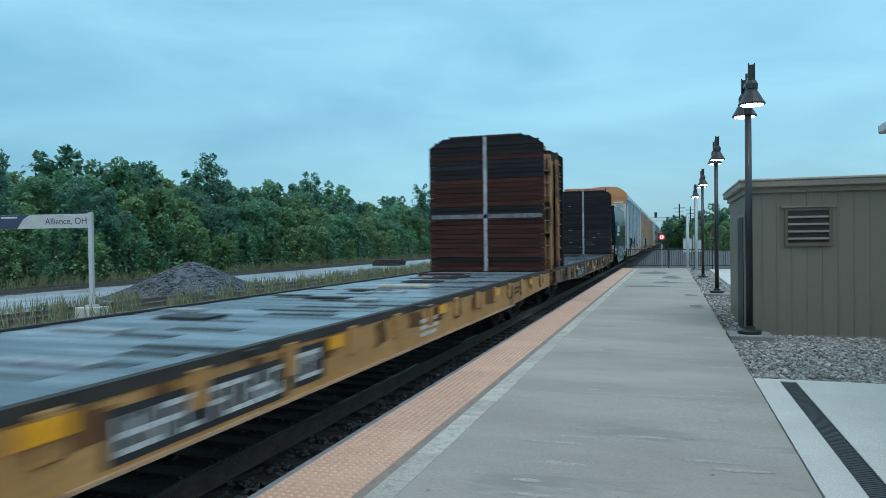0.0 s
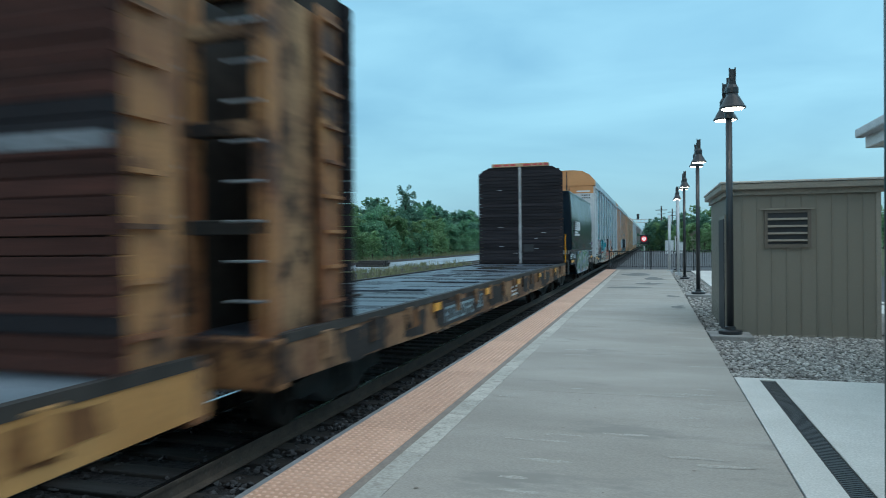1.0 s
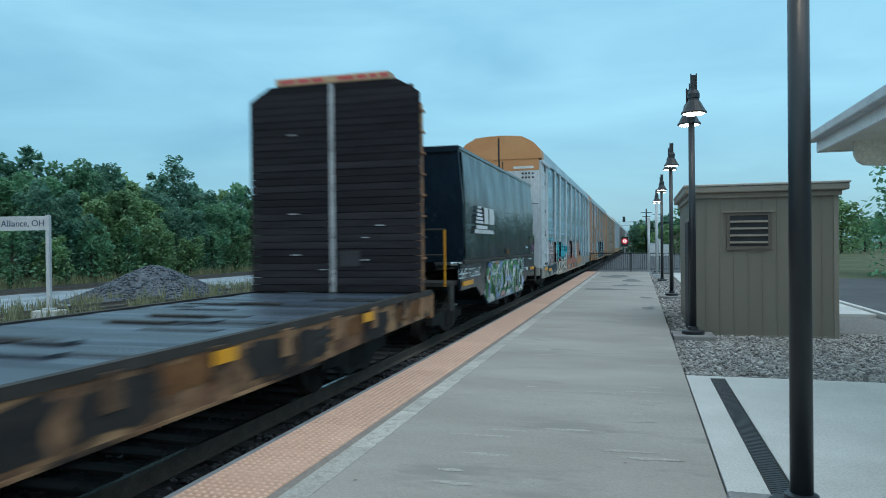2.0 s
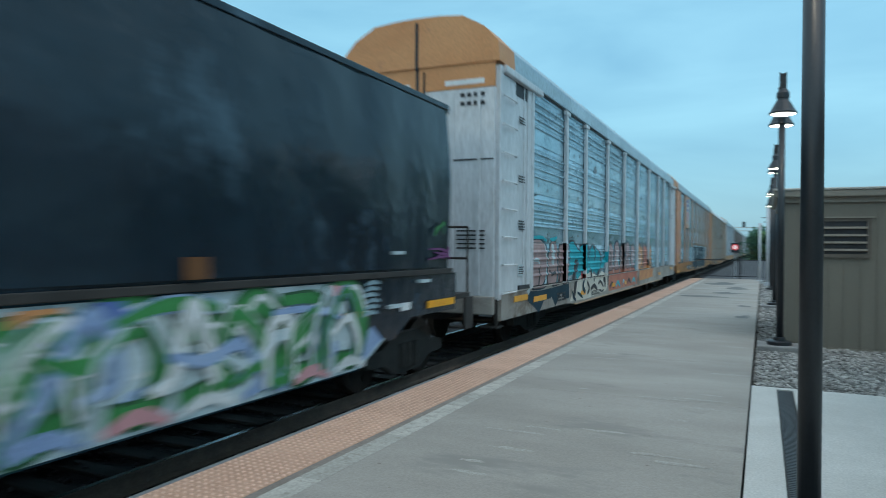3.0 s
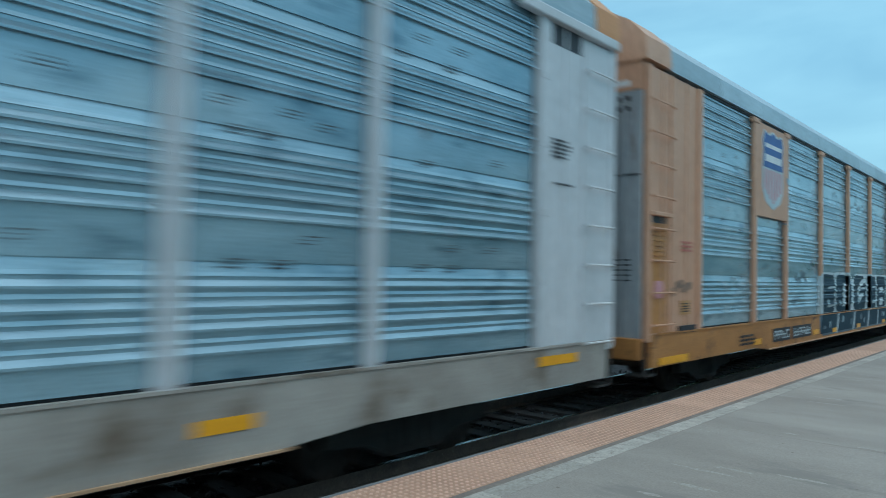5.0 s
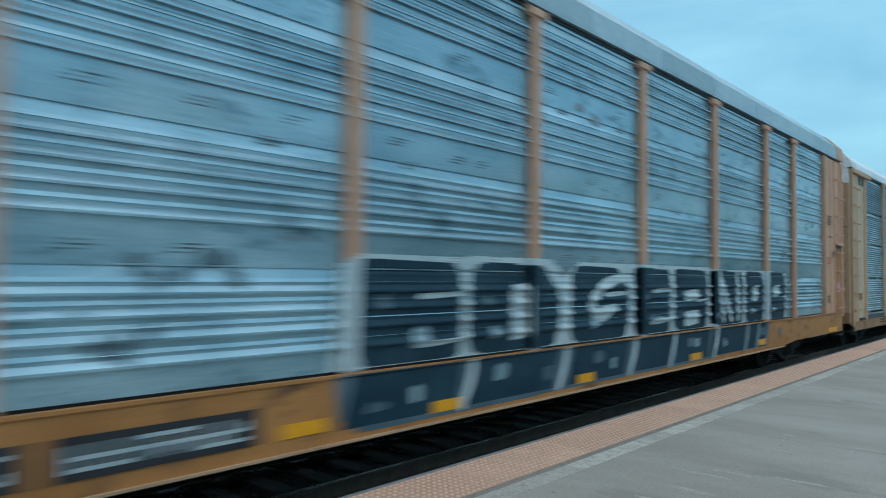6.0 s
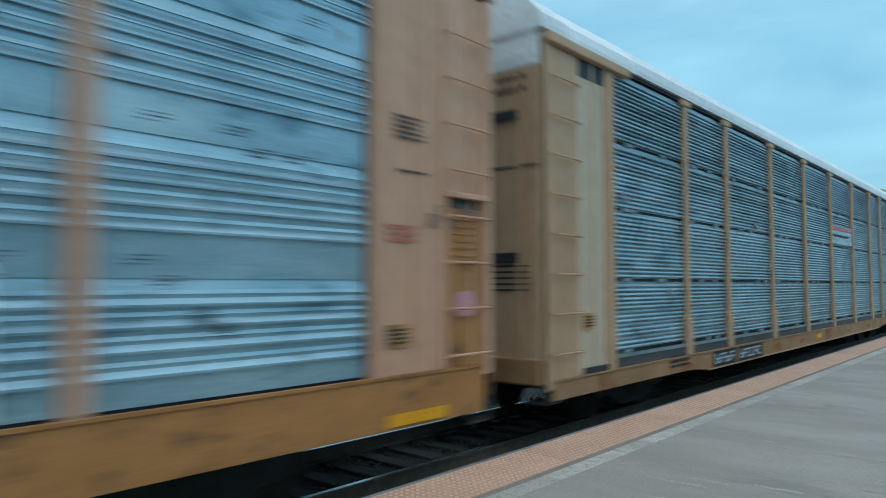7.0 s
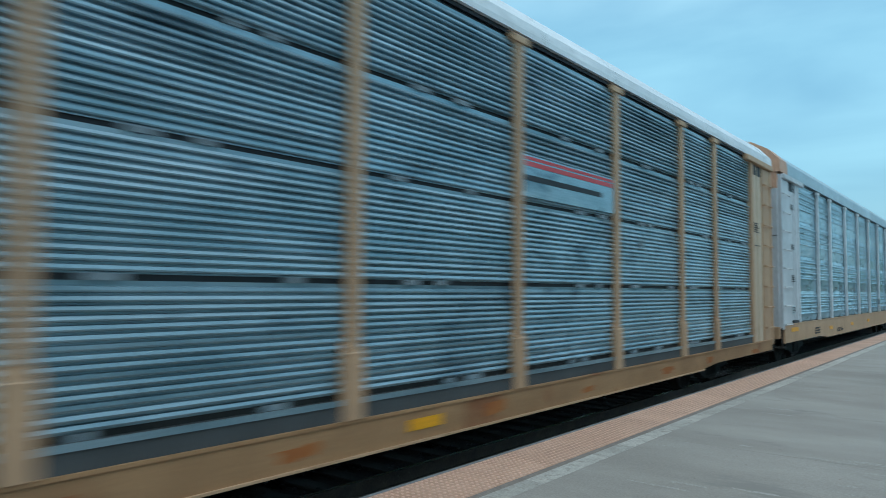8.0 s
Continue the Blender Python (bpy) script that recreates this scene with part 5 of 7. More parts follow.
def gondola(y0):
    """The black coal car: body 9.9 m long on an 12.6 m frame."""
    c = thing("coal_gondola", "black steel coal gondola with graffiti along its tub", "freight wagon", pose(CL, y0, BODY), "wagons of the freight train")
    CARS.append((c, y0))
    L, a, b = 12.5, 1.3, 11.2
    bm = B()
    X = HALF - 0.03
    # body whose upper half leans inwards above a crease
    rows = ((1.44, X, a + 0.1, b - 0.1), (2.74, X + 0.012, a + 0.02, b - 0.02), (3.70, X - 0.07, a, b), (3.80, X - 0.05, a, b))
    sides = []
    for z, x, p, q in rows:
        sides.append([bm.verts.new(v) for v in ((x, p, z), (x, q, z), (-x, q, z), (-x, p, z))])
    for u, v in zip(sides, sides[1:]):
        for k in range(4):
            bm.faces.new((u[k], u[(k + 1) % 4], v[(k + 1) % 4], v[k]))
    bm.faces.new(sides[0])
    bm.faces.new(sides[-1])
    body = part("body", bm, M["black_car"], c, "dented glossy black side sheets")
    part("top_chord", box(B(), X - 0.13, X - 0.04, a - 0.02, b + 0.02, 3.78, 3.86, 0.01), M["black_car"], c)
    part("top_chord", box(B(), -X + 0.04, -X + 0.13, a - 0.02, b + 0.02, 3.78, 3.86, 0.01), M["black_car"], c)
    part("end_chord", box(B(), -X + 0.06, X - 0.06, a - 0.05, a + 0.04, 3.74, 3.87, 0.01), M["black_car"], c)
    part("end_chord", box(B(), -X + 0.06, X - 0.06, b - 0.04, b + 0.05, 3.74, 3.87, 0.01), M["black_car"], c)
    part("belt_rail", box(B(), X - 0.02, X + 0.05, a, b, 1.40, 1.47, 0.008), M["steel_dark"], c)
    # buckled sheets
    r = random.Random(8)
    bm = B()
    ny, nz = 60, 18
    g = [[bm.verts.new((X + 0.030 - 0.075 * max(0.0, q - 2.74) + 0.035 * noise.noise(Vector((p * 1.1 + 4, q * 0.7, 2.0))) + 0.012 * noise.noise(Vector((p * 3.1, q * 1.5, 7.0))), a + 0.15 + p, q)) for q in np.linspace(1.5, 3.76, nz)] for p in np.linspace(0, b - a - 0.3, ny)]
    for i in range(ny - 1):
        for k in range(nz - 1):
            bm.faces.new((g[i][k], g[i + 1][k], g[i + 1][k + 1], g[i][k + 1]))
    part("side_sheet", bm, M["black_car"], body, "buckled black side sheet", smooth=True)
    # tub below the belt
    bm = B()
    T = [(3.3, 1.40), (9.2, 1.40), (9.3, 0.66), (8.7, 0.36), (3.8, 0.36), (3.2, 0.66)]
    for s in (1, -1):
        plate(bm, T, s * (X - 0.01) + (0.06 if s < 0 else 0), 0.06)
    box(bm, -X + 0.05, X - 0.05, 3.8, 8.7, 0.36, 0.45)
    part("tub", bm, M["slate"], c, "painted-over lower tub")
    for y0, y1, y2, d in ((8.42, b + 0.2, 9.4, 1), (4.08, a - 0.2, 3.1, -1)):
        for x1 in (X + 0.008, -X + 0.052):
            part("end_sill", plate(B(), [(y0, 1.40), (y1, 1.40), (y1, 0.86), (y2 + 0.55 * d, 0.86), (y2 + 0.1 * d, 0.62), (y2 - 0.08 * d, 0.62), (y0, 1.02)], x1, 0.06), M["black_car"], c, "deep black end sill over the bogie")
    part("centre_sill", box(B(), -0.3, 0.3, 0.1, L - 0.1, 0.7, 1.1), M["steel_dark"], c)
    for y, d in ((0.35, -1), (L - 0.35, 1)):
        part("end_platform", box(B(), -1.45, 1.45, min(y, y - 0.95 * d), max(y, y - 0.95 * d), 0.98, 1.06), M["steel_dark"], c)
        for x in (-1.4, 1.4):
            part("handrail_post", rod(B(), (x, y, 0.98), (x, y, 2.1), 0.02, 0.02, 8), M["amber"] if d < 0 else M["steel_dark"], c)
        part("handrail", rod(B(), (-1.4, y, 2.1), (1.4, y, 2.1), 0.02, 0.02, 8), M["steel_dark"], c)
        part("handrail", rod(B(), (-1.4, y, 1.6), (1.4, y, 1.6), 0.02, 0.02, 8), M["steel_dark"], c)
        coupler(c, y + 0.1 * d, d)
        part("step", box(B(), 1.2, 1.5, min(y, y - 0.3 * d), max(y, y - 0.3 * d), 0.5, 0.53), M["steel_dark"], c)
        part("step_hanger", box(B(), 1.46, 1.5, min(y, y - 0.3 * d), max(y, y - 0.3 * d), 0.5, 1.0), M["steel_dark"], c)
    part("brake_box", box(B(), -1.25, -0.7, b + 0.05, b + 0.4, 3.4, 4.15, 0.03), M["black_car"], c)
    # plain white shapes where the maker's mark is painted
    x = X + 0.075
    def mk(pts):
        return [(2.15 + (p - 1.62) * 1.06, 2.05 + (q - 2.36) * 0.76) for p, q in pts]
    m = part("painted_mark", plate(B(), mk([(1.75, 2.50), (2.85, 2.50), (2.85, 2.60), (1.75, 2.60)]), x), M["white"], c, "white painted mark of slanted bars")
    for k in range(5):
        part("mark_bar", plate(B(), mk([(1.72 + 0.04 * k, 2.66 + 0.11 * k), (2.42 - 0.05 * k, 2.66 + 0.11 * k), (2.45 - 0.05 * k, 2.735 + 0.11 * k), (1.75 + 0.04 * k, 2.735 + 0.11 * k)]), x), M["white"], m)
    part("mark_bar", plate(B(), mk([(2.56, 2.66), (2.98, 2.66), (2.92, 3.16), (2.50, 3.16)]), x), M["white"], m)
    part("mark_bar", plate(B(), mk([(3.10, 2.66), (3.58, 2.66), (3.62, 2.9), (3.56, 3.16), (3.06, 3.16)]), x), M["white"], m)
    bm = B()
    for k in range(9):
        a0, a1 = mk([(1.62 + 0.215 * k, 2.36), (1.80 + 0.215 * k, 2.48)])
        box(bm, x - 0.004, x, a0[0], a1[0], a0[1], a1[1])
    tagged(part("mark_lettering", bm, M["white"], m), kind="stuff")
    marks(c, 0.9, 1.10, 3, 0.2, 0.2, M["pale_spray"], X + 0.022, 4)
    marks(c, 1.75, 1.10, 6, 0.15, 0.19, M["pale_spray"], X + 0.022, 5)
    part("placard", box(B(), X + 0.072, X + 0.078, 5.98, 6.24, 1.50, 1.68), M["rust_stain"], c, "dull brown placard")
    for yy, w in ((1.2, 0.9), (3.8, 0.37), (8.28, 0.37), (10.4, 0.9)):
        part("reflector", box(B(), X + 0.026, X + 0.032, yy, yy + w, 0.94, 1.04), M["amber"], c)
    part("white_label", box(B(), X + 0.010, X + 0.015, 9.66, 9.92, 0.96, 1.06), M["white"], c)
    part("sprayed_ground", plate(B(), [(3.25, 0.68), (3.85, 0.38), (8.68, 0.38), (9.28, 0.66), (8.42, 1.02), (8.38, 1.38), (3.3, 1.38)], X + 0.004, 0.003), M["pale_spray"], c, "pale ground of the graffiti")
    glyphs = (((0.0, 0.05), (0.1, 0.6), (0.45, 0.95), (0.8, 0.75), (0.6, 0.4), (0.9, 0.05)), ((0.1, 0.9), (0.75, 0.85), (0.55, 0.5), (0.1, 0.25), (0.5, 0.05), (0.95, 0.3)), ((0.0, 0.1), (0.3, 0.9), (0.7, 0.95), (0.95, 0.55), (0.75, 0.1), (0.35, 0.12)), ((0.05, 0.55), (0.5, 0.75), (0.95, 0.6), (0.85, 0.2), (0.3, 0.08)))
    for k in range(7):
        y = 3.55 + 0.72 * k
        g = glyphs[k % 4]
        line = [(y + 0.9 * p, 0.46 + 0.86 * q) for p, q in g]
        q = 0.0006 * k
        for n in range(5):
            p, h = y + r.uniform(-0.1, 0.7), r.uniform(0.45, 1.15)
            part("sprayed_patch", plate(B(), blob(p, p + r.uniform(0.15, 0.4), h, h + r.uniform(0.1, 0.25), r, 0.4, 12), X + 0.0075 + q + 0.0001 * n, 0.002), (M["periwinkle"], M["white"], M["smoke"], M["pale_spray"], M["periwinkle"])[n], c)
        ribbon(c, line, 0.30, M["leaf_shade"], X + 0.013 + q, r)
        ribbon(c, line, 0.22, M["green"], X + 0.018 + q, r)
        ribbon(c, [(p + 0.10, h + 0.03) for p, h in line[1:4]], 0.06, M["white"], X + 0.023 + q, r)
        ribbon(c, [(y + 0.3, 0.44), (y + 0.6, 0.52), (y + 0.9, 0.42)], 0.12, (M["white"], M["periwinkle"], M["brand_red"])[k % 3], X + 0.026 + q, r)
    wild(c, 3.5, 8.6, 0.44, 1.34, (M["white"], M["periwinkle"], M["green"], M["pale_spray"], M["green"]), (M["leaf_shade"], M["smoke"], M["white"], M["leaf_shade"], M["periwinkle"]), r, X + 0.032, 0.26, 0.55)
    part("sprayed_patch", plate(B(), [(8.75, 0.45), (9.2, 0.66), (8.95, 0.84), (8.72, 0.7)], X + 0.012, 0.003), M["periwinkle"], c)
    for k, (p, q) in enumerate(((4.6, 1.30), (5.1, 1.31), (7.9, 1.30), (3.7, 1.30))):
        part("sprayed_patch", plate(B(), blob(p, p + 0.4, q - 0.07, q + 0.07, r, 0.3, 12), X + 0.032, 0.003), (M["orange_top"], M["blue"], M["brand_red"], M["blue"])[k], c)
    for k in range(6):
        yy, zz = 8.72 + 0.03 * (k % 3), 0.98 + 0.07 * k
        ribbon(c, [(yy, zz), (yy + 0.14, zz + 0.03), (yy + 0.32, zz + 0.01)], 0.05, M["fog"], X + 0.028 + 0.0004 * k, r)
    wild(c, 10.4, 10.8, 1.92, 2.16, (M["green"],), (M["leaf_shade"],), r, X + 0.075, 0.11, 0.14)
    wild(c, 10.35, 11.0, 1.55, 1.78, (M["violet"],), (M["violet"],), r, X + 0.062, 0.13, 0.12)
    for yy, zz in ((9.35, 1.68), (10.1, 1.30), (9.3, 1.02)):
        part("scuff", box(B(), X + 0.0, X + 0.078, yy, yy + 0.28, zz, zz + 0.04), M["pale_spray"], c)
    bogie(c, 1.75)
    bogie(c, L - 1.75)
    return c


POSTS = (4.4, 6.35, 9.1, 11.8, 14.5, 17.2, 19.9, 21.75)
START, STOP, LEN = 1.85, 24.25, 26.1


RIBS = (0.33, 0.50, 0.66, 0.81)


def relief(z):
    """How far the wide-ribbed sheet stands out at a height."""
    u = (z - 0.87) % 1.0
    if u < 0.008:
        return HALF - 0.065
    for b in RIBS:
        d = u - b
        if 0 <= d < 0.06:
            return HALF - 0.016 - 0.034 * max(0.0, d - 0.018) / 0.042
        if 0.088 <= d < 0.118:
            return HALF - 0.040 - 0.010 * (d - 0.088) / 0.030
    return HALF - 0.05


def ribbed(kind, z0, z1):
    """The (x, z) line of a side sheet."""
    pr = [(HALF - 0.05, z0)]
    if kind == "wide":
        cuts = []
        for k in range(5):
            cuts += [0.87 + k, 0.8701 + k, 0.8778 + k, 0.8782 + k]
            for b in RIBS:
                cuts += [0.8695 + k + b, 0.8702 + k + b, 0.888 + k + b, 0.930 + k + b, 0.9579 + k + b, 0.9582 + k + b, 0.988 + k + b]
        pr += [(relief(z), z) for z in sorted(cuts) if z0 < z < z1]
    else:
        r = random.Random(round(z0 * 100))
        z = z0
        while z < z1 - 0.06:
            d = r.choice((0.0, 0.003, 0.008, 0.014))
            pr += [(HALF - 0.05, z + 0.012), (HALF - 0.008 - d, z + 0.018), (HALF - 0.004 - d, z + 0.030), (HALF - 0.022, z + 0.054), (HALF - 0.05, z + 0.060)]
            z += 0.0625
    pr.append((HALF - 0.05, z1))
    return pr


GRID = sorted({round(0.4 + 0.03 * k, 4) for k in range(160)} | {round(0.87 + k + b + d, 4) for k in range(-1, 5) for b in RIBS for d in (-0.002, 0.001, 0.018, 0.06)} | {0.96, 0.985, 1.012})


def film(outline, layer, floor=0.0, roof=9.0):
    """A coat of sprayed paint of (y, z) outline that lies on sheet, posts and sill."""
    zs = [p[1] for p in outline]
    lo, hi = max(min(zs), floor), min(max(zs), roof)
    rows = [lo] + [z for z in GRID if lo + 0.002 < z < hi - 0.002] + [hi]
    n = len(rows) - 1
    V, F = [], []

    def spans(z):
        c = []
        for (ya, za), (yb, zb) in zip(outline, outline[1:] + outline[:1]):
            if (za <= z) != (zb <= z):
                c.append(ya + (z - za) / (zb - za) * (yb - ya))
        c.sort()
        return list(zip(c[::2], c[1::2]))

    def face(y, z):
        if z < 0.985:
            return HALF + (0.037 if z > 0.96 else 0.021)
        for p in POSTS:
            if abs(y - p) < 0.077:
                return HALF + 0.036
        return relief(z)
    at = {}

    def corner(k, y, g):
        key = (k, round(y, 4), round(g, 2))
        if key not in at:
            at[key] = len(V)
            V.append((face(g, rows[k]) + layer, y, rows[k]))
        return at[key]

    def seat(y):
        for p in POSTS:
            if abs(y - p) < 0.077:
                return p
        return 100.0

    def split(y0, y1):
        return [y0] + [e for p in POSTS for e in (p - 0.077, p + 0.077) if y0 < e < y1] + [y1]
    rows[0] += 1e-4
    rows[-1] -= 1e-4
    lines = [spans(z) for z in rows]
    for k in range(n):
        a, b = rows[k], rows[k + 1]
        sa, sb = lines[k], lines[k + 1]
        if len(sa) != len(sb):
            sa = sb = spans((a + b) / 2)
        for (a0, a1), (b0, b1) in zip(sa, sb):
            ca, cb = split(a0, a1), split(b0, b1)
            if len(ca) != len(cb):
                ca = cb = split((a0 + b0) / 2, (a1 + b1) / 2)
            last = None
            for p, q, u, v in zip(ca, ca[1:], cb, cb[1:]):
                g = seat((p + q) / 2)
                f = (corner(k, p, g), corner(k, q, g), corner(k + 1, v, g), corner(k + 1, u, g))
                if len(set(f)) < 3:
                    continue
                F.append(f)
                if last:
                    F.append((last[0], f[0], f[3], last[1]))
                last = (f[1], f[2])
    me = bpy.data.meshes.new("spray_film")
    me.from_pydata(V, [], F)
    return me


def spray(car, outline, material, layer, label="", name="sprayed_shape"):
    """The coat on the sheet, and where it reaches the sill below, a second one there."""
    z0, z1 = min(z for _, z in outline), max(z for _, z in outline)
    ob = None
    for lo, hi in ((1.012, 9.0), (0.0, 0.985)):
        if z1 > lo + 0.01 and z0 < hi - 0.01:
            me = film(outline, layer, lo, hi)
            me.materials.append(material)
            ob = part(name, me, None, car, label)
    return ob


def band(pts, width):
    """The outline of a tapering stroke along a smooth line."""
    P = [Vector(p) for p in pts]
    P = [P[0] * 2 - P[1]] + P + [P[-1] * 2 - P[-2]]
    line = []
    for i in range(1, len(P) - 2):
        a, b, c, d = P[i - 1:i + 3]
        for k in range(5):
            t = k / 5
            line.append(0.5 * (2 * b + (c - a) * t + (2 * a - 5 * b + 4 * c - d) * t * t + (3 * b - a - 3 * c + d) * t ** 3))
    line.append(P[-2])
    L, R = [], []
    n = len(line)
    for i, p in enumerate(line):
        d = (line[min(i + 1, n - 1)] - line[max(i - 1, 0)]).normalized()
        w = width * (0.45 + 0.55 * math.sin(math.pi * (0.15 + 0.7 * i / (n - 1)))) / 2
        L.append((p.x - d.y * w, p.y + d.x * w))
        R.append((p.x + d.y * w, p.y - d.x * w))
    return L + R[::-1]


def stroke(car, pts, width, material, layer):
    return spray(car, band(pts, width), material, layer, name="sprayed_stroke")


def round_off(outline, n=4, far=0.3):
    """A soft-cornered version of an outline."""
    out = []
    m = len(outline)
    for i in range(m):
        a, b, c = Vector(outline[i - 1]), Vector(outline[i]), Vector(outline[(i + 1) % m])
        p, q = b.lerp(a, far), b.lerp(c, far)
        for k in range(n):
            t = k / (n - 1)
            out.append(tuple(p * (1 - t) ** 2 + b * 2 * t * (1 - t) + q * t * t))
    return out


PANELS = {}


def panel_mesh(kind, z0, z1, width, material):
    key = (kind, round(z0, 2), round(z1, 2), round(width, 2), material.name)
    if key not in PANELS:
        bm = B()
        sweep(bm, ribbed(kind, z0, z1), 0.0, width, closed=False)
        PANELS[key] = mesh_of("side_panel", bm, material)
    return PANELS[key]


def autorack(y0, label, frame_m, sheet, roof_m, kind="wide", end_m=None, top_m=None, sill_m=None, turning=True, seed=1, door_m=None, reflect=((0.7, 0.8, 0.77), (5.8, 0.5, 0.64), (9.7, 0.5, 0.64), (13.6, 0.5, 0.64), (20.1, 0.5, 0.64), (24.3, 0.8, 0.77))):
    c = thing("autorack_wagon", label, "freight wagon", pose(CL, y0, BODY), "wagons of the freight train")
    CARS.append((c, y0))
    end_m, top_m, sill_m = end_m or frame_m, top_m or frame_m, sill_m or frame_m
    door_m = door_m or end_m
    fine = kind == "fine"
    column = frame_m is not M["tan"]
    zb, zs, zt = (0.36, 0.66, 4.92) if fine else (0.44, 0.98, 4.92)
    zp = 0.86 if fine else zs
    f0 = 0.0 if fine else -0.22
    edges = (START,) + POSTS + (STOP,)
    for s in (1, -1):
        at = Matrix.Identity(4) if s > 0 else Matrix.Translation((0, LEN, 0)) @ pose(0, 0, 0, 0, 0, 180)
        # side sill, deeper amidships
        bm = B()
        fa, fb = (f0, 0.0) if s > 0 else (0.0, f0)
        prof = [(0.25 + fa, zs), (LEN - 0.25 - fb, zs), (LEN - 0.25 - fb, zb + 0.06), (LEN - 4.4, zb + 0.06), (LEN - 5.2, zb), (5.2, zb), (4.4, zb + 0.06), (0.25 + fa, zb + 0.06)]
        plate(bm, prof, HALF + 0.02, 0.08)
        sill = part("side_sill", bm, sill_m, c, "painted steel side sill with rust", at=at)
        part("sill_flange", box(B(), HALF - 0.05, HALF + 0.05, 5.2, LEN - 5.2, zb - 0.02, zb), M["tan_pale"], sill)
        part("sill_ledge", box(B(), HALF - 0.02, HALF + 0.035, 0.25, LEN - 0.25, zs - 0.012, zs + 0.014), sill_m, sill)
        if fine:
            part("base_rail", box(B(), HALF - 0.05, HALF + 0.005, START, STOP, zs + 0.014, zp), M["base_grey"], c, "dull grey base rail", at=at)
            part("base_lip", box(B(), HALF + 0.0, HALF + 0.02, START, STOP, zp - 0.05, zp), M["galv_dark"], c, at=at)
        if s > 0 or turning:
            for a, b in zip(edges, edges[1:]):
                if fine:
                    bands = ((zp + 0.045, 1.875), (1.92, 2.89), (2.93, 3.855), (3.895, zt - 0.04))
                    for p, q in bands:
                        part("side_panel", panel_mesh(kind, p, q, b - a - 0.10, sheet), None, c, at=at @ pose(0, a + 0.05, 0))
                else:
                    part("side_panel", panel_mesh(kind, zp + 0.032, zt, b - a - 0.10, sheet), None, c, at=at @ pose(0, a + 0.05, 0))
        else:
            part("side_panel", box(B(), HALF - 0.05, HALF - 0.02, START, STOP, zp, zt), sheet, c, at=at)
        # black sheet added behind the seams, painting the shade inside the wagon
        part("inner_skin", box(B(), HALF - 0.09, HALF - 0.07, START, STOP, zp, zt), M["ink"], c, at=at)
        for y in POSTS:
            bm = B()
            box(bm, HALF - 0.04, HALF + 0.035, y - 0.075, y + 0.075, zs, zt, 0.01)
            if fine:
                sweep(bm, [(HALF - 0.03, zs + 0.02), (HALF + 0.05, zs + 0.02), (HALF + 0.042, zs + 0.6), (HALF - 0.03, zs + 0.7)], y - 0.12, y + 0.12)
            p = part("post", bm, frame_m, c, at=at)
            part("post_cap", box(B(), HALF - 0.03, HALF + 0.055, y - 0.17, y + 0.17, zt - 0.09, zt + 0.0, 0.01), frame_m, p)
        # solid end bays with ladders
        for k, (a, b) in enumerate(((0.10 + fa, START), (STOP, LEN - 0.10 - fb))):
            e = part("end_bay", box(B(), HALF - 0.07, HALF - 0.012, a, b, zs - 0.06, zt, 0.008), end_m, c, "smooth painted end bay", at=at)
            inner = b - 0.08 if k == 0 else a + 0.08
            part("bay_post", box(B(), HALF - 0.03, HALF + 0.03, inner - 0.08, inner + 0.08, zs, zt, 0.01), frame_m, e)
            outer = a + 0.06 if k == 0 else b - 0.06
            part("bay_post", box(B(), HALF - 0.05, HALF + 0.03, outer - 0.06, outer + 0.06, zs - 0.1, zt, 0.01), frame_m, e)
            mid = a + 0.75 - fa * 0.4 if k == 0 else b - 0.75 + fb * 0.4
            lo, hi = (outer + 0.06, mid - 0.04) if k == 0 else (mid + 0.04, outer - 0.06)
            if column:
                u, v = (a, mid + 0.02) if k == 0 else (mid - 0.02, b)
                part("ladder_column", box(B(), HALF - 0.05, HALF + 0.012, u, v, zs - 0.12, zt - 0.12, 0.012), frame_m, e, "proud ladder column at the corner")
                w0, w1 = (mid + 0.75, inner) if k == 0 else (inner, mid - 0.75)
                part("corner_post", box(B(), HALF - 0.03, HALF + 0.014, w0, w1, zs, zt - 0.1, 0.012), frame_m, e)
                part("top_beam", box(B(), HALF - 0.03, HALF + 0.085, max(u - 0.02, 0.05) if k == 0 else inner - 0.5, inner + 0.5 if k == 0 else min(v, LEN - 0.05), zt - 0.10, zt + 0.03, 0.02), frame_m, e, "proud beam below the roof")
                # no opening here: a black plate carries the shade under the beam
                part("beam_shadow_gap", box(B(), HALF - 0.02, HALF - 0.006, min(mid, inner) + 0.08, max(mid, inner) - 0.08, zt - 0.34, zt - 0.10), M["ink"], e, "black plate painted in for the shade below the beam")
                for zz in (1.7, 2.5, 3.3, 4.1):
                    yy = w1 - 0.02 if k == 0 else w0 + 0.02
                    part("hinge", box(B(), HALF + 0.0, HALF + 0.04, yy - 0.05, yy + 0.05, zz, zz + 0.09, 0.008), frame_m, e)
            else:
                part("bay_seam", box(B(), HALF - 0.03, HALF + 0.012, mid - 0.04, mid + 0.04, zs, zt, 0.006), frame_m, e)
            for q in range(8):
                zq = 0.98 + 0.49 * q if column else 1.12 + 0.47 * q
                part("rung", rod(B(), (HALF + 0.075, lo - 0.02, zq), (HALF + 0.075, hi + 0.02, zq), 0.014, 0.014, 6), M["white"] if frame_m is M["white_car"] else frame_m, e)
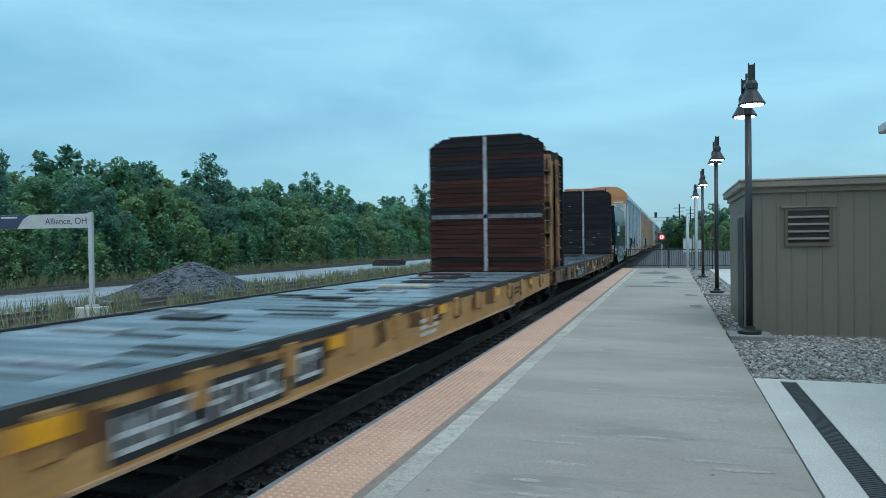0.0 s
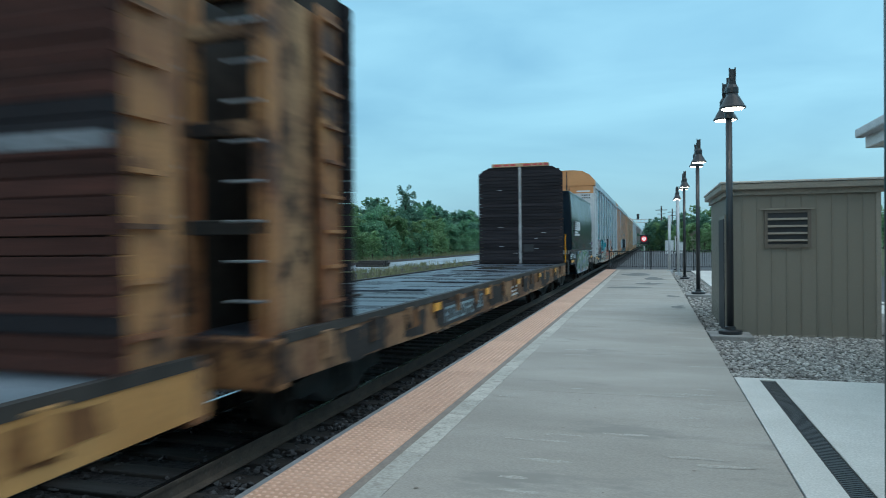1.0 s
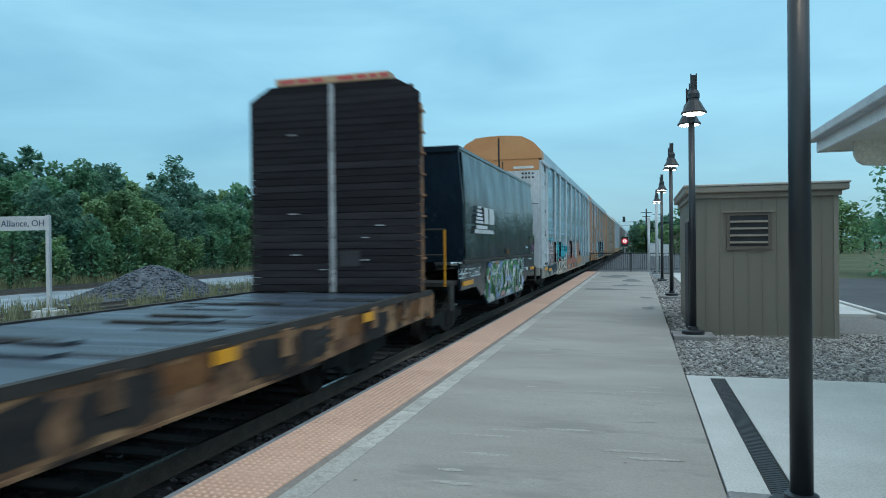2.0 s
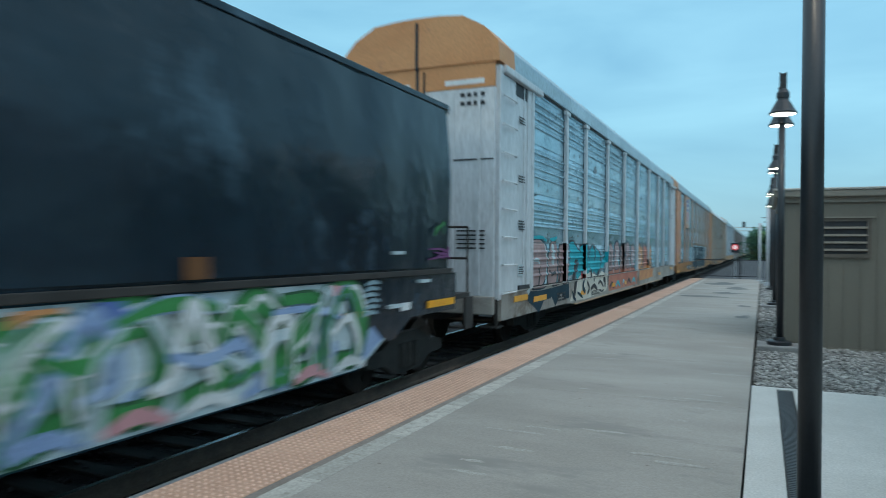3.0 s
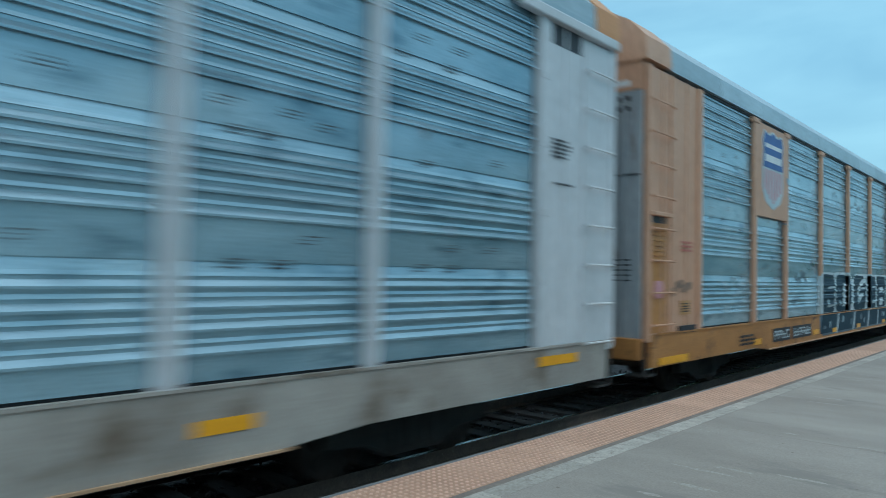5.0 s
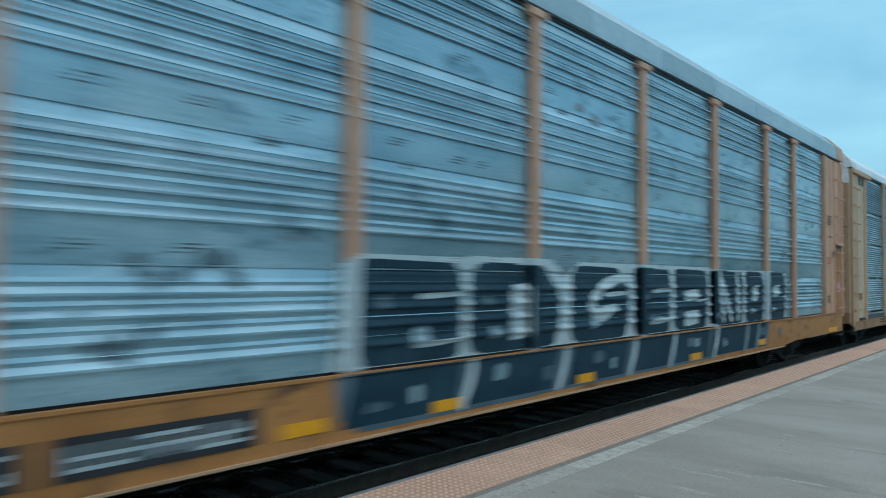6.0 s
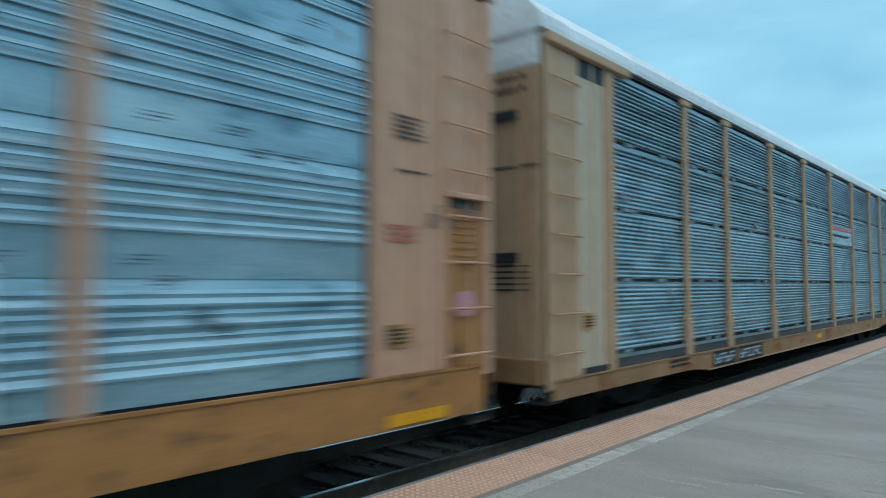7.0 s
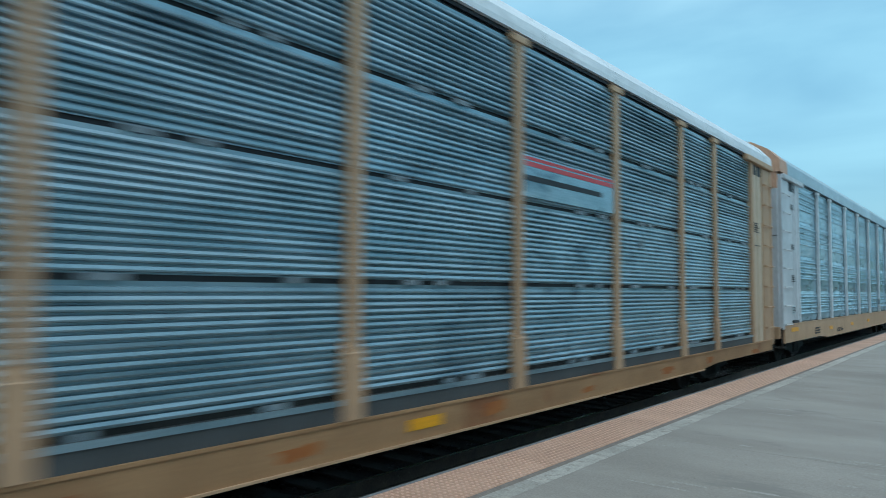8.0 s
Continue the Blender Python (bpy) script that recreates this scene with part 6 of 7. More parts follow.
                for yy in (lo - 0.02, hi + 0.01):
                    part("rung_bracket", box(B(), HALF - 0.01, HALF + 0.08, yy - 0.008, yy + 0.014, zq - 0.02, zq + 0.02), frame_m, e)
        if s > 0:
            rr = random.Random(seed)
            for yy in (0.42, 1.28, 24.82, 25.68):
                part("bay_rib", box(B(), HALF - 0.016, HALF + 0.004, yy - 0.02, yy + 0.02, zs, zt, 0.004), end_m, c)
            if not column:
                for y_r in (0.24 + f0, LEN - 0.80):
                    part("ladder_recess", box(B(), HALF - 0.02, HALF - 0.004, y_r, y_r + 0.56, zs + 0.02, 2.75), sill_m, c, "darker lower ladder panel")
                    for q in range(7):
                        part("recess_slat", box(B(), HALF - 0.006, HALF + 0.008, y_r + 0.06, y_r + 0.46, 2.05 + 0.075 * q, 2.07 + 0.075 * q), sill_m, c)
                    part("hood", box(B(), HALF - 0.01, HALF + 0.07, y_r - 0.04, y_r + 0.6, 2.72, 2.78, 0.01), end_m, c)
                    part("hood_slot", box(B(), HALF - 0.006, HALF + 0.002, y_r + 0.02, y_r + 0.5, 2.62, 2.72), M["ink"], c)
                    part("patch_paint", plate(B(), blob(y_r + 0.1, y_r + 0.44, 1.5, 1.78, rr, 0.15), HALF + 0.01, 0.004), M["brand_red"], c)
                for y_s, z_s in ((0.62, 1.5), (25.0, 2.35)):
                    for q in range(7):
                        yy, zz = y_s + 0.11 * q + rr.uniform(-0.03, 0.03), z_s + rr.uniform(0.0, 0.18)
                        part("faded_tag", plate(B(), blob(yy, yy + 0.2, zz, zz + 0.18, rr, 0.6, 14), HALF + 0.001 + 0.0006 * q, 0.002), M["smudge"], c, "faded dark spray smudge")
            for q in range(10):
                y_s, z_s = rr.uniform(2, 24), rr.uniform(1.2, 4.4)
                spray(c, blob(y_s, y_s + rr.uniform(0.1, 0.5), z_s, z_s + rr.uniform(0.06, 0.3), rr, 0.6, 18), M["grime"], 0.002, name="grime_patch") if not fine else part("grime_patch", plate(B(), blob(y_s, y_s + rr.uniform(0.1, 0.35), z_s, z_s + rr.uniform(0.06, 0.25), rr, 0.6, 18), HALF + 0.0, 0.003), M["grime"], c)
            for k, (yy, zz, n) in enumerate(((24.55, 3.42, 5), (24.6, 2.9, 1)) + (((0.98, 3.1, 3), (0.98, 2.26, 4), (0.98, 4.2, 3)) if frame_m is M["white_car"] else ())):
                bars(c, "stencil", yy, zz, 0.38, 0.028, n, M["ink"], HALF + 0.004, seed + k)
            if not column:
                for yy in (1.1, 24.45):
                    bars(c, "stencil", yy, 2.36, 0.38, 0.035, 3, M["faded_red"], HALF + 0.004, seed + 9)
            for yy in (1.08, 24.42) if not column else (0.98,):
                part("placard", box(B(), HALF - 0.006, HALF + 0.004, yy, yy + (0.34 if not column else 0.28), 1.24, 1.46), M["yellow"] if frame_m is not M["white_car"] else M["pale_spray"], c)
                bars(c, "stencil", yy + 0.03, 1.40, 0.28, 0.022, 4, M["ink"], HALF + 0.008, seed + 12)
            for yy, w, zz in reflect:
                part("reflector", box(B(), HALF + 0.022, HALF + 0.03, yy, yy + w, zz, zz + 0.11), M["amber"], c)
            if frame_m is M["white_car"]:
                marks(c, 6.95, zb + 0.09, 9, 0.10, 0.12, M["ink"], HALF + 0.034, seed + 20)
            else:
                marks(c, 5.55, zb + (0.16 if not fine else 0.06), 4, 0.2, 0.17, M["pale_spray"], HALF + 0.033, seed + 20, M["ink"])
                marks(c, 6.85, zb + (0.16 if not fine else 0.06), 6, 0.17, 0.17, M["pale_spray"], HALF + 0.033, seed + 22, M["ink"])
            if fine:
                for q in range(9):
                    yy = 3.0 + 2.5 * q + rr.uniform(0, 1.2)
                    part("rust_stain", plate(B(), blob(yy, yy + rr.uniform(0.3, 0.8), zb + 0.06, zb + rr.uniform(0.16, 0.24), rr, 0.5, 16), HALF + 0.0225, 0.002), M["rust_orange"], c, "orange rust stain")
                for a, b in zip(edges, edges[1:]):
                    for zz in (1.875, 2.885, 3.85, zp - 0.002):
                        for _ in range(2):
                            yy = rr.uniform(a + 0.25, b - 0.5)
                            part("seam_clip", box(B(), HALF - 0.06, HALF - 0.015, yy, yy + rr.uniform(0.10, 0.3), zz, zz + 0.05), M["grime"], c)
            bars(c, "stencil", 3.6, zb + 0.3, 0.8, 0.04, 3, M["ink"], HALF + 0.032, seed + 21)
            part("dark_slot", box(B(), HALF - 0.02, HALF + 0.028, 1.0, 1.62, zs - 0.02, zs + 0.09), M["ink"], c)
            if not fine and turning:
                bm = B()
                for a, b in zip(edges, edges[1:]):
                    for k in range(4):
                        for q in range(3):
                            y_s, z_s = a + 0.25 + (b - a - 0.6) * (q + rr.random() * 0.6) / 3, 0.87 + k + rr.choice((0.10, 0.16, 0.96))
                            for n in range(3):
                                y_q = y_s + 0.03 * n
                                box(bm, HALF - 0.052, HALF - 0.047, y_q, y_q + rr.uniform(0.08, 0.2), z_s + 0.03 * n, z_s + 0.011 + 0.03 * n) if 1.1 < z_s < zt - 0.15 else None
                tagged(part("slotting", bm, M["base_grey"], c), kind="stuff")
            # black strip painted in for the shade between sheets and roof
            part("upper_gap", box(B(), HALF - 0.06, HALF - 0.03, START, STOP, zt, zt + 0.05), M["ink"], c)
    # roof
    up = 0.0 if fine else 0.14
    rh = [(HALF + 0.02, zt + 0.05), (HALF + 0.02, zt + 0.12), (1.55, 5.16 + up), (1.28, 5.45 + up), (0.88, 5.73 + up * 0.6), (0.42, 5.79 + up * 0.5)]
    rp = [(-x, z) for x, z in rh] + [(0, 5.80 + up * 0.5)] + rh[::-1]
    nseg = 12
    step = (LEN - 1.2) / nseg
    me = mesh_of("roof_sheet", sweep(B(), rp, 0.0, step - 0.012), roof_m)
    for k in range(nseg):
        part("roof_sheet", me, None, c, at=pose(0, 0.6 + step * k, 0.0))
    for y, d in ((f0, 1), (LEN, -1)):
        part("roof_end", sweep(B(), [(x * 1.006, z + 0.012) for x, z in rp], min(y + 0.02 * d, y + (0.62 - (f0 if d > 0 else 0)) * d), max(y + 0.02 * d, y + (0.62 - (f0 if d > 0 else 0)) * d)), top_m, c, "painted roof end")
        end = part("end_door", box(B(), -HALF + 0.06, HALF - 0.06, min(y + 0.06 * d, y + 0.16 * d), max(y + 0.06 * d, y + 0.16 * d), 0.92, 4.55, 0.01), door_m, c, "flat steel end door")
        part("door_head", box(B(), -HALF + 0.06, HALF - 0.06, min(y + 0.05 * d, y + 0.16 * d), max(y + 0.05 * d, y + 0.16 * d), 4.55, 4.99, 0.01), top_m, end)
        f = y + 0.045 * d
        part("door_gap", box(B(), -0.03, 0.03, min(f, f + 0.02 * d), max(f, f + 0.02 * d), 0.95, 5.74), M["ink"], end)
        part("roof_gap", box(B(), -0.03, 0.03, min(y + 0.008 * d, y + 0.03 * d), max(y + 0.008 * d, y + 0.03 * d), 4.95, 5.79), M["ink"], end)
        part("lock_bar", rod(B(), (0.14, f, 0.95), (0.14, f, 4.9), 0.02, 0.02, 6), M["steel_dark"], end)
        for x, z in ((0.55, 4.62), (-0.9, 4.62)):
            bm = B()
            box(bm, x, x + 0.75, min(f, f + 0.01 * d), max(f, f + 0.01 * d), z, z + 0.09)
            part("writing_bar", bm, M["white"], end)
        bm = B()
        for q in range(2):
            for g in range(4):
                box(bm, 0.85 + 0.125 * g, 0.93 + 0.125 * g, min(f - 0.004 * d, f), max(f - 0.004 * d, f), 4.40 - 0.15 * q, 4.47 - 0.15 * q)
        for q in range(5):
            box(bm, 0.8, 1.33, min(f - 0.004 * d, f), max(f - 0.004 * d, f), 1.75 + 0.075 * q, 1.775 + 0.075 * q)
        tagged(part("stencil", bm, M["ink"], end), kind="stuff")
        part("door_seam", box(B(), -HALF + 0.08, HALF - 0.08, min(f - 0.002 * d, f + 0.02 * d), max(f - 0.002 * d, f + 0.02 * d), 3.30, 3.318), M["ink"], end)
        for zz in (2.1, 3.9) if fine else ():
            part("door_handle", box(B(), 0.5, 1.2, min(f - 0.03 * d, f), max(f - 0.03 * d, f), zz, zz + 0.13, 0.01), M["ink"], end)
        for xx in (-1.2, -0.7, 0.7, 1.2):
            part("door_rib", box(B(), xx - 0.03, xx + 0.03, min(f - 0.01 * d, f + 0.02 * d), max(f - 0.01 * d, f + 0.02 * d), 0.95, 4.5), door_m, end)
        part("end_sill", box(B(), -HALF + 0.05, HALF - 0.05, min(y, y + 0.3 * d), max(y, y + 0.3 * d), 0.62, 0.93, 0.015), sill_m, c)
        part("brake_housing", box(B(), -0.75, -0.35, min(y - 0.14 * d, y + 0.05 * d), max(y - 0.14 * d, y + 0.05 * d), 1.2, 1.75, 0.03), M["steel_dark"], c)
        coupler(c, y, -d)
        part("corner_step", box(B(), HALF - 0.3, HALF, min(y + 0.1 * d, y + 0.45 * d), max(y + 0.1 * d, y + 0.45 * d), 0.38, 0.41), M["steel_dark"], c)
        part("step_hanger", box(B(), HALF - 0.04, HALF, min(y + 0.1 * d, y + 0.14 * d), max(y + 0.1 * d, y + 0.14 * d), 0.38, 0.9), M["steel_dark"], c)
    part("floor", box(B(), -HALF + 0.06, HALF - 0.06, 0.3, LEN - 0.3, 0.86, 0.94), M["steel_dark"], c)
    part("centre_sill", box(B(), -0.35, 0.35, 0.2, LEN - 0.2, 0.45, 0.86), M["steel_dark"], c)
    part("air_tank", rod(B(), (0.55, 9.0, 0.55), (0.55, 10.6, 0.55), 0.2, 0.2, 14), M["steel_dark"], c)
    part("brake_rod", rod(B(), (0.9, 5.0, 0.34), (0.9, LEN - 5.0, 0.34), 0.025, 0.025, 6), M["steel_dark"], c)
    for q in range(7):
        part("cross_bearer", box(B(), -HALF + 0.06, HALF - 0.08, 5.4 + 2.55 * q - 0.09, 5.4 + 2.55 * q + 0.09, zb + 0.02, 0.86), M["steel_dark"], c)
    # unseen black sheets added across the inside near each end
    for yy in (1.6, LEN - 1.6):
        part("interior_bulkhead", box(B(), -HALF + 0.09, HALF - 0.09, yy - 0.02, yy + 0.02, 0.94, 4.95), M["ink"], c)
    bogie(c, 3.3, turning)
    bogie(c, LEN - 3.3, turning)
    return c


def shield(car, y, z):
    """A shield of faded blue and pink stripes, as plain shapes."""
    x = HALF + 0.045
    bg = part("shield_board", box(B(), HALF - 0.02, HALF + 0.036, POSTS[0] - 0.08, POSTS[1] + 0.08, 3.05, 4.88, 0.006), M["tan"], car, "tan board with a faded shield")
    o = [(-0.60, 0.50), (-0.50, 0.68), (-0.24, 0.62), (0.0, 0.70), (0.24, 0.62), (0.50, 0.68), (0.60, 0.50), (0.56, 0.28), (0.60, 0.0), (0.60, -0.42), (0.42, -0.66), (0.0, -0.80), (-0.42, -0.66), (-0.60, -0.42), (-0.60, 0.0), (-0.56, 0.28)]
    base = part("shield", plate(B(), [(y + a * 1.08, z + b * 1.06) for a, b in o], x, 0.006), M["pale_spray"], bg)
    part("shield_top", plate(B(), [(y + a, z + b) for a, b in o[:9]] + [(y + 0.58, z - 0.02), (y - 0.58, z - 0.02)] + [(y + o[14][0], z + o[14][1]), (y + o[15][0], z + o[15][1])], x + 0.005, 0.004), M["brand_blue"], base)
    part("shield_bar", box(B(), x + 0.005, x + 0.009, y - 0.5, y + 0.5, z + 0.38, z + 0.46), M["white"], base)
    part("shield_bar", box(B(), x + 0.005, x + 0.009, y - 0.5, y + 0.5, z + 0.10, z + 0.24), M["white"], base)
    for k in range(7):
        a = -0.54 + 0.166 * k
        lo = -0.42 - 0.30 * (1 - abs(a + 0.04) / 0.6)
        part("shield_stripe", plate(B(), [(y + a, z - 0.06), (y + a + 0.088, z - 0.06), (y + a + 0.088, z + lo), (y + a, z + lo)], x + 0.006, 0.004), M["brand_red"], base)


def decorate(a, b, cc):
    r = random.Random(31)
    T, K, C, P, S, W, O, Q = (M[n] for n in ("teal", "ink", "cream", "pink", "slate", "pale_spray", "orange_top", "rose"))
    # first autorack: three dusty pink letters over a slate swash
    spray(a, [(1.5, 0.95), (2.2, 0.9), (4.65, 0.95), (4.7, 0.62), (4.25, 0.62), (3.95, 0.78), (3.5, 0.5), (3.2, 0.72), (2.6, 0.68), (2.25, 0.45), (1.95, 0.6), (1.5, 0.75)], S, 0.003, "slate swash under the lettering")
    stroke(a, [(1.62, 1.9), (1.78, 1.5), (1.64, 1.1), (1.52, 0.9)], 0.2, W, 0.004)
    for n, o in enumerate(([(1.8, 1.93), (2.5, 1.95), (2.95, 1.85), (3.05, 1.5), (2.9, 1.1), (2.6, 0.95), (1.7, 0.97), (1.95, 1.2), (1.76, 1.5)], [(3.12, 1.6), (3.4, 1.95), (3.78, 1.9), (3.86, 1.5), (3.8, 0.98), (3.1, 0.97)], [(3.96, 1.85), (4.6, 1.87), (4.82, 1.6), (4.75, 1.2), (4.62, 0.98), (3.95, 0.97)])):
        cy, cz = sum(p[0] for p in o) / len(o), sum(p[1] for p in o) / len(o)
        spray(a, round_off([(cy + (p - cy) * 1.07, cz + (q - cz) * 1.07) for p, q in o]), (S, K, K)[n], 0.005, name="letter_edge")
        spray(a, round_off(o), P, 0.007, "dusty pink sprayed letter", "sprayed_letter")
    for pts, w, m in (([(1.8, 1.98), (2.6, 2.0), (2.98, 1.93)], 0.07, T), ([(3.25, 1.98), (3.55, 1.96), (3.82, 2.02)], 0.08, T), ([(2.84, 1.86), (3.03, 1.5), (2.93, 1.12)], 0.06, W), ([(2.0, 1.52), (2.3, 1.54), (2.52, 1.45)], 0.07, W), ([(2.45, 1.4), (2.5, 1.2), (2.45, 1.0)], 0.09, K), ([(3.45, 1.86), (3.5, 1.6), (3.46, 1.42)], 0.24, W), ([(3.2, 1.3), (3.45, 1.2), (3.7, 1.26)], 0.08, K), ([(3.98, 1.87), (4.3, 1.9), (4.6, 1.86), (4.8, 1.6)], 0.05, W), ([(4.34, 1.72), (4.4, 1.6), (4.36, 1.42)], 0.17, W), ([(4.05, 1.5), (4.1, 1.2), (4.02, 1.0)], 0.08, K), ([(4.5, 1.2), (4.62, 1.08), (4.4, 1.02)], 0.1, S)):
        stroke(a, pts, w, m, 0.009)
    # teal letters running down into cream
    spray(a, [(4.72, 0.5), (5.4, 0.52), (6.2, 0.48), (7.5, 0.5), (8.9, 0.56), (9.1, 0.75), (9.02, 1.08), (8.6, 1.12), (8.0, 1.02), (7.2, 1.14), (6.4, 1.14), (5.6, 1.02), (5.2, 0.9)], C, 0.003, "cream lower half of the lettering")
    for o in ([(4.93, 1.92), (5.3, 1.94), (5.75, 1.74), (6.08, 1.62), (6.0, 1.42), (5.55, 1.45), (5.35, 1.15), (4.86, 1.12), (4.95, 1.5)], [(6.0, 1.82), (6.3, 1.87), (6.64, 1.86), (6.55, 1.6), (6.38, 1.3), (6.15, 1.15), (5.75, 1.0), (5.58, 1.1), (5.85, 1.45)], [(6.52, 1.8), (6.86, 1.87), (7.02, 1.7), (7.07, 1.3), (6.95, 1.12), (6.5, 1.10), (6.4, 1.3)], [(7.1, 1.75), (7.45, 1.87), (7.9, 1.73), (8.32, 1.62), (8.36, 1.4), (8.2, 1.18), (7.9, 1.08), (7.6, 1.16), (7.3, 1.10), (7.08, 1.3)]):
        cy, cz = sum(p[0] for p in o) / len(o), sum(p[1] for p in o) / len(o)
        spray(a, [(cy + (p - cy) * 1.08 + 0.03, cz + (q - cz) * 1.07 + 0.02) for p, q in o], K, 0.005, name="letter_edge")
        spray(a, o, T, 0.007, "teal sprayed letter edged in black", "sprayed_letter")
    spray(a, [(5.45, 1.5), (5.76, 1.5), (5.5, 1.1), (5.26, 0.62), (5.0, 0.58), (5.2, 1.0)], K, 0.009)
    for pts, w, m in (([(8.15, 1.33), (8.7, 1.34), (9.0, 1.5), (9.22, 1.84)], 0.22, T), ([(9.3, 1.84), (9.12, 1.45), (9.18, 1.1), (9.12, 0.7)], 0.13, K), ([(6.72, 1.87), (6.86, 1.74), (6.78, 1.48)], 0.14, K), ([(7.42, 1.87), (7.68, 1.7), (7.6, 1.45)], 0.13, K), ([(7.22, 1.2), (7.32, 0.9)], 0.16, K), ([(8.3, 1.66), (8.45, 1.5), (8.28, 1.2), (8.02, 0.98)], 0.12, K), ([(6.5, 0.92), (6.75, 0.74), (6.5, 0.6)], 0.1, K), ([(6.15, 0.98), (6.05, 0.8), (6.3, 0.66)], 0.16, S), ([(6.9, 0.7), (7.3, 0.78), (7.7, 0.66)], 0.12, K), ([(7.8, 0.8), (8.1, 0.86), (8.5, 0.7)], 0.09, K), ([(8.5, 0.92), (8.72, 0.86), (8.72, 0.68)], 0.17, K), ([(5.45, 0.7), (5.75, 0.62), (6.0, 0.55)], 0.08, S), ([(4.95, 0.75), (5.1, 0.6), (5.3, 0.52)], 0.09, S), ([(8.0, 0.62), (8.3, 0.58), (8.6, 0.6)], 0.06, K), ([(6.12, 1.16), (6.24, 1.08), (6.2, 0.99)], 0.11, M["red"]), ([(8.4, 1.02), (8.7, 1.06), (8.98, 0.95)], 0.09, C)):
        stroke(a, pts, w, m, 0.011)
    # faded pink arches over brick red
    spray(a, [(9.28, 0.52), (14.35, 0.52), (14.4, 0.95), (13.9, 1.25), (13.2, 1.15), (12.4, 1.32), (11.6, 1.2), (10.8, 1.34), (10.0, 1.2), (9.35, 1.4)], Q, 0.003, "brick red lower half of the lettering")
    for n in range(5):
        y = 9.45 + 0.98 * n
        h = 1.98 + 0.07 * (n % 2)
        spray(a, round_off([(y - 0.03, 1.1), (y, h - 0.15), (y + 0.4, h + 0.03), (y + 0.8, h - 0.12), (y + 0.88, 1.1)]), (K, S)[n % 2], 0.005, name="letter_edge")
        spray(a, round_off([(y + 0.03, 1.12), (y + 0.06, h - 0.18), (y + 0.4, h - 0.03), (y + 0.74, h - 0.17), (y + 0.8, 1.12)]), P, 0.007, "faded pink sprayed letter", "sprayed_letter")
        stroke(a, [(y + 0.34, h - 0.3), (y + 0.45, 1.5), (y + 0.3 + 0.1 * (n % 3), 1.25)], 0.12, (K, W, S)[n % 3], 0.009)
        stroke(a, [(y + 0.55, 1.45), (y + 0.75, 1.3), (y + 0.9, 1.02)], 0.08, (W, T, K)[n % 3], 0.011)
        stroke(a, [(y - 0.05, 0.62), (y + 0.3, 0.74), (y + 0.62, 0.58)], 0.12, (K, T, M["galv"])[n % 3], 0.008)
    spray(a, [(14.9, 0.6), (18.3, 0.62), (18.42, 1.12), (17.9, 1.05), (17.0, 1.16), (16.0, 1.04), (14.95, 1.14)], O, 0.003, "orange lower half of the lettering")
    for n in range(3):
        y = 14.98 + 1.12 * n
        spray(a, [(y - 0.03, 1.08), (y + 0.05, 1.9), (y + 0.3, 2.06), (y + 0.62, 1.84), (y + 0.98, 2.02), (y + 1.04, 1.1)], K, 0.005, name="letter_edge")
        spray(a, [(y + 0.04, 1.08), (y + 0.1, 1.84), (y + 0.3, 1.97), (y + 0.62, 1.76), (y + 0.92, 1.93), (y + 0.97, 1.1)], (O, Q, O)[n], 0.007, "orange sprayed letter", "sprayed_letter")
        stroke(a, [(y + 0.3, 1.7), (y + 0.42, 1.4), (y + 0.3, 1.15)], 0.11, (W, S, K)[n], 0.009)
        stroke(a, [(y + 0.1, 0.68), (y + 0.4, 0.8), (y + 0.7, 1.0)], 0.08, Q, 0.009)
    # second autorack: slate letters on a pale ground
    spray(b, [(8.9, 0.98), (9.0, 1.94), (9.2, 2.02), (12.2, 2.04), (12.55, 1.86), (12.9, 2.03), (21.25, 1.98), (21.3, 1.02), (8.95, 1.0)], W, 0.003, "pale ground of the slate lettering", "sprayed_ground")
    spray(b, [(8.95, 0.6), (8.9, 0.982), (20.0, 0.982), (19.8, 0.5), (9.2, 0.48)], M["smoke"], 0.003, "slate wash over the sill", "sprayed_ground")
    bodies = (((9.14, 10.58), ((0.56, 1.02, 0.60, 0.68), (0.54, 1.02, 0.14, 0.22)), 0.10), ((10.70, 12.40), ((0.42, 0.62, 0.12, 0.76),), 0.34), ((12.64, 14.15), ((0.5, 0.78, 0.36, 0.48),), 0.30), ((14.30, 15.50), ((0.5, 1.02, 0.60, 0.69), (0.45, 1.02, 0.14, 0.24)), 0.06), ((15.64, 16.94), ((0.30, 0.72, 0.46, 0.66), (0.30, 0.72, 0.06, 0.32), (0.68, 1.02, 0.44, 0.50)), 0.08), ((17.04, 18.66), (), 0.10), ((18.78, 19.8), ((0.36, 0.68, 0.40, 0.72),), 0.14), ((19.95, 21.2), ((0.34, 0.66, 0.46, 0.72),), 0.12))
    for k, ((y0, y1), holes, c) in enumerate(bodies):
        w = y1 - y0
        z0 = 0.5 if k < 7 else 1.02
        spray(b, round_off([(y0, 1.02), (y0 + 0.02, 1.95 - c * 0.4), (y0 + c * 0.5, 1.98), (y1 - c, 1.97), (y1, 1.95 - c), (y1 - 0.01, 1.3), (y1 - c * 0.3, 1.02)], 3, 0.14), S, 0.005, "slate sprayed letter", "sprayed_letter")
        spray(b, [(y0 - 0.02, 0.98), (y1 - c * 0.3, 0.98), (y1 - 0.12 - c * 0.4, z0 + 0.03), (y0 - 0.16, z0 + 0.03)], S, 0.004, name="letter_foot") if k < 7 else None
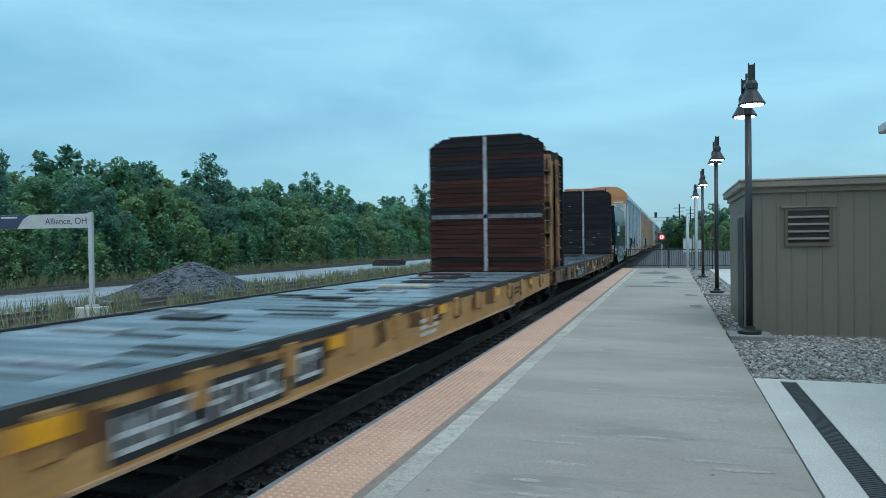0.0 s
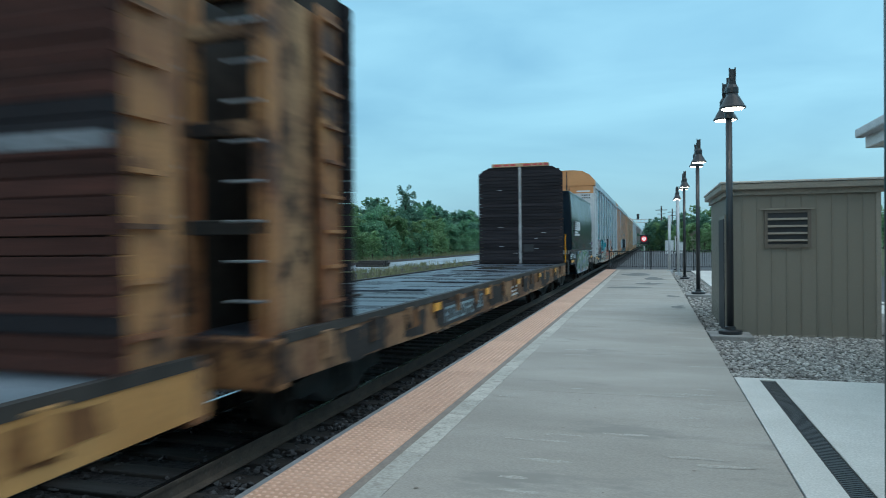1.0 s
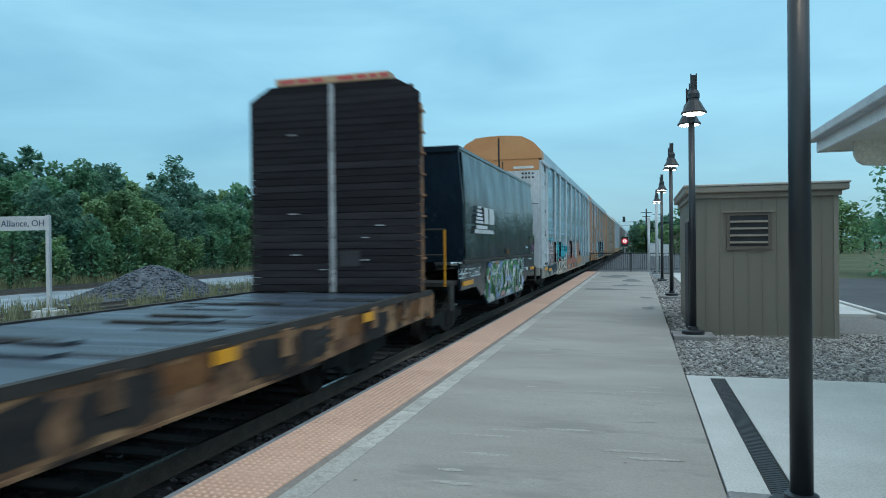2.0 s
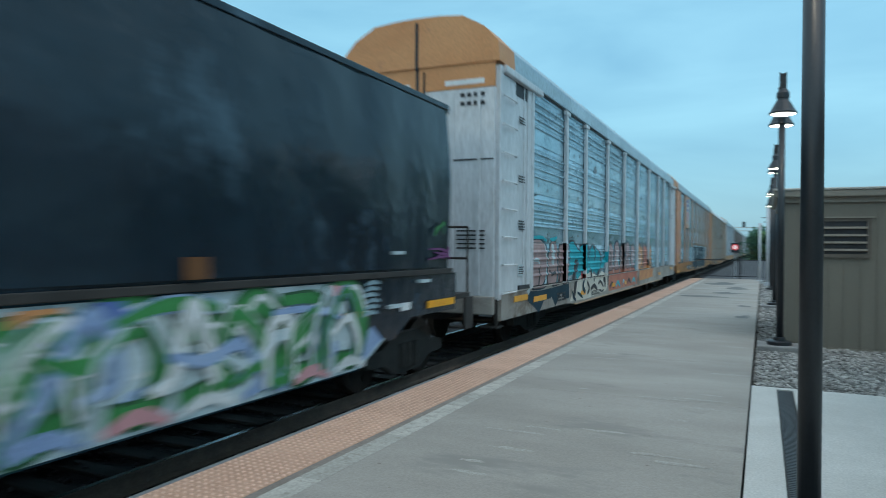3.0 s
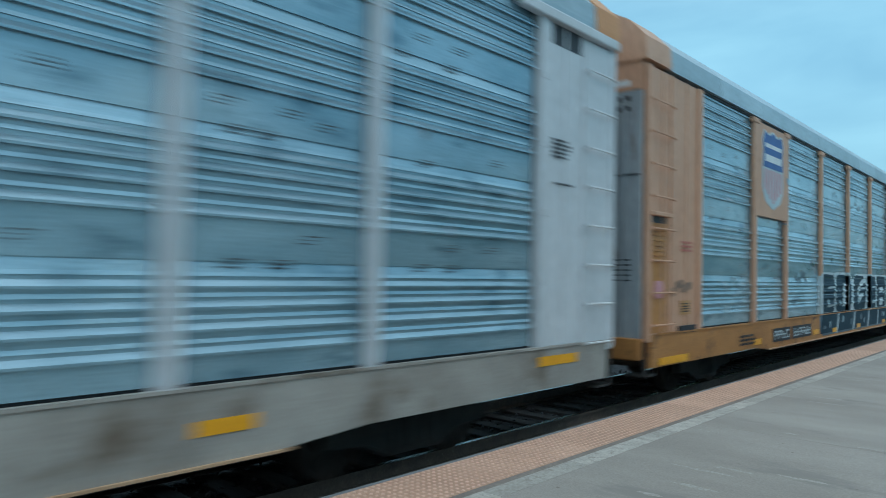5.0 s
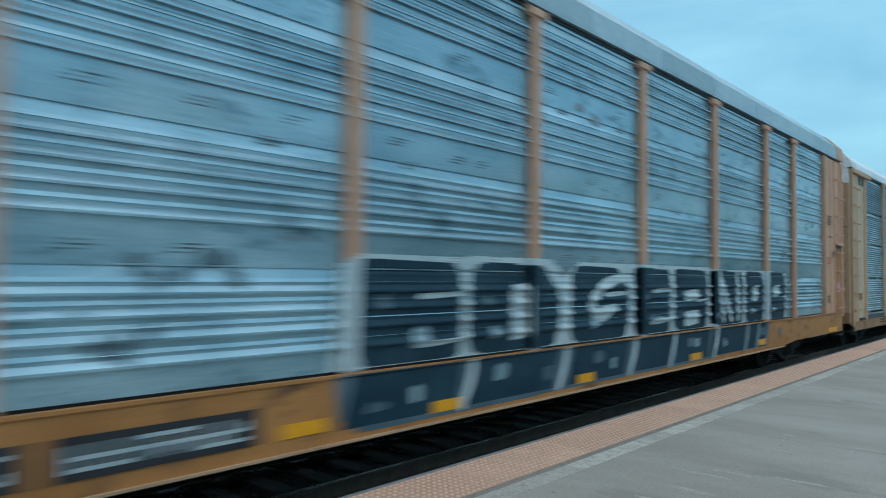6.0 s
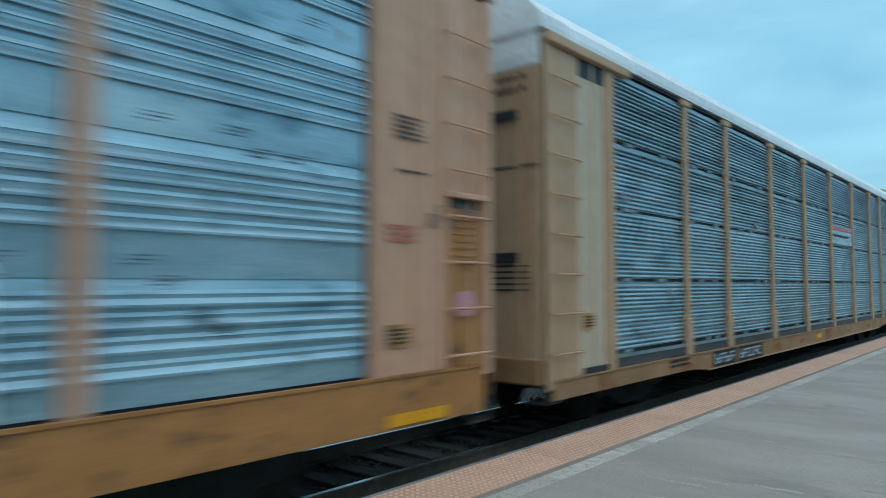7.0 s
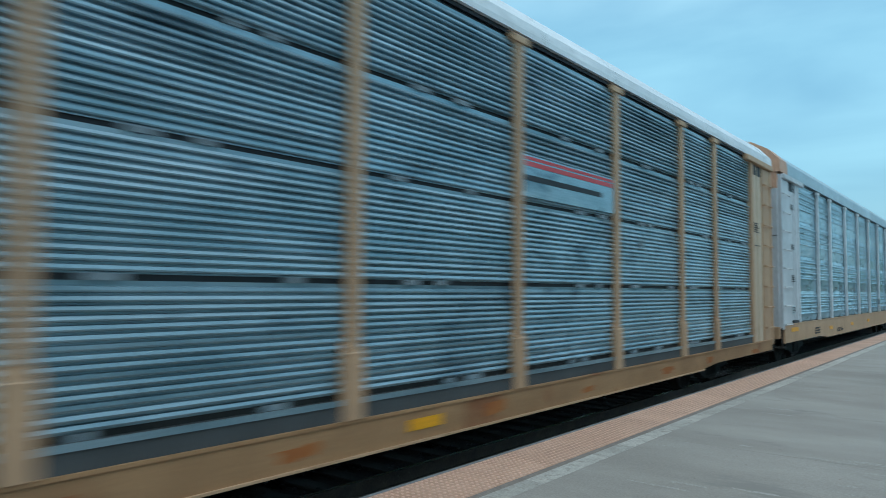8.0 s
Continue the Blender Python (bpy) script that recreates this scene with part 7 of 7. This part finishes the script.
        for q0, q1, h0, h1 in holes:
            spray(b, round_off([(y0 + q0 * w, 1.0 + h0), (y0 + q1 * w, 1.02 + h0), (y0 + q1 * w, 1.0 + h1), (y0 + q0 * w, 0.98 + h1)], 3, 0.15), W, 0.007, name="letter_gap")
        for _ in range(4):
            p, q = r.uniform(y0 + 0.1, y1 - 0.4), r.choice((0.62, 0.72, 1.15, 1.5))
            spray(b, blob(p, p + r.uniform(0.15, 0.3), q, q + r.uniform(0.1, 0.22), r, 0.35, 12), (M["smoke"], M["fog"])[_ % 2], 0.006, name="smear")
    stroke(b, [(14.05, 1.84), (13.5, 1.74), (13.15, 1.5), (13.4, 1.32), (13.72, 1.42)], 0.16, W, 0.008)
    stroke(b, [(13.45, 1.6), (14.08, 1.62)], 0.07, W, 0.008)
    for p, q in ((17.42, 17.72), (17.5, 18.1), (18.35, 18.42)):
        stroke(b, [(p, 1.98), ((p + q) / 2, 1.5), (q, 1.06)], 0.15, W, 0.008)
    for p in (12.42, 10.66, 14.2, 15.48, 17.2, 18.7, 19.3):
        stroke(b, [(p + 0.05, 1.04), (p, 0.8), (p - 0.16, 0.5)], 0.11, (W, M["fog"])[int(p * 10) % 2], 0.008)
    for p, z, n in ((7.15, 1.72, 6), (6.95, 1.25, 3), (22.55, 1.4, 2)):
        for k in range(n):
            y, q = p + 0.16 * k + r.uniform(-0.04, 0.04), z + r.uniform(-0.05, 0.12)
            spray(b, blob(y, y + 0.2, q, q + r.uniform(0.12, 0.3), r, 0.6, 12), M["smoke"], 0.003 + 0.0004 * k, name="faint_tag")
    for k in range(9):
        y, q = 2.7 + r.uniform(0, 1.1), 1.05 + r.uniform(0, 0.8)
        spray(b, blob(y, y + r.uniform(0.2, 0.5), q, q + r.uniform(0.06, 0.25), r, 0.6, 14), M["fog"], 0.002 + 0.0004 * k, name="pale_smear")
    shield(b, 5.37, 4.06)
    # third: a pale patch with a red stripe
    m = part("stripe_panel", box(B(), HALF - 0.03, HALF + 0.01, POSTS[4] + 0.1, POSTS[5] - 0.1, 2.98, 3.5), M["galv"], cc, "plain sheet with a red and black stripe")
    part("red_stripe", box(B(), HALF + 0.01, HALF + 0.014, POSTS[4] + 0.15, POSTS[5] - 0.15, 3.36, 3.42), M["red"], m)
    part("red_stripe", box(B(), HALF + 0.01, HALF + 0.014, POSTS[4] + 0.15, POSTS[5] - 0.15, 3.44, 3.48), M["red"], m)
    part("dark_stripe", box(B(), HALF + 0.01, HALF + 0.014, POSTS[4] + 0.15, POSTS[5] - 0.5, 3.18, 3.25), M["ink"], m)


F1 = flatcar("bulkhead_flatcar", "yellow bulkhead flatcar with red-brown plank bulkheads, empty", -1.75, 20.65, M["yellow"], M["plank"], M["deck"], True, 1.6, 0.9, 1)
F2 = flatcar("bulkhead_flatcar", "rusty yellow bulkhead flatcar with black plank bulkheads, empty", 19.9, 20.9, M["yellow_rusty"], M["plank_dark"], M["deck_dark"], False, 1.6, 0.8, 2)
N1 = gondola(41.75)
A1 = autorack(55.0, "white-framed autorack wagon with galvanised sheets and graffiti", M["white_car"], M["galv"], M["roof"], "wide", M["white_car"], M["orange_top"], M["white_sill"], seed=40, reflect=((0.7, 0.8, 0.78), (1.9, 0.9, 0.70), (5.85, 0.5, 0.60), (9.75, 0.5, 0.62), (11.9, 0.3, 0.6), (20.1, 0.5, 0.64), (24.3, 0.8, 0.77)))
A2 = autorack(82.1, "tan-framed autorack wagon with slate graffiti and a shield", M["tan"], M["galv"], M["roof"], "wide", M["tan"], M["tan"], M["orange_sill"], seed=60, door_m=M["dim_door"], reflect=((0.3, 1.0, 0.52), (4.35, 0.42, 0.56), (8.4, 0.42, 0.55), (10.1, 0.4, 0.52), (12.7, 0.4, 0.52), (16.1, 0.42, 0.52), (19.3, 0.4, 0.55), (24.45, 0.8, 0.53)))
A3 = autorack(109.1, "pale tan autorack wagon with finely ribbed sheets", M["tan_pale"], M["galv_dark"], M["roof_white"], "fine", M["bay_cream"], M["roof_white"], M["tan_sill"], seed=80, door_m=M["tan_pale"], reflect=((12.55, 0.5, 0.46),))
A4 = autorack(136.2, "white-framed autorack wagon with galvanised sheets", M["white_car"], M["galv"], M["roof"], "wide", M["white_car"], M["tan"], M["tan_pale"], seed=90)
decorate(A1, A2, A3)
A5 = autorack(163.3, "grimy brown autorack wagon far down the train", M["galv_brown"], M["galv_brown"], M["roof"], "wide", M["galv_brown"], M["tan"], M["galv_brown"], turning=False, seed=110)
for k in range(7):
    y = 190.4 + 27.1 * k
    CARS.append((copy_thing((A5, A4)[k % 2], pose(CL, y, BODY)), y))

# loose timber on the first deck
part("loose_board", box(B(), -0.35, 0.6, 13.3, 13.55, 0.99, 1.04, 0.01), M["strip_pale"], F1, "pale loose board on the deck", at=pose(0, 0, 0.006))
part("loose_board", box(B(), -1.0, 0.1, 17.2, 17.34, 0.99, 1.06, 0.01), M["plank"], F1, "dark loose board on the deck", at=pose(0, 0, 0.006))
part("deck_hole", box(B(), -0.75, -0.1, 8.05, 8.5, 0.985, 1.012), M["ink"], F1, "dark gap in the deck", at=pose(0, 0, 0.012))

# ---- building it all ----
shed()
lamps()
grey_posts()
canopy()
fence()
red_sign()
name_sign()
heap()
tie_stack()
weeds()
trees()
far_line()
drain()
track(CL, RAIL, -60, 400, "running track under the freight train", (-4, 120))
track(-17.5, -0.37, -60, 300, "rusty disused yard track among weeds", (5, 60))
track(-28.6, -0.37, -60, 300, "rusty far yard track before the trees", (10, 40))
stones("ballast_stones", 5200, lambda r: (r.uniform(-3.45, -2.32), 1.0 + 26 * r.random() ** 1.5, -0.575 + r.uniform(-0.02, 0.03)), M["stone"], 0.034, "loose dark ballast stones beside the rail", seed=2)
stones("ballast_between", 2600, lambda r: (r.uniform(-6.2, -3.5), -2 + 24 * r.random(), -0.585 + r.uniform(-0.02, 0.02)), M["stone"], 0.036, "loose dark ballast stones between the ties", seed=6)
stones("gravel_stones", 15000, lambda r: (1.26 + 4.4 * r.random(), 8.75 + 5.4 * r.random() ** 1.2, -0.125 + r.uniform(-0.01, 0.02)), M["gravel_stone"], 0.028, "loose pale river gravel by the shed", seed=3)
stones("gravel_strip", 2500, lambda r: (1.26 + 0.95 * r.random(), 14.0 + 22 * r.random(), -0.125 + r.uniform(-0.01, 0.02)), M["gravel_stone"], 0.04, "loose pale river gravel round the lamps", seed=9)
platform_pieces()


def motions():
    """The train rolls towards and past the platform at an even speed."""
    for car, y0 in CARS:
        walk(car, [(0.5 * k, pose(CL, y0 - SPEED * 0.5 * k, BODY)) for k in range(17)])
    turn = math.degrees(SPEED / WR / FPS)
    for w, d in WHEELS:
        walk(w, [(k / FPS, pose(0, d, WR, turn * k % 360, 0, 0)) for k in range(241)])


motions()
